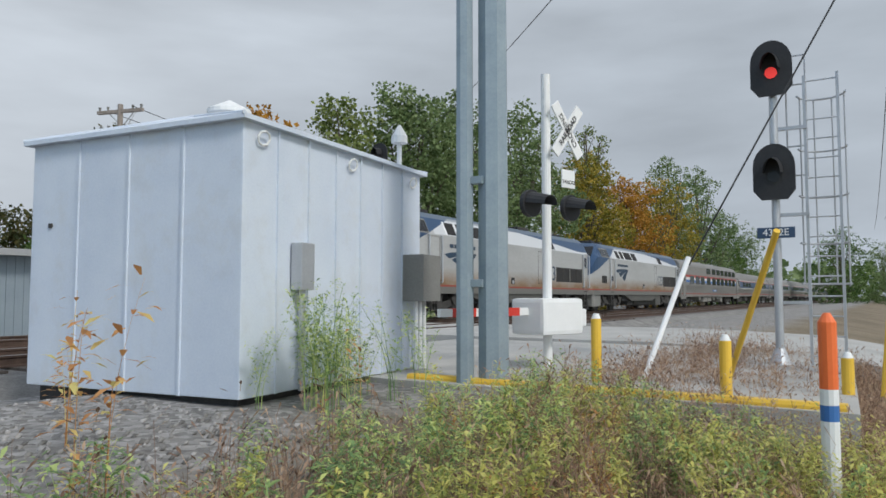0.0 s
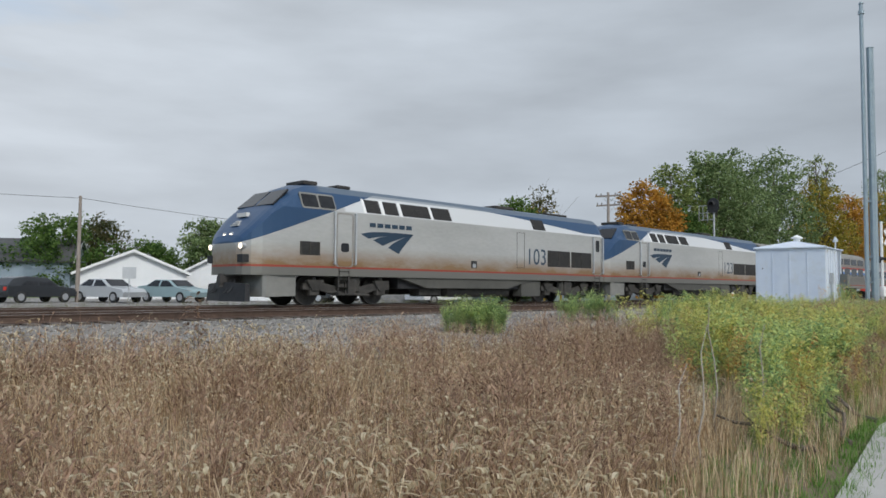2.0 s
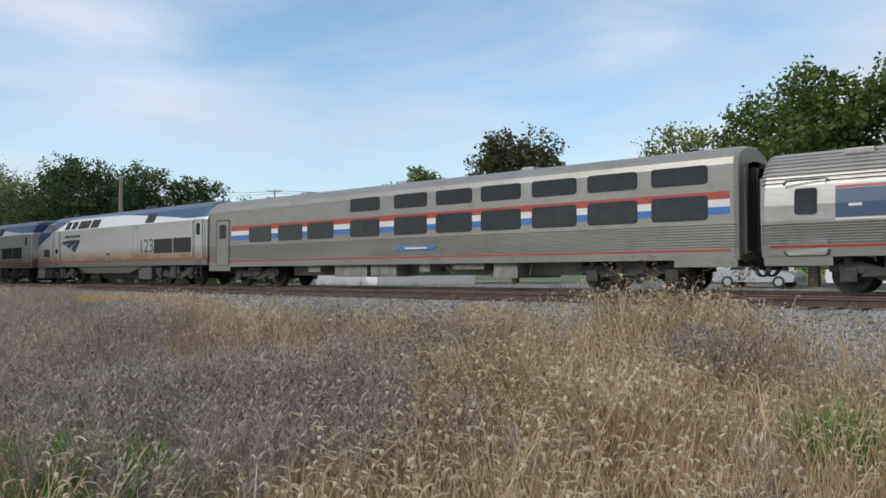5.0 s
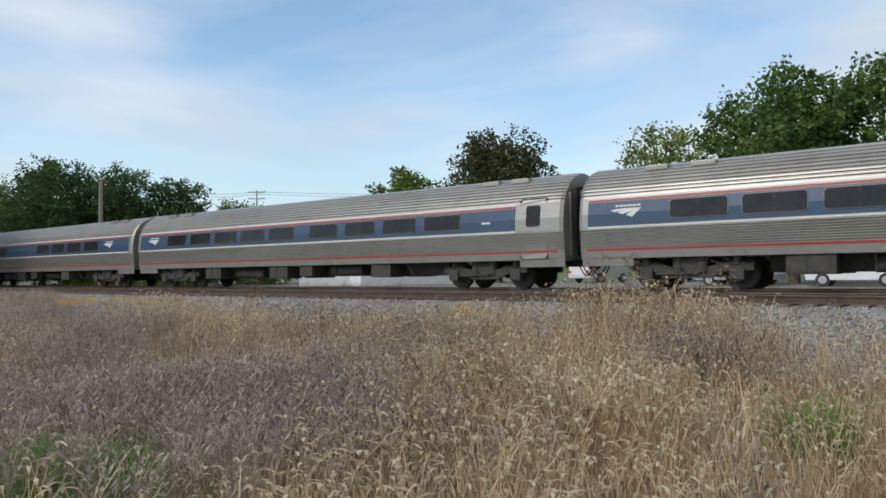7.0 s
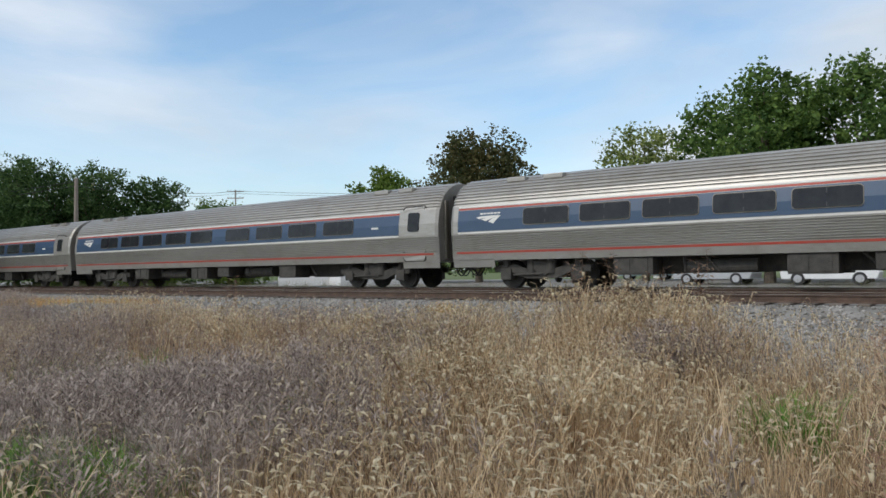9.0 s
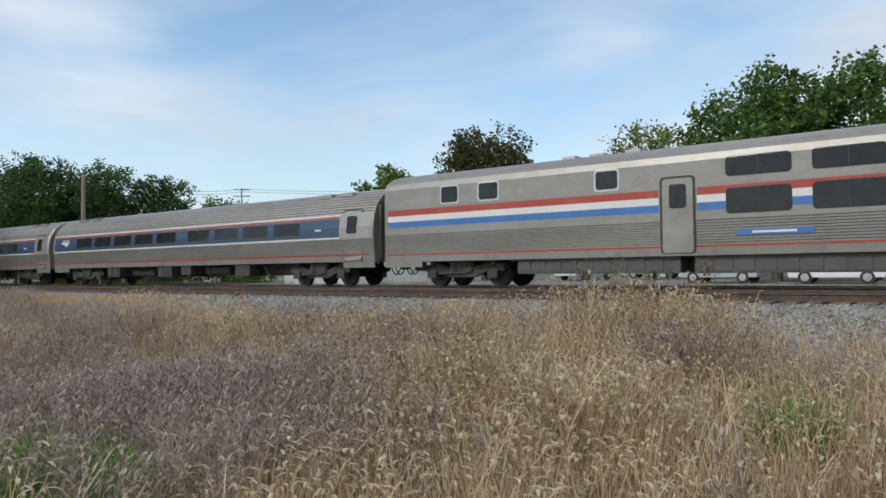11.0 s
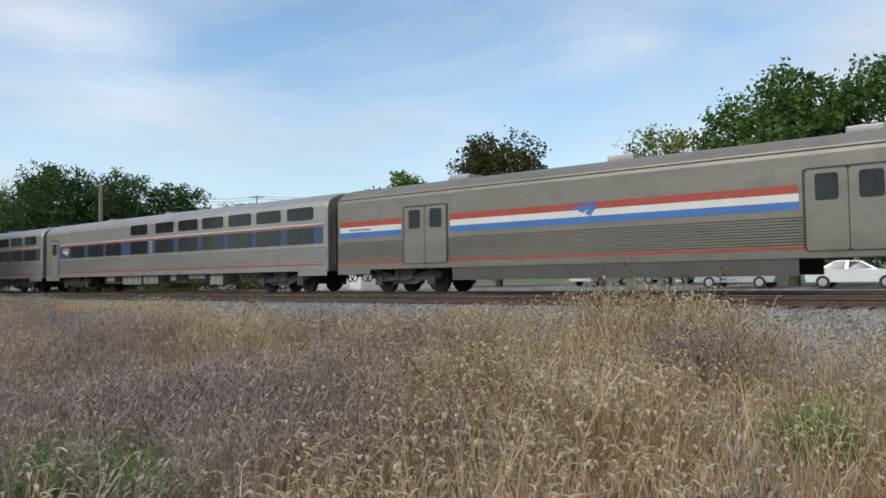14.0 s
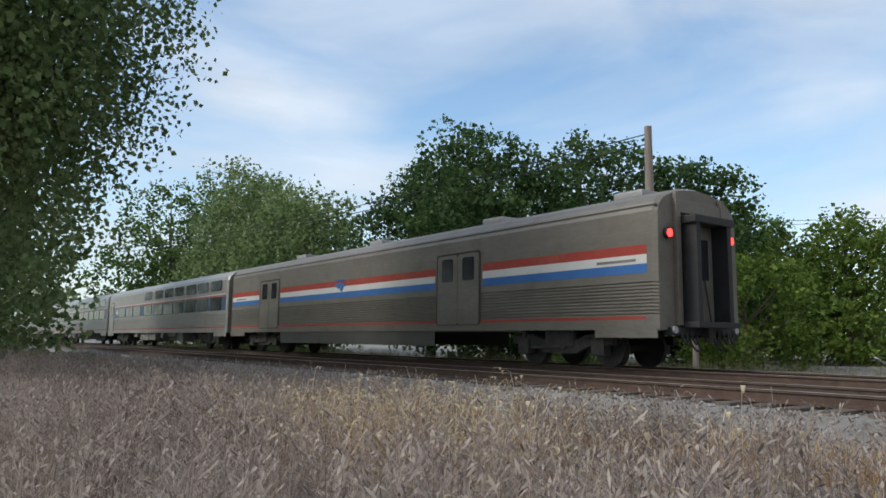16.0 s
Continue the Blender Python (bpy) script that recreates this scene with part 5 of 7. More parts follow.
utility_pole(41.8, 5.1, 10.3, ((0.25, 1.15),), lean=0.0, r=0.2, turn=-4, lamp=True)
utility_pole(47.5, 29.3, 8.4, ((0.25, 0.98), (0.95, 0.9)), turn=15)
utility_pole(63.0, 29.8, 8.0, ((0.2, 0.98),), turn=15)
utility_pole(-54.5, 27.5, 8.5, (), r=0.2, label="plain weathered wooden utility pole")
utility_pole(-53.4, 28.2, 5.4, (), r=0.1, label="short grey wooden pole stub")
utility_pole(-87.2, 67.1, 13.2, ((0.25, 1.2), (1.2, 1.2)), turn=-50)
utility_pole(16.4, 47.2, 6.6, (), r=0.14, label="plain weathered wooden utility pole")
utility_pole(16.0, 75.0, 5.5, ((0.2, 0.8),), turn=20)
wire((41.8, 6.2, 10.2), (63.0, 29.8, 8.3), 0.8, 0.012)
wire((41.8, 4.2, 10.2), (120, 6.0, 10), 1.2, 0.012)
wire((41.8, 5.2, 9.2), (120, 7.0, 9), 1.2, 0.014)
wire((41.8, 5.1, 8.2), (47, 2.6, 0.2), 0.1, 0.014)
wire((41.8, 5.1, 7.6), (41.1, 7.9, 2.3), 0.0, 0.012)
wire((47.5, 28.6, 8.7), (63.0, 29.2, 8.4), 0.4)
wire((47.5, 30.0, 8.7), (63.0, 30.5, 8.4), 0.4)
for dz in (0.0, 0.35):
    wire((-54.5, 27.5, 8.7 - dz), (-87.2, 67.1, 13.6 - dz), 0.6, 0.022)
    wire((-54.5, 27.5, 8.7 - dz), (-120, 24, 10.5 - dz), 0.7, 0.022)
    wire((-87.2, 67.1, 13.6 - dz), (-30, 90, 12 - dz), 0.8, 0.022)
wire((16.4, 47.2, 7.0), (-6, 50, 7.4), 0.3)
wire((16.4, 47.2, 7.0), (60, 52, 7.5), 0.8)


# road over the tracks, path beside the verge
def sheet(name, pts, mat, label, cat, z=None, thick=0.06):
    bm = B()
    top = [(x, y, zz) for x, y, zz in pts]
    loft(bm, [[(x, y, zz - thick) for x, y, zz in pts], top])
    ob = part(name, bm, mat)
    tagged(ob, label, cat, kind="structure")
    return ob


sheet("pavement", [(2.5, -7, 0.02), (75, -7, 0.02), (75, 2.2, 0.07), (40, 2.6, 0.07), (32, 2.8, 0.07), (24, 2.65, 0.07), (16, 2.5, 0.06), (9.7, 2.4, 0.06), (6, 1.8, 0.05), (3.2, 1.2, 0.04), (2.2, 0.0, 0.03)], M["asphalt"], "worn pale grey asphalt lane along the verge", "lane")
bmr = B()
secs = []
for y, z in ((1.7, 0.055), (4.0, 0.35), (7.0, 0.84), (10, 0.96), (14.5, 0.965), (26, 0.965), (31, 0.75), (60, 0.66), (140, 0.66)):
    secs.append([(46.5, y, z - 0.25), (46.5, y, z), (53.5, y, z), (53.5, y, z - 0.25)])
loft(bmr, secs)
tagged(part("road", bmr, M["asphalt"]), "pale asphalt road across the railway crossing", "road", kind="structure")
sheet("pavement", [(38.4, 5.9, 0.9), (46.46, 6.3, 0.9), (46.46, 14.4, 0.9), (39.4, 14.4, 0.9), (38.5, 10.8, 0.9)], M["asphalt"], "pale worn concrete apron before the crossing", "apron", thick=0.5)
for (xa, ya), (xb, yb) in (((38.55, 6.0), (38.62, 8.6)), ((38.64, 8.72), (38.75, 10.7))):
    bm = B()
    wide = Vector((yb - ya, xa - xb, 0)).normalized() * 0.08
    ring = [(-1, 0.84), (-1, 0.93), (-0.8, 0.96), (0.8, 0.96), (1, 0.93), (1, 0.84)]
    loft(bm, [[(x + wide.x * q, y + wide.y * q, z) for q, z in ring] for x, y in ((xa, ya), (xb, yb))])
    tagged(part("kerb", bm, M["yellow"]), "worn yellow painted kerb at the crossing", "kerb", kind="structure")
bm = B()
box(bm, 3.5, 8.0, 0.62, 0.72, 0.048, 0.052, m=None)
tagged(part("lane_line", bm, M["faded_yellow"]), "faded yellow line on the asphalt", "road marking", kind="structure")


# ---------- buildings and vehicles beyond the tracks ----------
def window_on(parent, m, w, h):
    bm = B()
    box(bm, -w / 2 - 0.07, w / 2 + 0.07, -0.03, 0.02, -h / 2 - 0.07, h / 2 + 0.07, 0.01, m=m)
    win = part("window", bm, M["white"], parent)
    bm = B()
    box(bm, -w / 2, w / 2, -0.04, 0.0, -h / 2, h / 2, m=m)
    part("pane", bm, M["glass"], win)


def house(name, label, cat, x, y, w, d, eave, peak, turn, wall, roof, garage=(), wins=(), ov=0.35, clap=True, dormer=None):
    """Ridge along its own y; the gable end faces its own -y."""
    p = thing(name, label, cat, "houses beyond the tracks", m=pose(x, y, ground_z(x, y) - 0.05, 0, 0, turn))
    bm = B()
    ring = [(-w / 2, 0), (w / 2, 0), (w / 2, eave), (0, peak), (-w / 2, eave)]
    loft(bm, [[(a, yy, z) for a, z in ring] for yy in (0, d)])
    part("wall", bm, wall, p)
    if clap:
        bm = B()
        k = int(peak / 0.2)
        for i in range(k):
            z = 0.2 * i + 0.1
            hw = w / 2 if z < eave else w / 2 * (peak - z) / (peak - eave)
            if hw > 0.2:
                box(bm, -hw, hw, -0.014, 0.0, z, z + 0.02)
        for s in (-1, 1):
            for i in range(int(eave / 0.2)):
                box(bm, *sorted((s * w / 2, s * (w / 2 + 0.014))), 0, d, 0.2 * i + 0.1, 0.2 * i + 0.12)
        tagged(part("clapboard", bm, wall, p), kind="stuff")
    sl = (peak - eave) / (w / 2)
    bm = B()
    for s in (-1, 1):
        a = [(s * (w / 2 + ov), eave - sl * ov + 0.02), (0, peak + 0.02), (0, peak + 0.16), (s * (w / 2 + ov), eave - sl * ov + 0.16)]
        loft(bm, [[(q, yy, z) for q, z in a] for yy in (-ov, d + ov)])
    part("roof", bm, roof, p)
    for s in (-1, 1):
        bm = B()
        a = [(s * (w / 2 + ov + 0.02), eave - sl * ov - 0.04), (0, peak - 0.02), (0, peak + 0.18), (s * (w / 2 + ov + 0.02), eave - sl * ov + 0.16)]
        loft(bm, [[(q, yy, z) for q, z in a] for yy in (-ov - 0.05, -ov)])
        part("bargeboard", bm, M["white"], p)
    for gx, gw, gh in garage:
        bm = B()
        box(bm, gx - gw / 2 - 0.1, gx + gw / 2 + 0.1, -0.05, 0.0, 0, gh + 0.1, 0.01)
        g = part("garage_door", bm, M["white"], p)
        for i in range(4):
            bm = B()
            box(bm, gx - gw / 2, gx + gw / 2, -0.07, -0.04, gh * i / 4 + 0.02, gh * (i + 1) / 4 - 0.02, 0.01)
            part("panel", bm, M["siding"], g)
    for wx, wz, ww, wh in wins:
        window_on(p, Matrix.Translation((wx, -0.02, wz)), ww, wh)
    for yy in (d * 0.3, d * 0.7):
        window_on(p, Matrix.Translation((w / 2 + 0.02, yy, eave * 0.6)) @ pose(0, 0, 0, 0, 0, 90), 0.8, 1.0)
    if dormer:
        dx, dz, dw = dormer
        bm = B()
        ring = [(-dw / 2, 0), (dw / 2, 0), (dw / 2, 0.8), (0, 1.35), (-dw / 2, 0.8)]
        M4 = Matrix.Translation((dx, d / 2, dz)) @ pose(0, 0, 0, 0, 0, 90 if dx > 0 else -90)
        loft(bm, [[M4 @ Vector((a, yy, z)) for a, z in ring] for yy in (-0.9, 1.2)])
        dm = part("dormer", bm, M["siding"], p, "white gabled dormer")
        window_on(dm, M4 @ Matrix.Translation((0, -0.92, 0.45)), 0.8, 0.5)
    return p


house("garage", "white clapboard double garage with a dark shingle roof", "garage", 30.2, 46.6, 9.2, 9, 2.9, 5.1, -38, M["siding"], M["shingle"], garage=((-2.4, 3.2, 2.2), (1.9, 3.0, 2.0)))
house("house", "house with a red roof and a white dormer", "house", 63.2, 70.9, 8, 8, 2.7, 5.2, 45, M["house_blue"], M["shingle_red"], wins=((-2, 1.5, 0.9, 1.1), (1.5, 1.5, 0.9, 1.1)), dormer=(-2.2, 3.3, 1.8))
house("house", "blue-grey house with a grey shingle roof", "house", 67.4, 67.0, 7, 8, 3.0, 5.4, -35, M["house_blue"], M["shingle"], wins=((-1.6, 1.8, 0.9, 1.1), (1.6, 1.8, 0.9, 1.1)), dormer=(2.2, 3.5, 1.6))
house("house", "white house with a grey shingle roof", "house", 75.5, 66.0, 7.5, 8, 3.2, 5.2, -50, M["siding"], M["shingle"], wins=((-1.6, 1.8, 0.9, 1.1), (1.6, 1.8, 0.9, 1.1)))
house("garage", "small white clapboard garage with a grey roof", "garage", 23.2, 55.4, 7.6, 8, 2.0, 3.6, -22, M["siding"], M["shingle"])
house("house", "pale house with a grey roof behind the garages", "house", 26.5, 76, 8, 8, 3.3, 5.4, 60, M["house_blue"], M["shingle"], wins=((0, 1.8, 0.9, 1.1),))
house("garage", "white garage with a dark hip of shingles", "garage", 31.8, 57.6, 6.4, 7, 2.2, 3.9, -28, M["siding"], M["shingle"], garage=((-0.5, 2.6, 2.0),))
house("garage", "small white garage with a gabled roof", "garage", -43.0, 40.0, 4.6, 6, 1.9, 3.3, 48, M["siding"], M["shingle"], garage=((0, 3.0, 1.7),))
house("house", "white house with a dark grey shingle roof", "house", -37.0, 43.0, 8, 8, 2.6, 4.6, 60, M["siding"], M["shingle"], wins=((-2, 1.5, 0.9, 1.1), (2, 1.5, 0.9, 1.1)))
house("garage", "white gabled garage beyond the parking area", "garage", -20.7, 66.9, 8.5, 8, 1.6, 3.2, 18, M["siding"], M["shingle"], garage=((0, 3.2, 1.5),))
house("house", "white house with a grey roof behind the garage", "house", -53.0, 60.0, 8, 8, 2.4, 4.4, 30, M["siding"], M["shingle"], garage=((0, 3.0, 1.8),))


def metal_building():
    p = thing("metal_building", "long blue-grey corrugated metal building with a low roof", "building", m=pose(45.0, 31.2, 0.55))
    bm = B()
    loft(bm, [[(-6, y, 0) for y in (0, 9)] + [(-6, 9, 3.2), (-6, 0, 2.75)], [(14, y, 0) for y in (0, 9)] + [(14, 9, 3.2), (14, 0, 2.75)]])
    part("wall", bm, M["metal_wall"], p)
    bm = B()
    for k in range(66):
        box(bm, -6 + 0.3 * k, -5.92 + 0.3 * k, -0.03, 0.0, 0, 2.72)
    tagged(part("wall_rib", bm, M["metal_wall"], p), kind="stuff")
    bm = B()
    loft(bm, [[(-6.5, -0.7, 2.72), (-6.5, 9.4, 3.25), (-6.5, 9.4, 3.4), (-6.5, -0.7, 2.95)], [(14.5, -0.7, 2.72), (14.5, 9.4, 3.25), (14.5, 9.4, 3.4), (14.5, -0.7, 2.95)]])
    part("roof", bm, M["roof_grey"], p)
    for x in (-2.0, 0.8, 2.4, 6.0, 10):
        bm = B()
        cyl(bm, (x, -0.12, 1.9), (x, -0.02, 1.9), 0.3, n=18)
        part("wall_fan", bm, M["black"], p)
    for x in (-3, 3, 8):
        bm = B()
        cyl(bm, (x, 3, 2.9), (x, 3, 3.6), 0.12, n=10)
        cyl(bm, (x, 3, 3.6), (x, 3, 3.68), 0.2, n=10)
        part("roof_vent", bm, M["steel"], p)
    return p


metal_building()


def vehicle(kind, x, y, turn, paint, label):
    p = thing(kind, label, kind, "parked vehicles", m=pose(x, y, ground_z(x, y) + 0.02, 0, 0, turn))
    if kind == "van":
        prof = [(-2.5, 0.35), (2.45, 0.35), (2.55, 0.85), (2.3, 1.12), (1.55, 1.3), (0.95, 1.98), (0.6, 2.08), (-2.4, 2.08), (-2.55, 1.9), (-2.58, 0.6)]
        glass = [(0.98, 1.36, 1.42, 1.36, 0.9, 1.9, 0.6, 1.9), (-0.6, 1.36, 0.4, 1.36, 0.4, 1.9, -0.6, 1.9)]
        w = 0.98
    else:
        prof = [(-2.2, 0.32), (2.15, 0.32), (2.25, 0.62), (2.05, 0.82), (1.05, 0.96), (0.35, 1.42), (-0.9, 1.50), (-1.75, 1.38), (-2.2, 0.98), (-2.25, 0.6)]
        if kind == "car":
            prof[5:8] = [(0.3, 1.38), (-0.8, 1.42), (-1.5, 1.05)]
        glass = [(-0.25, 0.98, 0.85, 0.98, 0.28, 1.33, -0.2, 1.36), (-1.35, 1.0, -0.4, 0.98, -0.35, 1.36, -0.85, 1.37)]
        w = 0.9
    bm = B()
    secs = []
    for yy, k in ((-w, 0), (-w + 0.06, 1), (w - 0.06, 1), (w, 0)):
        secs.append([(a * (0.985 if not k else 1), (yy * (0.84 if z > 1.2 else 1)), z - (0.03 if not k and z > 0.5 else 0)) for a, z in prof])
    loft(bm, secs)
    part("body", bm, paint, p, smooth=False)
    for s in (-1, 1):
        for q in glass:
            bm = B()
            pts = list(zip(q[0::2], q[1::2]))
            yb = w - 0.0
            rings = []
            for o_ in (-0.05, 0.012):
                rings.append([(a, s * ((yb if z < 1.2 else yb * 0.84) + o_), z) for a, z in pts])
            loft(bm, rings)
            part("side_window", bm, M["glass"], p)
        for xx in (-1.4, 1.4):
            bm = B()
            cyl(bm, (xx, s * (w - 0.18), 0.32), (xx, s * (w + 0.02), 0.32), 0.33, n=20)
            wh = part("wheel", bm, M["black"], p)
            bm = B()
            cyl(bm, (xx, s * (w + 0.02), 0.32), (xx, s * (w + 0.03), 0.32), 0.2, n=16)
            part("hubcap", bm, M["steel"], wh)
    zt = 1.9 if kind == "van" else 1.33
    bm = B()
    if kind == "van":
        for s in (-1, 1):
            box(bm, -2.61, -2.55, *sorted((s * 0.08, s * 0.72)), 1.3, 1.86, 0.01)
    else:
        loft(bm, [[(0.98, -0.7, 1.0), (0.98, 0.7, 1.0), (0.42, 0.62, zt + 0.03), (0.42, -0.62, zt + 0.03)], [(1.03, -0.7, 1.02), (1.03, 0.7, 1.02), (0.47, 0.62, zt + 0.06), (0.47, -0.62, zt + 0.06)]])
    part("windscreen" if kind != "van" else "rear_window", bm, M["glass"], p)
    for s in (-1, 1):
        bm = B()
        box(bm, -prof[-1][0] * -1 - 0.02, -prof[-1][0] * -1 + 0.05, s * (w - 0.28), s * (w - 0.08), 0.7, 0.9) if s > 0 else box(bm, prof[-1][0] - 0.02, prof[-1][0] + 0.05, -(w - 0.08), -(w - 0.28), 0.7, 0.9)
        part("tail_lamp", bm, M["red"], p)


PAINT = {c: material("car_" + c, [v, tuple(min(1, q * 1.15) for q in v)], 0.25, 0.1, 1, 20, 0.0) for c, v in (("white", (0.7, 0.71, 0.72)), ("silver", (0.4, 0.42, 0.44)), ("dark", (0.03, 0.033, 0.038)), ("blue", (0.05, 0.08, 0.14)), ("teal", (0.25, 0.34, 0.36)))}
vehicle("van", 36.6, 35.6, 60, PAINT["white"], "white van parked beyond the tracks")
vehicle("car", 28.5, 41.2, -50, PAINT["dark"], "dark car parked beside the white garage")
vehicle("car", 31.2, 39.6, -50, PAINT["white"], "white car parked beside the white garage")
vehicle("pickup", 36.0, 42.5, -40, PAINT["dark"], "dark pickup truck parked by the garage")
vehicle("car", 17.8, 46.0, -70, PAINT["silver"], "silver car parked facing the tracks")
vehicle("car", 21.5, 45.1, -70, PAINT["teal"], "grey-green car parked facing the tracks")
vehicle("pickup", 13.9, 47.0, 20, PAINT["dark"], "dark sport utility vehicle parked beyond the tracks")
vehicle("car", 33.6, 33.2, 0, PAINT["white"], "white car parked beyond the crossing")
vehicle("car", -21.6, 56.0, 10, PAINT["teal"], "pale blue car parked beyond the tracks")
vehicle("car", -17.4, 57.4, 5, PAINT["white"], "white car parked beyond the tracks")
vehicle("van", -24.5, 50.0, 80, PAINT["white"], "white van parked beyond the tracks")
vehicle("car", -6.5, 42.0, 0, PAINT["white"], "white car parked beyond the tracks")
vehicle("pickup", 2.0, 41.0, 5, PAINT["silver"], "silver sport utility vehicle parked beyond the tracks")
vehicle("car", -12.5, 43.0, -5, PAINT["silver"], "silver car parked beyond the tracks")
vehicle("car", -1.5, 48.0, -5, PAINT["blue"], "blue car parked beyond the tracks")


def notice_back(x, y):
    p = thing("notice_board", "grey back of a sign on a post", "sign", m=pose(x, y, ground_z(x, y), 0, 0, -20))
    bm = B()
    cyl(bm, (0, 0, 0), (0, 0, 2.1), 0.03, n=8)
    part("post", bm, M["steel"], p)
    bm = B()
    box(bm, -0.36, 0.36, -0.03, 0.0, 1.45, 2.1, 0.01)
    part("board", bm, M["steel"], p)


notice_back(17.2, 41.6)


def gravel_pile():
    n, rings = 40, 9
    v, f = [], []
    for j in range(rings):
        q = j / (rings - 1)
        for i in range(n):
            a = 2 * math.pi * i / n
            r = (1 - q) * (1 + 0.12 * noise.noise((math.cos(a) * 2, math.sin(a) * 2, q * 3)))
            v.append((33 + 4.2 * r * math.cos(a), 36 + 2.0 * r * math.sin(a), 0.45 + 1.35 * (1 - (1 - q) ** 1.4) ** 1.15 + 0.05 * noise.noise((i * 0.7, j * 1.3, 0))))
    for j in range(rings - 1):
        for i in range(n):
            f.append((j * n + i, j * n + (i + 1) % n, (j + 1) * n + (i + 1) % n, (j + 1) * n + i))
    ob = mesh_np("gravel_heap", np.array(v), np.array(f), M["gravel_dark"])
    tagged(ob, "low heap of dark grey gravel beyond the tracks", "gravel pile")


M["gravel_dark"] = material("gravel_dark", [(0.07, 0.07, 0.07), (0.13, 0.13, 0.125), (0.22, 0.21, 0.2)], 0.95, 0, 3, 22, 1.0)
gravel_pile()


# ---------- trees ----------
M["pale_stem"] = material("pale_stem", [(0.30, 0.26, 0.22), (0.45, 0.41, 0.36)], 0.85, 0, 8, 60, 0.2)
M["fox_head"] = leafy("fox_head", [(0.36, 0.28, 0.17), (0.55, 0.46, 0.31), (0.70, 0.62, 0.46)], 0.6)
M["grey_brown"] = leafy("grey_brown", [(0.096, 0.064, 0.048), (0.192, 0.120, 0.080), (0.288, 0.192, 0.128)], 0.5)
M["grey_green"] = leafy("grey_green", [(0.098, 0.112, 0.056), (0.182, 0.182, 0.098), (0.280, 0.252, 0.154)], 0.5)
M["leaf_pale"] = leafy("leaf_pale", [(0.091, 0.130, 0.039), (0.182, 0.234, 0.072), (0.312, 0.351, 0.117)], 0.5)
rng = np.random.default_rng(7)


def leaves_np(centres, size, droop=0.0, aspect=0.8):
    """Little folded leaf sprays: two triangles each, turned at random."""
    n = len(centres)
    d = rng.normal(size=(n, 3))
    d[:, 2] = d[:, 2] * 0.7 - droop
    d /= np.linalg.norm(d, axis=1, keepdims=True)
    w = rng.normal(size=(n, 3))
    w -= (w * d).sum(1, keepdims=True) * d
    w /= np.linalg.norm(w, axis=1, keepdims=True) + 1e-9
    s = (size * rng.uniform(0.55, 1.35, n))[:, None]
    nrm = np.cross(d, w)
    a = centres - d * s * 0.5
    b = centres + w * s * aspect * 0.5 + nrm * s * 0.12
    c = centres + d * s * 0.5
    e = centres - w * s * aspect * 0.5 + nrm * s * 0.12
    v = np.stack([a, b, c, e], 1).reshape(-1, 3)
    return v, np.arange(4 * n).reshape(-1, 4)


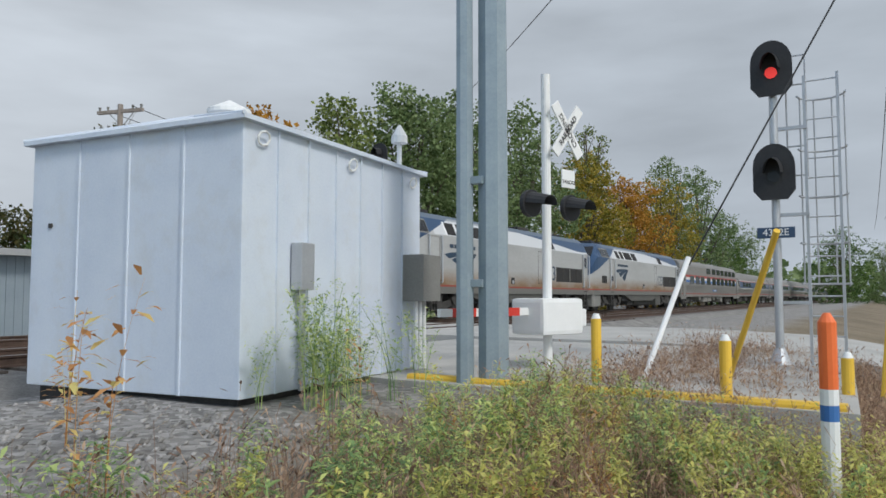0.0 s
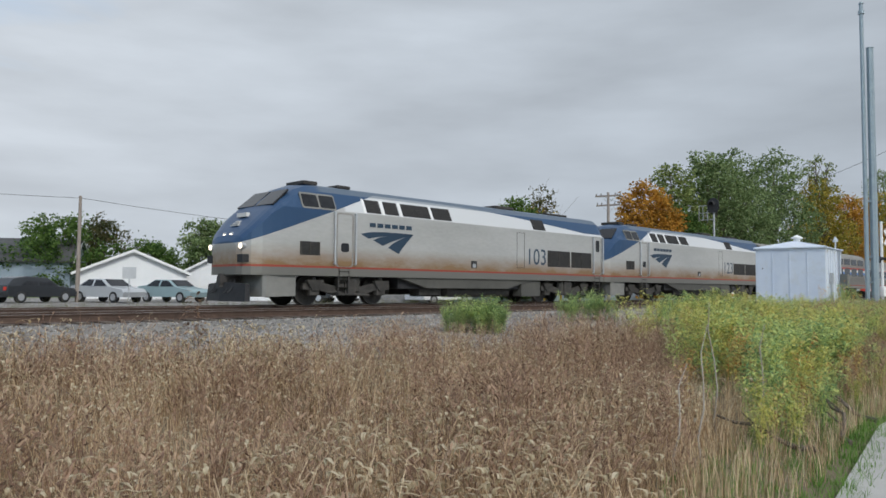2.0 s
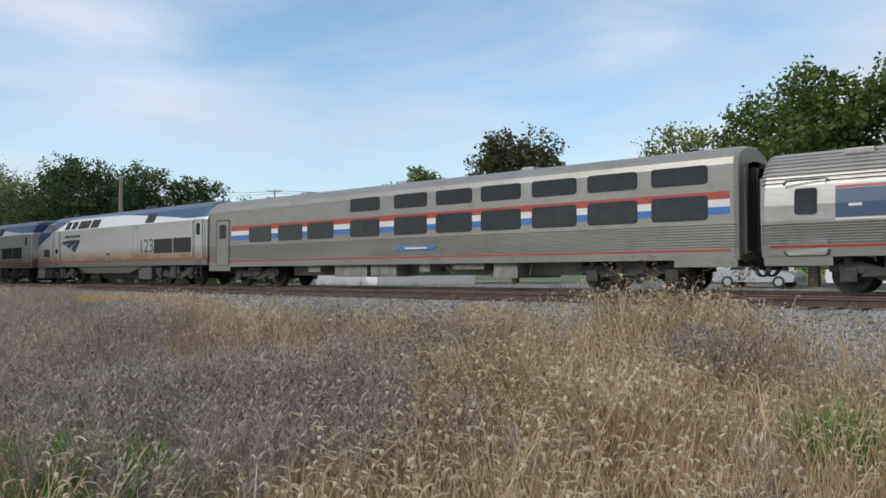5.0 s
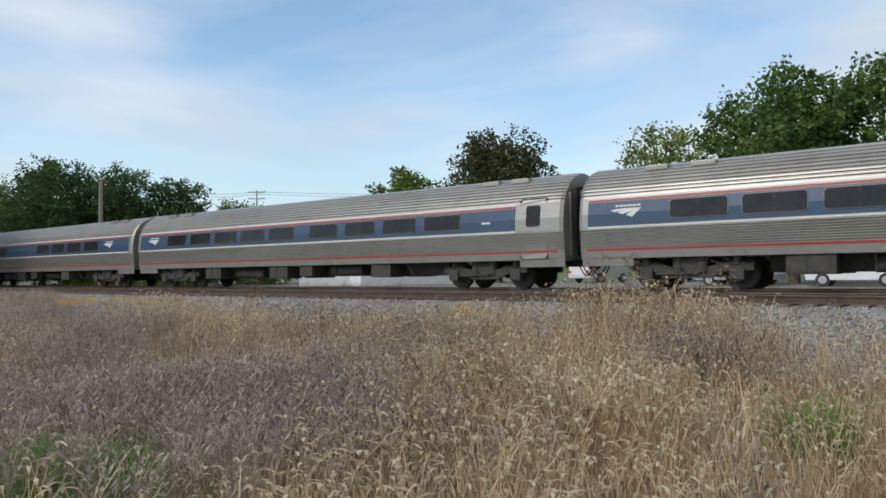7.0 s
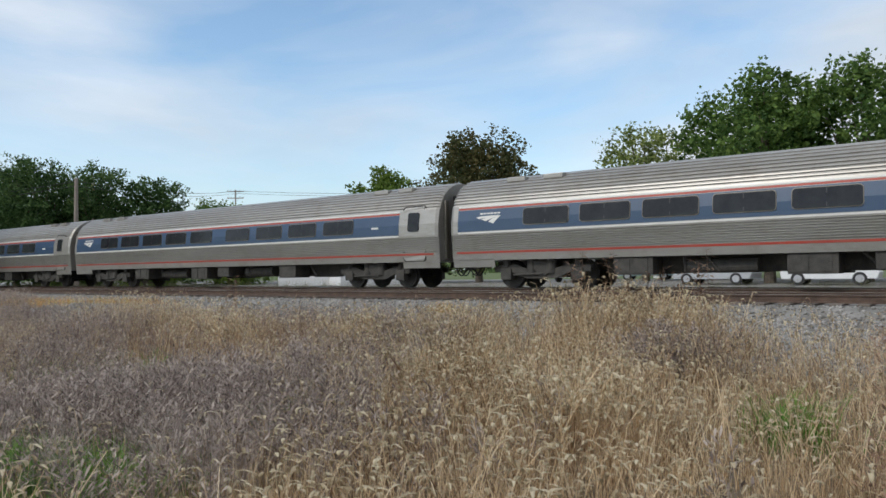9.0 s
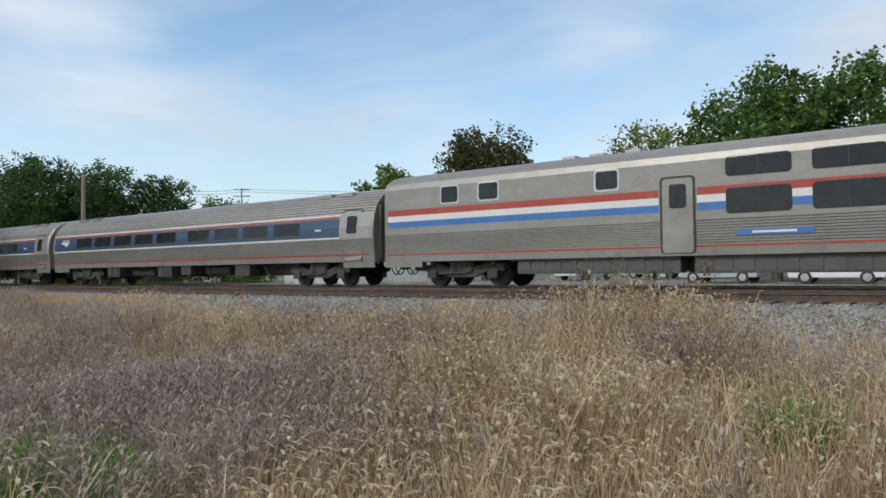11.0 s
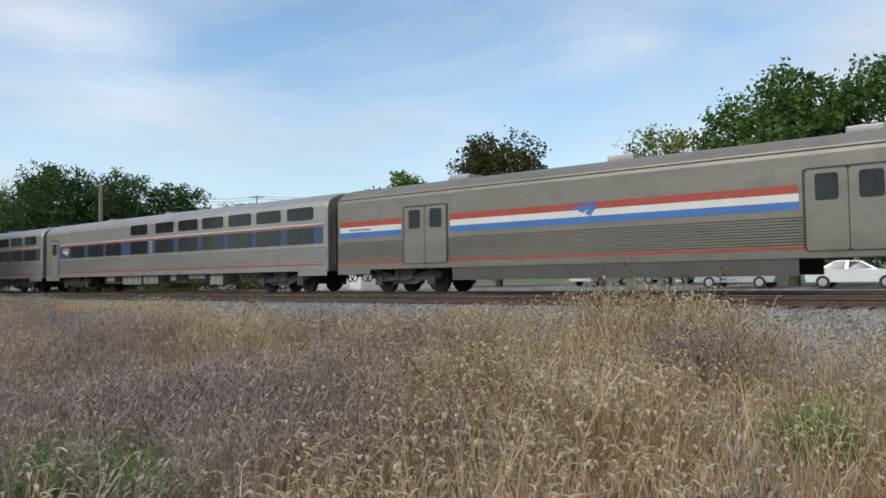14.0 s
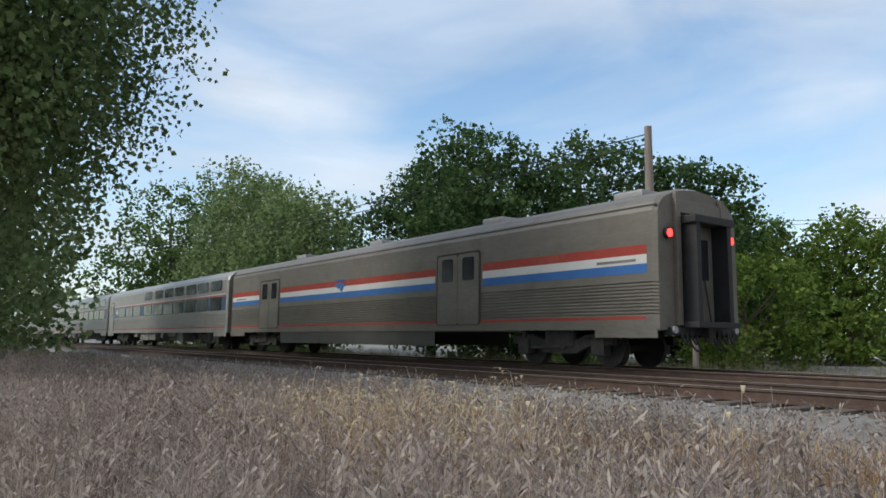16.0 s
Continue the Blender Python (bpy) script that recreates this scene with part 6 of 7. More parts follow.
def tree(x, y, h, w, leaf, label, n=5200, size=0.34, low=0.22, blobs=26, droop=0.0, trunk=0.028, bare=False, depth=None):
    w *= 1.22
    h *= 1.04
    depth = depth or w
    zb = ground_z(x, y) - 0.1
    t = thing("tree", label, "tree", "trees along the line", m=pose(x, y, zb))
    bm = B()
    r0 = h * trunk
    lean = Vector((rng.uniform(-0.04, 0.04) * h, rng.uniform(-0.04, 0.04) * h, 0))
    ps = [lean * (k / 6) ** 2 + Vector((0, 0, h * 0.78 * k / 6)) for k in range(7)]
    for k in range(6):
        cyl(bm, ps[k], ps[k + 1], r0 * (1 - k / 6.6), r0 * (1 - (k + 1) / 6.6), n=9, caps=False)
    C, R = [], []
    for k in range(blobs):
        q = low + (1 - low) * (k + 0.5) / blobs
        env = math.sin(math.pi * min(0.97, max(0.05, (q - low * 0.75) / (1.04 - low * 0.75))) ** 0.8) ** 0.6
        a = k * 2.4 + rng.uniform(-0.5, 0.5)
        rad = 0.36 * env * rng.uniform(0.45, 1.12)
        C.append((w * rad * math.cos(a), depth * rad * math.sin(a), h * (q - 0.05)))
        R.append(min(w, h) * rng.uniform(0.12, 0.2) * (0.55 + 0.5 * env))
    for c, r in zip(C, R):
        s = ps[min(6, max(1, int(6 * (c[2] / h) * 0.75)))]
        m_ = Vector(c) * 0.55 + s * 0.45 + Vector((0, 0, -0.03 * h))
        cyl(bm, s, m_, r0 * 0.32, r0 * 0.2, n=6, caps=False)
        cyl(bm, m_, c, r0 * 0.2, r0 * 0.06, n=5, caps=False)
        if bare:
            for _ in range(7):
                e = Vector(c) + Vector(rng.normal(size=3)) * r * 0.9
                cyl(bm, m_.lerp(Vector(c), rng.uniform(0.2, 1)), e, r0 * 0.07, r0 * 0.02, n=4, caps=False)
    part("trunk", bm, M["bark"], t)
    n = int(n * 2.7)
    size *= 0.74
    C, R = np.array(C), np.array(R) * 1.18
    m = n // 13
    pick = rng.choice(len(C), m, p=R ** 2 / (R ** 2).sum())
    d = rng.normal(size=(m, 3))
    d /= np.linalg.norm(d, axis=1, keepdims=True)
    rr = R[pick] * rng.uniform(0.15, 1.0, m) ** 0.4 * (1 + 0.25 * np.sin(d[:, 0] * 5 + pick) * np.cos(d[:, 2] * 6 + pick))
    sprays = C[pick] + d * rr[:, None] * np.array([1, 1, 0.85])
    p = sprays[rng.integers(0, m, n)] + rng.normal(size=(n, 3)) * size * np.array([1.0, 1.0, 0.75 + droop * 0.8])
    if droop:
        p[:, 2] -= rng.uniform(0, 1, n) ** 2 * droop * h * 0.16
    p[:, 2] = np.maximum(p[:, 2], 0.12 * h * low)
    v, f = leaves_np(p, size, droop)
    mesh_np("crown", v, f, M[leaf], t)
    return t


DARK = "broad dark green tree behind the tracks"
GREEN = "leafy green tree behind the tracks"
BROWN = "round tree turning brown behind the tracks"
PALE = "airy pale green tree behind the tracks"
WILLOW_TONE = "grey-green tree with willow-toned foliage"
GOLD = "tree turning golden yellow behind the tracks"
ORANGE = "tree turning orange behind the tracks"
tree(-33.4, 49.8, 11.6, 10.0, "leaf_brown", BROWN, 11500, low=0.22)
tree(-40.6, 46.9, 9.2, 6.8, "leaf_bright", "bright green round tree behind the tracks", 6000, low=0.2)
tree(-20.3, 52.3, 11.3, 8.5, "leaf_pale", PALE, 3800, low=0.3)
tree(-10.2, 45.5, 12.2, 8.4, "leaf_green", GREEN, 8500, low=0.2, size=0.36)
tree(-5.6, 48.5, 12.2, 9.0, "leaf_green", GREEN, 8500, low=0.2, size=0.36)
tree(-14.5, 56, 10.0, 7.6, "leaf_dark", DARK, 4500, low=0.2)
tree(5.0, 58.0, 7.0, 7.6, "leaf_green", GREEN, 3500)
tree(-66.0, 30.2, 11.0, 9.0, "leaf_dark", DARK, 9500, low=0.12, size=0.3)
tree(-62.8, 33.6, 10.6, 7.6, "leaf_dark", DARK, 7500, low=0.12, size=0.3)
tree(-59.5, 36.9, 9.2, 8.0, "leaf_dark", DARK, 7500, low=0.12, size=0.3)
tree(-71.5, 30.6, 10.6, 8.6, "leaf_dark", DARK, 7000, low=0.12, size=0.3)
tree(-60.0, 29.8, 4.2, 4.5, "leaf_green", "low green shrubby tree by the track", 3000, low=0.05, size=0.22)
tree(-54.5, 33.0, 4.5, 5.5, "leaf_bright", "low bright green shrubby tree by the track", 3500, low=0.05, size=0.22)
tree(-97.0, 31.0, 14.0, 12.0, "leaf_willow", WILLOW_TONE, 9000, low=0.08, droop=0.6, size=0.4)
tree(-61.5, 45.0, 7.8, 8.5, "leaf_green", GREEN, 6500, low=0.1, size=0.3)
tree(-55.0, 42.5, 7.0, 7.0, "leaf_bright", "bright green round tree behind the tracks", 5500, low=0.08, size=0.28)
tree(-86.0, 30.0, 11.4, 10.0, "leaf_willow", WILLOW_TONE, 8000, low=0.08, droop=0.6, size=0.38)
tree(-104.0, 33.0, 16.9, 12.0, "leaf_willow", WILLOW_TONE, 6000, low=0.08, droop=0.5, size=0.42)
tree(-120.0, 31.0, 16.9, 14.0, "leaf_green", GREEN, 5000, low=0.08, size=0.5)
tree(-80.0, 42.0, 11.2, 10.0, "leaf_pale", PALE, 5000, low=0.1, size=0.4)
tree(-59.5, 7.6, 17.5, 10.0, "leaf_willow", "large overhanging willow beside the track", 30000, low=0.42, droop=1.0, size=0.23, blobs=44)
tree(-70.0, 7.0, 15.0, 12.0, "leaf_willow", WILLOW_TONE, 8000, low=0.08, droop=0.8, size=0.36)
tree(-86.0, 9.0, 18.2, 12.0, "leaf_willow", WILLOW_TONE, 6000, low=0.08, droop=0.6, size=0.42)
tree(-110.0, 8.0, 16.9, 14.0, "leaf_green", GREEN, 5000, low=0.08, size=0.5)
tree(24.5, 76.1, 7.5, 9.5, "leaf_green", GREEN, 4000)
tree(30.5, 81.0, 8.1, 6.0, "leaf_brown", BROWN, 2500)
tree(32.5, 73.1, 5.3, 5.6, "leaf_green", GREEN, 3000)
tree(35.5, 67.5, 7.4, 5.2, "leaf_willow", "tall grey-green tree by the houses", 3500)
tree(57, 69.6, 6.6, 3.6, "leaf_green", GREEN, 2200)
tree(50.6, 55.5, 8.8, 8.0, "leaf_green", GREEN, 6000)
tree(55.0, 52.6, 6.8, 6.2, "leaf_brown", BROWN, 2600, bare=True)
tree(37.4, 29.8, 6.6, 4.4, "leaf_green", "dense green roadside tree beyond the crossing", 8500, low=0.16, size=0.24)
tree(60.0, 46.0, 9.0, 6.5, "leaf_yellow", GOLD, 4000)
tree(70.0, 47.0, 7.4, 6.5, "leaf_green", GREEN, 3500)
tree(56.5, 42.5, 10.4, 6.0, "leaf_brown", "nearly bare grey-brown tree beyond the tracks", 500, bare=True)
tree(56.8, 31.2, 10.0, 5.6, "leaf_orange", ORANGE, 6500, low=0.1)
tree(64.5, 32.5, 12.6, 6.0, "leaf_pale", PALE, 3500, low=0.15)
# next three are broad dark trees; grey-green leaf colour paints in distant haze
tree(69.0, 31.0, 14.0, 8.0, "leaf_willow", WILLOW_TONE, 7000, low=0.06)
tree(76.5, 31.5, 15.2, 8.5, "leaf_willow", WILLOW_TONE, 6500, low=0.06)
tree(85.0, 31.0, 16.6, 9.0, "leaf_willow", WILLOW_TONE, 6500, low=0.06)
tree(62.0, 30.8, 8.2, 5.5, "leaf_green", GREEN, 4500, low=0.06)
tree(55.0, 41.0, 7.2, 5.5, "leaf_green", GREEN, 3500, low=0.06)
tree(103.0, 32.0, 19.0, 5.5, "leaf_pale", PALE, 1800, low=0.25, bare=True)
tree(95.0, 29.2, 14.0, 7.5, "leaf_yellow", GOLD, 5500, low=0.06)
tree(132.0, 31.0, 20.0, 9.0, "leaf_willow", WILLOW_TONE, 5000, low=0.06)
tree(106.0, 28.8, 13.5, 8.0, "leaf_orange", ORANGE, 5000, low=0.06)
tree(118.0, 28.6, 15.0, 8.5, "leaf_yellow", GOLD, 5000, low=0.06)
tree(147.1, 30.5, 20.5, 10.0, "leaf_willow", WILLOW_TONE, 5500, low=0.06)
tree(158.0, 29.5, 14.4, 9.0, "leaf_green", GREEN, 4500, low=0.06)
tree(172.0, 29.0, 13.2, 11.0, "leaf_willow", WILLOW_TONE, 4000, low=0.06)
tree(172.0, 13.0, 12.0, 10.0, "leaf_green", GREEN, 3500, low=0.06)
tree(185.0, 5.0, 11.4, 12.0, "leaf_willow", WILLOW_TONE, 3500, low=0.06)


def far_woods():
    """A low line of woods all round the horizon."""
    n = 26000
    a = rng.uniform(0, 2 * math.pi, n)
    r = rng.uniform(210, 300, n)
    hgt = 7.0 + 3.0 * np.sin(a * 9.0) + 2.0 * np.sin(a * 23.0 + 1.0)
    z = 0.6 + hgt * rng.uniform(0, 1, n) ** 0.8
    p = np.stack([r * np.cos(a), r * np.sin(a) + 10, z], 1)
    v, f = leaves_np(p, 2.4, 0, 0.8)
    tagged(mesh_np("far_woods", v, f, M["leaf_willow"]), "distant line of mixed woods on the horizon", "woods", kind="stuff")


far_woods()


# ---------- grass, weeds, shrubs ----------
def ribbon(path, widths, turn):
    """A bent blade: a strip of quads along a path."""
    side = np.array([math.cos(turn), math.sin(turn), 0.0])
    path, widths = np.array(path), np.array(widths)
    v = np.concatenate([np.stack([p - side * w, p + side * w]) for p, w in zip(path, widths)])
    f = [(2 * i, 2 * i + 1, 2 * i + 3, 2 * i + 2) for i in range(len(path) - 1)]
    return v, np.array(f)


def merge(bits):
    V, F, K, o = [], [], [], 0
    for v, f, *k in bits:
        V.append(v)
        F.append(f + o)
        K.append(np.full(len(f), k[0] if k else 0))
        o += len(v)
    return np.concatenate(V), np.concatenate(F), np.concatenate(K)


def stem(h, bend, az, w0, w1, n=4, x=0.0, y=0.0):
    out = []
    for i in range(n + 1):
        q = i / n
        out.append((x + bend * h * q ** 2 * math.cos(az), y + bend * h * q ** 2 * math.sin(az), h * q * (1 - 0.25 * bend * q)))
    return out, [w0 + (w1 - w0) * i / n for i in range(n + 1)]


def foxtail(seed):
    """A small tuft: bent stalks with nodding bristly heads, and blades."""
    r = random.Random(seed)
    bits = []
    for k in range(4):
        az = r.uniform(0, 6.28)
        h = r.uniform(0.5, 1.0)
        x, y = r.uniform(-0.09, 0.09), r.uniform(-0.09, 0.09)
        p, w = stem(h, r.uniform(0.15, 0.6), az, 0.0045, 0.003, 3, x, y)
        bits.append(ribbon(p, w, r.uniform(0, 3.14)))
        if k < 3:
            e = np.array(p[-1])
            L = r.uniform(0.08, 0.15)
            hd = [e + np.array([math.cos(az) * L * math.sin(1.9 * q), math.sin(az) * L * math.sin(1.9 * q), L * (0.9 * q - 1.1 * q * q)]) for q in (0, 0.3, 0.6, 0.85, 1.0)]
            for t_ in (az + 1.57, az + 0.5):
                bits.append((*ribbon(hd, [0.006, 0.015, 0.018, 0.014, 0.004], t_), 1))
    for k in range(5):
        az = r.uniform(0, 6.28)
        p, w = stem(r.uniform(0.25, 0.65), r.uniform(0.3, 0.9), az, 0.007, 0.001, 3, r.uniform(-0.1, 0.1), r.uniform(-0.1, 0.1))
        bits.append(ribbon(p, w, az + 1.57))
    return merge(bits)


def blades(seed, n=7, h=(0.3, 0.9), bend=(0.05, 0.5), w=0.006, spread=0.12):
    r = random.Random(seed)
    bits = []
    for k in range(n):
        az = r.uniform(0, 6.28)
        p, ws = stem(r.uniform(*h), r.uniform(*bend), az, w, w * 0.2, 3, r.uniform(-spread, spread), r.uniform(-spread, spread))
        bits.append(ribbon(p, ws, az + 1.57))
    return merge(bits)


def twiggy(seed, h=0.9, n=6):
    """A dead forb: upright stalks with side twigs and specks of seed heads."""
    r = random.Random(seed)
    bits = []
    for k in range(n):
        az = r.uniform(0, 6.28)
        hh = h * r.uniform(0.6, 1.15)
        x, y = r.uniform(-0.12, 0.12), r.uniform(-0.12, 0.12)
        p, w = stem(hh, r.uniform(0.0, 0.25), az, 0.005, 0.002, 3, x, y)
        bits.append(ribbon(p, w, r.uniform(0, 3.14)))
        for j in range(6):
            q = r.uniform(0.35, 1.0)
            b = np.array(p[0]) + (np.array(p[-1]) - np.array(p[0])) * q
            a2 = r.uniform(0, 6.28)
            L = r.uniform(0.06, 0.2)
            e = b + np.array([math.cos(a2) * L, math.sin(a2) * L, L * r.uniform(0.4, 1.1)])
            bits.append(ribbon([b, e], [0.003, 0.0015], a2 + 1.57))
            bits.append(ribbon([e - (e - b) * 0.25, e, e + (e - b) * 0.2], [0.004, 0.014, 0.004], a2 + r.uniform(0.5, 2.5)))
    return merge(bits)


def leafy_stem(seed, h=1.2, stems=5, leaf=0.075, dens=26, spread=0.3):
    """A leafy weed: stalks set with pointed leaves."""
    r = random.Random(seed)
    bits = []
    for k in range(stems):
        az = r.uniform(0, 6.28)
        hh = h * r.uniform(0.6, 1.1)
        x, y = r.uniform(-0.1, 0.1), r.uniform(-0.1, 0.1)
        p, w = stem(hh, spread * r.uniform(0.4, 1.6), az, 0.006, 0.002, 4, x, y)
        bits.append(ribbon(p, w, r.uniform(0, 3.14)))
        P = np.array(p)
        for j in range(dens):
            q = r.uniform(0.18, 1.0) ** 0.8 * (len(P) - 1.001)
            b = P[int(q)] + (P[int(q) + 1] - P[int(q)]) * (q % 1)
            a2 = r.uniform(0, 6.28)
            L = leaf * r.uniform(0.6, 1.5)
            d = np.array([math.cos(a2), math.sin(a2), r.uniform(-0.3, 0.8)])
            o_ = d * r.uniform(0.0, 0.16) * (1.2 - q / len(P))
            bits.append(ribbon([b + o_, b + o_ + d * L * 0.5, b + o_ + d * L + np.array([0, 0, -0.25 * L])], [L * 0.06, L * 0.2, L * 0.02], a2 + 1.57 + r.uniform(-0.5, 0.5)))
    return merge(bits)


def scatter(name, protos, xs, ys, scales, mat, label, category, second=None):
    """Copies of the protos at many spots, in one mesh."""
    V, F, K, o = [], [], [], 0
    xs, ys, scales = np.asarray(xs), np.asarray(ys), np.asarray(scales)
    which = rng.integers(0, len(protos), len(xs))
    zs = np.array([ground_z(float(a), float(b)) for a, b in zip(xs, ys)])
    for k, (v, f, mk) in enumerate(protos):
        i = np.where(which == k)[0]
        if not len(i):
            continue
        a = rng.uniform(0, 6.283, len(i))
        c, s = np.cos(a), np.sin(a)
        sc = scales[i][:, None] * np.ones((1, len(v)))
        X = (v[None, :, 0] * c[:, None] - v[None, :, 1] * s[:, None]) * sc + xs[i][:, None]
        Y = (v[None, :, 0] * s[:, None] + v[None, :, 1] * c[:, None]) * sc + ys[i][:, None]
        Z = v[None, :, 2] * sc + zs[i][:, None] - 0.02
        V.append(np.stack([X, Y, Z], 2).reshape(-1, 3))
        F.append((f[None] + (np.arange(len(i)) * len(v))[:, None, None] + o).reshape(-1, 4))
        K.append(np.tile(mk, len(i)))
        o += len(i) * len(v)
    ob = mesh_np(name, np.concatenate(V), np.concatenate(F), M[mat])
    if second:
        ob.data.materials.append(M[second])
        ob.data.polygons.foreach_set("material_index", np.concatenate(K).astype(np.int32))
    tagged(ob, label, category, kind="stuff")
    return ob


def clump_noise(x, y, s, k):
    return np.array([noise.noise((float(a) * s, float(b) * s, k)) for a, b in zip(x, y)])


def spots(n, x0, x1, y0, y1, near=True):
    """Random spots, denser close to the verge's edge where one stands."""
    q = rng.uniform(0, 1, n)
    y = y0 + (y1 - y0) * (q ** 1.35 if near else q)
    x = rng.uniform(x0, x1, n)
    return x, y


def lane_y(x):
    """The lane's edge towards the verge."""
    return np.interp(x, [3.2, 6, 9.7, 16, 24, 32, 40, 75], [1.2, 1.8, 2.4, 2.5, 2.65, 2.8, 2.6, 2.2])


def grow():
    fox = [foxtail(k) for k in range(10)]
    # tan foxtail field
    x, y = spots(22500, -30, 15, 1.4, 13.6)
    az = np.degrees(np.arctan2(x, y))
    cn = clump_noise(x, y, 0.45, 1.0)
    keep = (rng.uniform(0, 1, len(x)) < np.clip(0.95 - (y - 7.8) / 2.8 + 1.5 * cn + 1.5 * np.exp(-((x + 4.6) ** 2 / 5 + (y - 10.6) ** 2 / 2.5)), 0.015, 1)) & (rng.uniform(0, 1, len(x)) < np.where(az < -50 + 8 * cn, 0.28, 1)) & (az < 60 + 14 * cn)
    x, y, cn, az = x[keep], y[keep], cn[keep], az[keep]
    mound = np.exp(-((x + 4.6) ** 2 / 6 + (y - 10.6) ** 2 / 2.5))
    scatter("foxtail_grass", fox, x, y, (0.62 + 0.22 * cn) * np.where(y > 8.5, 0.72, 1) + 0.68 * mound + rng.uniform(-0.12, 0.12, len(x)), "fox_grass", "dry tan foxtail grass with nodding seed heads", "dry grass", "fox_head")
    # taller clumps standing out of the field
    cx, cy, cw = np.array([[-9.8, 7.4, 0.9], [-7.5, 8.1, 0.7], [-6.3, 8.6, 0.5], [-4.3, 10.3, 1.0], [-3.4, 10.0, 0.8], [-12.4, 8.2, 1.1], [-16.5, 9.5, 1.4], [1.8, 9.2, 0.9], [5.0, 8.4, 0.9], [-2.6, 5.4, 0.6], [-4.6, 6.2, 0.6]]).T
    k = rng.integers(0, len(cx), 1500)
    x = cx[k] + rng.normal(size=1500) * cw[k] * 0.6
    y = cy[k] + rng.normal(size=1500) * cw[k] * 0.4
    scatter("foxtail_clumps", fox, x, y, rng.uniform(0.62, 0.98, 1500), "fox_grass", "tall pale clumps of dry foxtail grass", "dry grass", "fox_head")
    x = np.concatenate([rng.normal(-11.5, 1.6, 260), rng.normal(-8.8, 0.6, 90), rng.normal(3.2, 1.2, 160)])
    y = np.concatenate([rng.normal(8.2, 0.7, 260), rng.normal(7.8, 0.4, 90), rng.normal(9.6, 0.4, 160)])
    scatter("rusty_clumps", [blades(k + 400, 11, (0.35, 0.8), (0.1, 0.6)) for k in range(5)], x, y, rng.uniform(0.6, 1.0, len(x)), "red_grass", "rusty brown clumps of dry grass", "dry grass")
    # dry blades under it
    tuft = [blades(k + 50, 9) for k in range(8)]
    x, y = spots(14000, -34, 15, 1.2, 13.0)
    cn = clump_noise(x, y, 0.5, 4.0)
    az = np.degrees(np.arctan2(x, y))
    keep = (rng.uniform(0, 1, len(x)) < np.clip(0.8 - (y - 7.6) / 2.8 + 1.3 * cn, 0.0, 1)) & (az < 68)
    scatter("dry_blades", tuft, x[keep], y[keep], 0.5 + 0.2 * cn[keep], "fox_grass", "dry straw-coloured grass blades", "dry grass")
    # red-brown stalks towards the bushes
    tall = [twiggy(k + 90, 1.15, 5) for k in range(6)]
    x, y = spots(2400, -4, 17, 2.6, 11.5)
    az = np.degrees(np.arctan2(x, y))
    cn = clump_noise(x, y, 0.5, 9.0)
    keep = (az > -6) & (az < 64) & (rng.uniform(0, 1, len(x)) < np.clip(1.0 - (y - 8.6) / 4 + cn, 0, 1))
    scatter("red_stalks", tall, x[keep], y[keep], (0.66 + 0.25 * cn[keep]) * np.where(y[keep] > 9, 0.75, 1), "red_grass", "upright red-brown dead weed stalks", "dry weeds")
    # grey-brown dead forbs to the west
    x, y = spots(5600, -42, -4, 1.6, 12.5)
    az = np.degrees(np.arctan2(x, y))
    cn = clump_noise(x, y, 0.4, 12.0)
    keep = (az < -42 + 26 * cn) & (rng.uniform(0, 1, len(x)) < np.clip(1.0 - (y - 8.5) / 3.5 + 1.2 * cn, 0, 1))
    grey = [twiggy(k + 130, 1.0, 8) for k in range(6)]
    x = np.concatenate([x[keep], rng.normal(-6.4, 1.5, 520), rng.normal(-3.0, 0.4, 60)])
    y = np.concatenate([y[keep], rng.normal(4.1, 0.8, 520), rng.normal(8.4, 0.3, 60)])
    cn = np.concatenate([cn[keep], rng.uniform(-0.2, 0.4, 580)])
    keep = (y > 1.7) & (np.degrees(np.arctan2(x, y)) > -75)
    scatter("grey_forbs", grey, x[keep], y[keep], (0.62 + 0.25 * cn[keep]) * np.where(y[keep] > 9, 0.75, 1), "grey_weed", "grey-brown dead twiggy forbs", "dry weeds")
    # stray rusty and dark tall seed plumes by the ballast
    x = np.array([-4.3, -3.9, -4.7, -3.4, -5.2, -12.5, 1.5, 4.6])
    y = np.array([11.2, 11.6, 11.0, 11.4, 10.6, 9.5, 10.8, 9.0])
    scatter("seed_plumes", [leafy_stem(k + 170, 1.1, 3, 0.06, 60, 0.1) for k in range(3)], x, y, np.full(8, 1.3), "grey_brown", "tall dark rusty dock plumes", "dry weeds")
    # sparse tufts in the gravel
    x, y = spots(420, -60, 30, 11.5, 15.0, False)
    scatter("gravel_tufts", fox, x, y, rng.uniform(0.3, 0.6, len(x)), "fox_grass", "small dry tufts in the gravel", "dry grass", "fox_head")
    x = np.concatenate([rng.normal(-11.2, 0.22, 26), rng.normal(-26, 1.6, 90), rng.normal(-30, 1.4, 60)])
    y = np.concatenate([rng.normal(15.0, 0.12, 26), rng.normal(15.0, 0.2, 90), rng.normal(14.6, 0.2, 60)])
    scatter("rust_tufts", [blades(k + 210, 10, (0.2, 0.5), (0.2, 0.9)) for k in range(4)], x, y, np.full(len(x), 0.75), "rust_weed", "rust-brown dead tufts at the foot of the ballast", "dry grass")
    # lawn edge of the lane
    x = rng.uniform(3, 60, 9000)
    y = lane_y(x) - 0.15 + rng.uniform(0, 1, 9000) ** 1.4 * 1.4
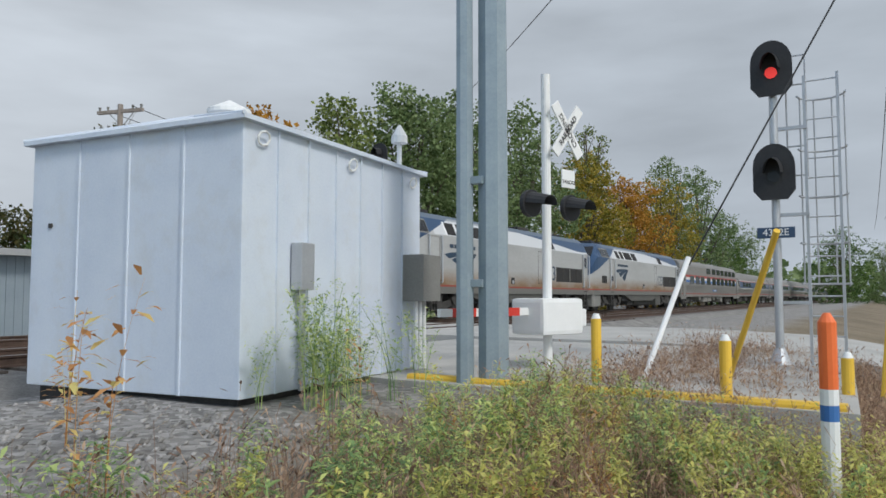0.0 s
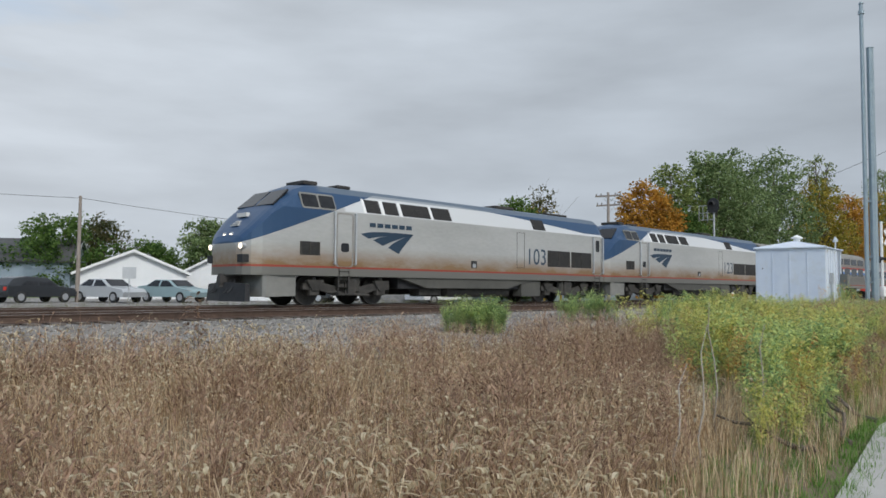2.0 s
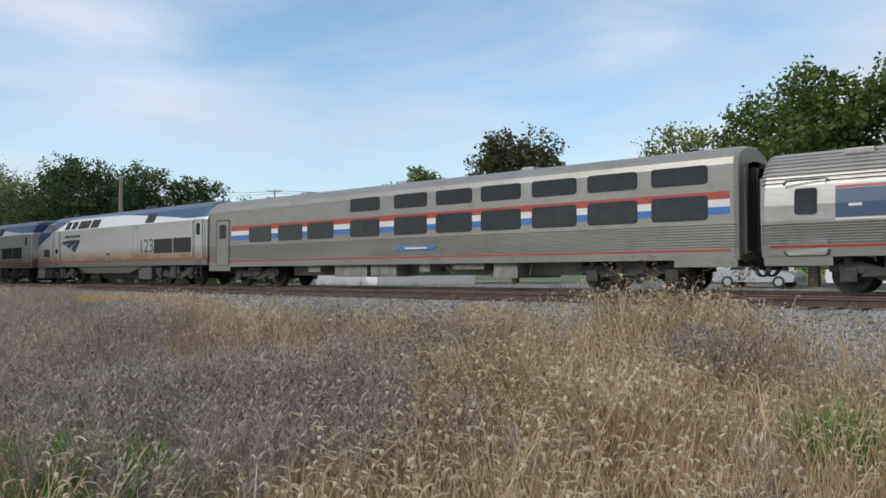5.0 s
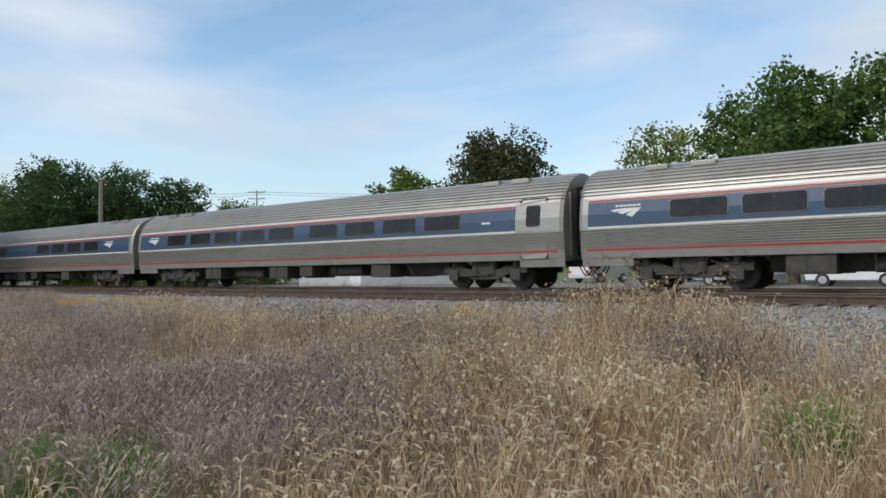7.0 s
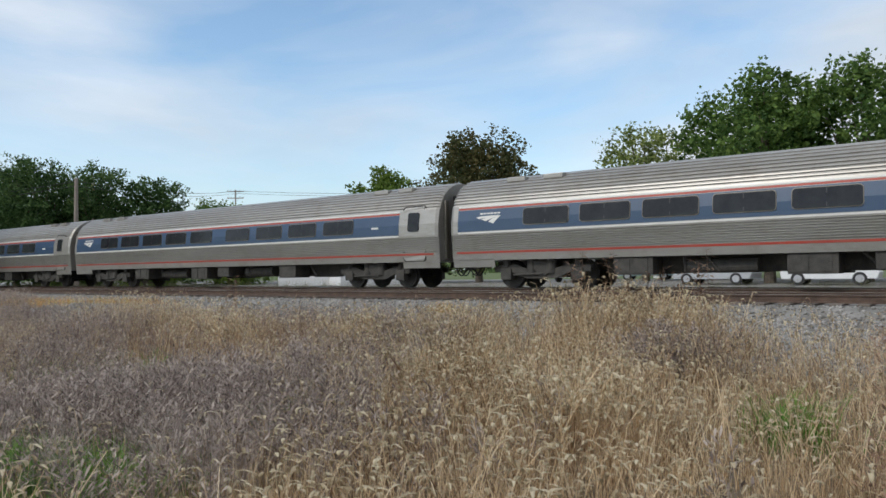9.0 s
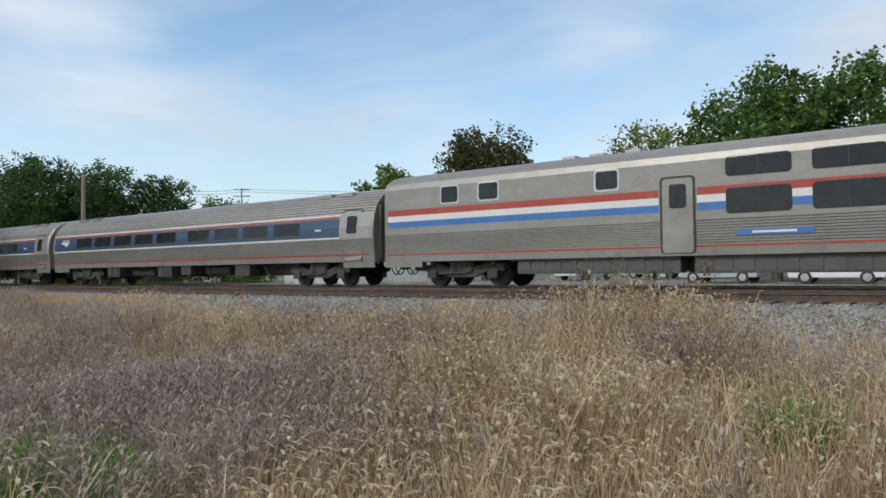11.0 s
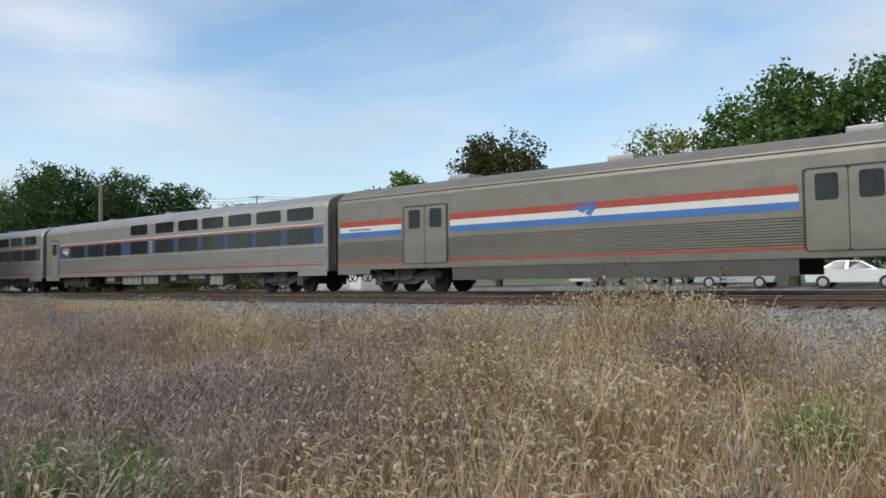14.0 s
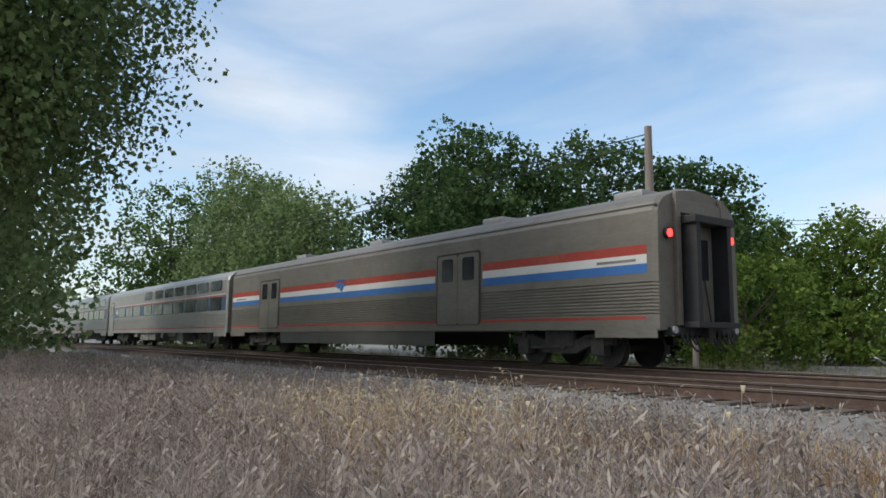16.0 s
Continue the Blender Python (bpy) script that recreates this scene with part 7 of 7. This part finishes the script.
    scatter("lawn_edge", [blades(k + 250, 9, (0.08, 0.25), (0.2, 0.8), 0.005, 0.08) for k in range(5)], x, y, rng.uniform(0.45, 0.95, len(x)), "lawn", "short green grass along the lane", "grass")
    x = np.concatenate([rng.normal(-5.3, 0.55, 520), rng.normal(-5.5, 0.3, 60), rng.normal(-7.9, 0.45, 80), rng.normal(-1.3, 0.2, 40), rng.normal(-9.5, 0.8, 90)])
    y = np.concatenate([rng.normal(2.45, 0.28, 520), rng.normal(4.6, 0.3, 60), rng.normal(9.0, 0.3, 80), rng.normal(6.4, 0.2, 40), rng.normal(4.8, 0.6, 90)])
    scatter("green_tufts", [blades(k + 280, 10, (0.15, 0.5), (0.2, 0.8), 0.007) for k in range(5)], x, y, rng.uniform(0.7, 1.2, len(x)), "lawn", "patches of fresh green grass among dry weeds", "grass")
    # along the crossing, past the bushes and beyond the tracks
    x, y = spots(2600, 2.5, 44, 2.0, 4.6, False)
    y = np.maximum(y, lane_y(x) + 0.25)
    scatter("verge_blades", tuft, x, y, rng.uniform(0.3, 0.65, len(x)), "fox_grass", "dry straw-coloured grass beside the lane", "dry grass")
    x, y = spots(5000, 12, 46, 3.3, 8.6, False)
    scatter("verge_stalks", tall, x, y, rng.uniform(0.35, 0.62, len(x)), "red_grass", "red-brown dead stalks among the shrubs", "dry weeds")
    x, y = rng.uniform(-130, 36, 7000), rng.uniform(25.4, 30.0, 7000)
    scatter("far_verge", tuft, x, y, rng.uniform(0.4, 0.9, len(x)), "grey_green", "rough grass beyond the tracks", "grass")
    x, y = rng.uniform(-75, -30, 7500), 3.6 + rng.uniform(0, 1, 7500) ** 0.8 * 10.4
    scatter("west_forbs", grey, x, y, rng.uniform(0.45, 0.85, len(x)) * np.where(y > 11, 0.8, 1), "grey_weed", "grey-brown dead twiggy forbs by the track", "dry weeds")
    x = np.concatenate([rng.normal(-45.2, 1.5, 380), rng.normal(-33, 3.0, 500)])
    y = np.concatenate([rng.normal(11.4, 0.7, 380), rng.normal(10.2, 0.8, 500)])
    scatter("west_foxtail", fox, x, y, rng.uniform(0.5, 0.95, len(x)), "fox_grass", "pale dry foxtail grass by the western track", "dry grass", "fox_head")
    x, y = np.concatenate([rng.normal(-42.6, 1.0, 160), rng.normal(-30.5, 1.5, 160)]), np.concatenate([rng.normal(13.6, 0.4, 160), rng.normal(13.2, 0.5, 160)])
    scatter("west_rust", [blades(k + 520, 11, (0.2, 0.5), (0.2, 0.9)) for k in range(4)], x, y, rng.uniform(0.6, 0.95, len(x)), "rust_weed", "rust-brown dead grass on the gravel", "dry grass")
    # shrubs: leafy weeds in three hues between the lane and the gravel
    for name, mat, protos, n, hs, lab in (
        ("green_shrubs", "green_weed", [leafy_stem(k + 300, 1.25, 6, 0.075, 60, 0.25) for k in range(6)], 620, (0.65, 1.05), "green leafy roadside weeds"),
        ("yellow_shrubs", "yellow_weed", [leafy_stem(k + 330, 1.3, 6, 0.07, 66, 0.3) for k in range(6)], 460, (0.7, 1.05), "yellow-green shrubs turning with autumn"),
        ("rust_shrubs", "rust_weed", [leafy_stem(k + 360, 1.1, 5, 0.06, 40, 0.2) for k in range(6)], 330, (0.6, 1.0), "orange and rust leaved weeds"),
    ):
        x, y = spots(n * 5, 3.5, 42, 2.7, 10.3, False)
        az = np.degrees(np.arctan2(x, y))
        cn = clump_noise(x, y, 0.55, {"green_weed": 20.0, "yellow_weed": 31.0, "rust_weed": 44.0}[mat])
        lim = np.where(x > 13, np.where(x > 33.5, 9.8, 10.3), 7.8)
        keep = (x > 4.3 + 1.35 * (y - 0.4) + 2.6 * cn + rng.uniform(-0.9, 1.6, len(x))) & (y < lim) & (y > 0.55 + lane_y(x)) & ((x < 31) | (y < 8.6)) & (cn > -0.12) & ((x < 37.8) | (y < 5))
        x, y, cn = x[keep][:int(n * 1.35)], y[keep][:int(n * 1.35)], cn[keep][:int(n * 1.35)]
        off = np.where(x > 32.2, 9.0, np.abs(y - np.interp(x, [0, 4.6, 20.2, 27.2, 31.2], [0, 0.75, 3.95, 4.8, 5.65])))
        x, y, cn, off = x[off > 0.5], y[off > 0.5], cn[off > 0.5], off[off > 0.5]
        s = rng.uniform(*hs, len(x)) * np.where(off < 1.1, 0.62, 1.0) * np.where(x > 23, 0.56, np.where(x > 15, 0.8, np.where(y < 3.8, 0.7, 1.0)))
        scatter(name, protos, x, y, s, mat, lab, "shrubs")
    # the pale feathery bush by the ballast and sprigs before the shed
    x = np.concatenate([rng.normal(14.2, 0.55, 46), rng.normal(19.5, 0.5, 22)])
    y = np.concatenate([rng.normal(12.6, 0.4, 46), rng.normal(12.9, 0.35, 22)])
    scatter("feathery_bush", [leafy_stem(k + 400, 1.0, 9, 0.05, 70, 0.35) for k in range(4)], x, y, rng.uniform(0.7, 1.0, len(x)), "green_weed", "soft feathery green bush on the gravel slope", "shrubs")
    x = np.array([33.9, 33.6, 33.2, 34.3, 34.9, 36.6])
    y = np.array([9.7, 9.2, 10.2, 10.6, 11.6, 9.8])
    scatter("orange_sprigs", [leafy_stem(k + 430, 1.35, 2, 0.10, 26, 0.12) for k in range(3)], x, y, np.array([1.1, 0.8, 0.75, 0.85, 0.6, 0.65]), "rust_weed", "orange-leaved saplings before the shed", "shrubs")
    x, y = rng.normal(37.0, 0.7, 16), rng.normal(10.3, 0.25, 16)
    scatter("shed_weeds", [leafy_stem(k + 450, 1.2, 6, 0.045, 70, 0.2) for k in range(3)], x, y, rng.uniform(0.6, 1.0, 16), "green_weed", "grey-green weeds against the shed wall", "shrubs")




def stones(name, n, x0, x1, y0, y1, height, s0, s1):
    """Loose angular ballast stones lying on a slope."""
    base = np.array([(1, 0, 0), (-1, 0, 0), (0, 1, 0), (0, -1, 0), (0, 0, 1), (0, 0, -1)], float)
    tri = np.array([(0, 2, 4), (2, 1, 4), (1, 3, 4), (3, 0, 4), (2, 0, 5), (1, 2, 5), (3, 1, 5), (0, 3, 5)])
    x, y = rng.uniform(x0, x1, n), rng.uniform(y0, y1, n)
    z = np.array([height(float(a), float(b)) for a, b in zip(x, y)])
    s = rng.uniform(s0, s1, n)[:, None, None]
    v = base[None] * rng.uniform(0.55, 1.2, (n, 6, 1))
    a = rng.uniform(0, 6.28, n)
    c, q = np.cos(a)[:, None], np.sin(a)[:, None]
    X, Y = v[:, :, 0] * c - v[:, :, 1] * q, v[:, :, 0] * q + v[:, :, 1] * c
    v = np.stack([X, Y, v[:, :, 2] * 0.75 + 0.35 * (X - Y)], 2) * s
    v = v + np.stack([x, y, z], 1)[:, None, :]
    f = tri[None] + (np.arange(n) * 6)[:, None, None]
    ob = mesh_np(name, v.reshape(-1, 3), f.reshape(-1, 3), M["gravel"])
    tagged(ob, "loose grey crushed stone ballast", "ballast", kind="stuff")


def bed_z(x, y):
    yc = NEAR
    if y > yc - 1.75:
        return RAIL - 0.22
    if y > yc - 2.7:
        return max(ground_z(x, y), 0.42 + (y - yc + 2.7) / 0.95 * (RAIL - 0.64))
    return ground_z(x, y)



def verge_bits():
    """A pale rock and fallen branches at the edge of the lane."""
    bm = B()
    bmesh.ops.create_icosphere(bm, subdivisions=3, radius=0.3)
    for v in bm.verts:
        v.co *= 1 + 0.3 * noise.noise(v.co * 4)
        v.co.z *= 0.45
    ob = part("rock", bm, M["white"])
    ob.matrix_basis = pose(24.8, 2.7, 0.16)
    tagged(ob, "pale lump of broken concrete on the verge", "rock")
    for x, y, a, L in ((9.0, 2.6, 25, 1.3), (10.4, 3.0, 60, 1.1), (7.6, 2.9, 110, 0.9)):
        bm = B()
        pts = [Vector((L * (k / 5 - 0.5), 0.06 * math.sin(k * 1.7), 0.12 + 0.32 * k / 5 + 0.03 * math.cos(k * 2.1))) for k in range(6)]
        for k, (p, q) in enumerate(zip(pts, pts[1:])):
            cyl(bm, p, q, 0.032 - 0.004 * k, 0.028 - 0.004 * k, n=8)
        for k in (2, 3):
            cyl(bm, pts[k], pts[k] + Vector((0.12, 0.16, 0.14)), 0.012, 0.005, n=5)
        ob = part("branch", bm, M["bark"])
        ob.matrix_basis = pose(x, y, ground_z(x, y) - 0.1, 0, 0, a)
        tagged(ob, "fallen dead branch leaning in the weeds", "branch", "fallen branches")
    for x, y, h, a in ((6.6, 3.1, 1.3, 12), (7.4, 3.3, 1.5, -14), (8.3, 3.2, 1.25, 9), (5.9, 3.0, 1.0, 25)):
        bm = B()
        pts = [Vector((0.5 * h * (k / 5) ** 2 * math.sin(radians(a)), 0.03 * math.sin(k * 2.0), h * k / 5)) for k in range(6)]
        for k, (p, q) in enumerate(zip(pts, pts[1:])):
            cyl(bm, p, q, 0.011 - 0.0015 * k, 0.0095 - 0.0015 * k, n=6)
        ob = part("dead_stem", bm, M["pale_stem"])
        ob.matrix_basis = pose(x, y, ground_z(x, y) - 0.02)
        tagged(ob, "pale bare dead sapling stem among weeds", "stem", "dead stems")


grow()
verge_bits()
stones("ballast_slope", 30000, -34, 30, 12.4, 16.4, bed_z, 0.025, 0.06)
stones("gravel_verge", 16000, -28, 36, 8.8, 13.0, ground_z, 0.02, 0.05)
stones("ballast_west", 15000, -78, -34, 11.8, 20.2, bed_z, 0.025, 0.06)


def ties():
    bm = B()
    box(bm, -0.115, 0.115, -1.3, 1.3, -0.34, -0.175, 0.012)
    me = bpy.data.meshes.new("tie")
    bm.to_mesh(me)
    bm.free()
    me.materials.append(M["tie"])
    for tr, yc in ((track_near, NEAR), (track_far, TRACK)):
        for k in range(300):
            ob = new("tie", me)
            ob.parent = tr
            ob.matrix_basis = pose(-82 + 0.5 * k + 0.03 * math.sin(k * 7.1), yc + 0.04 * math.sin(k * 3.3), RAIL - 0.0, 0, 0, 0.8 * math.sin(k * 5.7))


ties()


# ---------- what moves ----------
def motions():
    times = [0, 0.5, 1, 1.5, 2, 2.5, 3, 4, 5, 6, 7, 8, 9, 10, 11, 12, 13, 14, 15, 16]
    for car, back in TRAIN:
        walk(car, [(t, pose(front(t) + back, TRACK, RAIL)) for t in times])


motions()
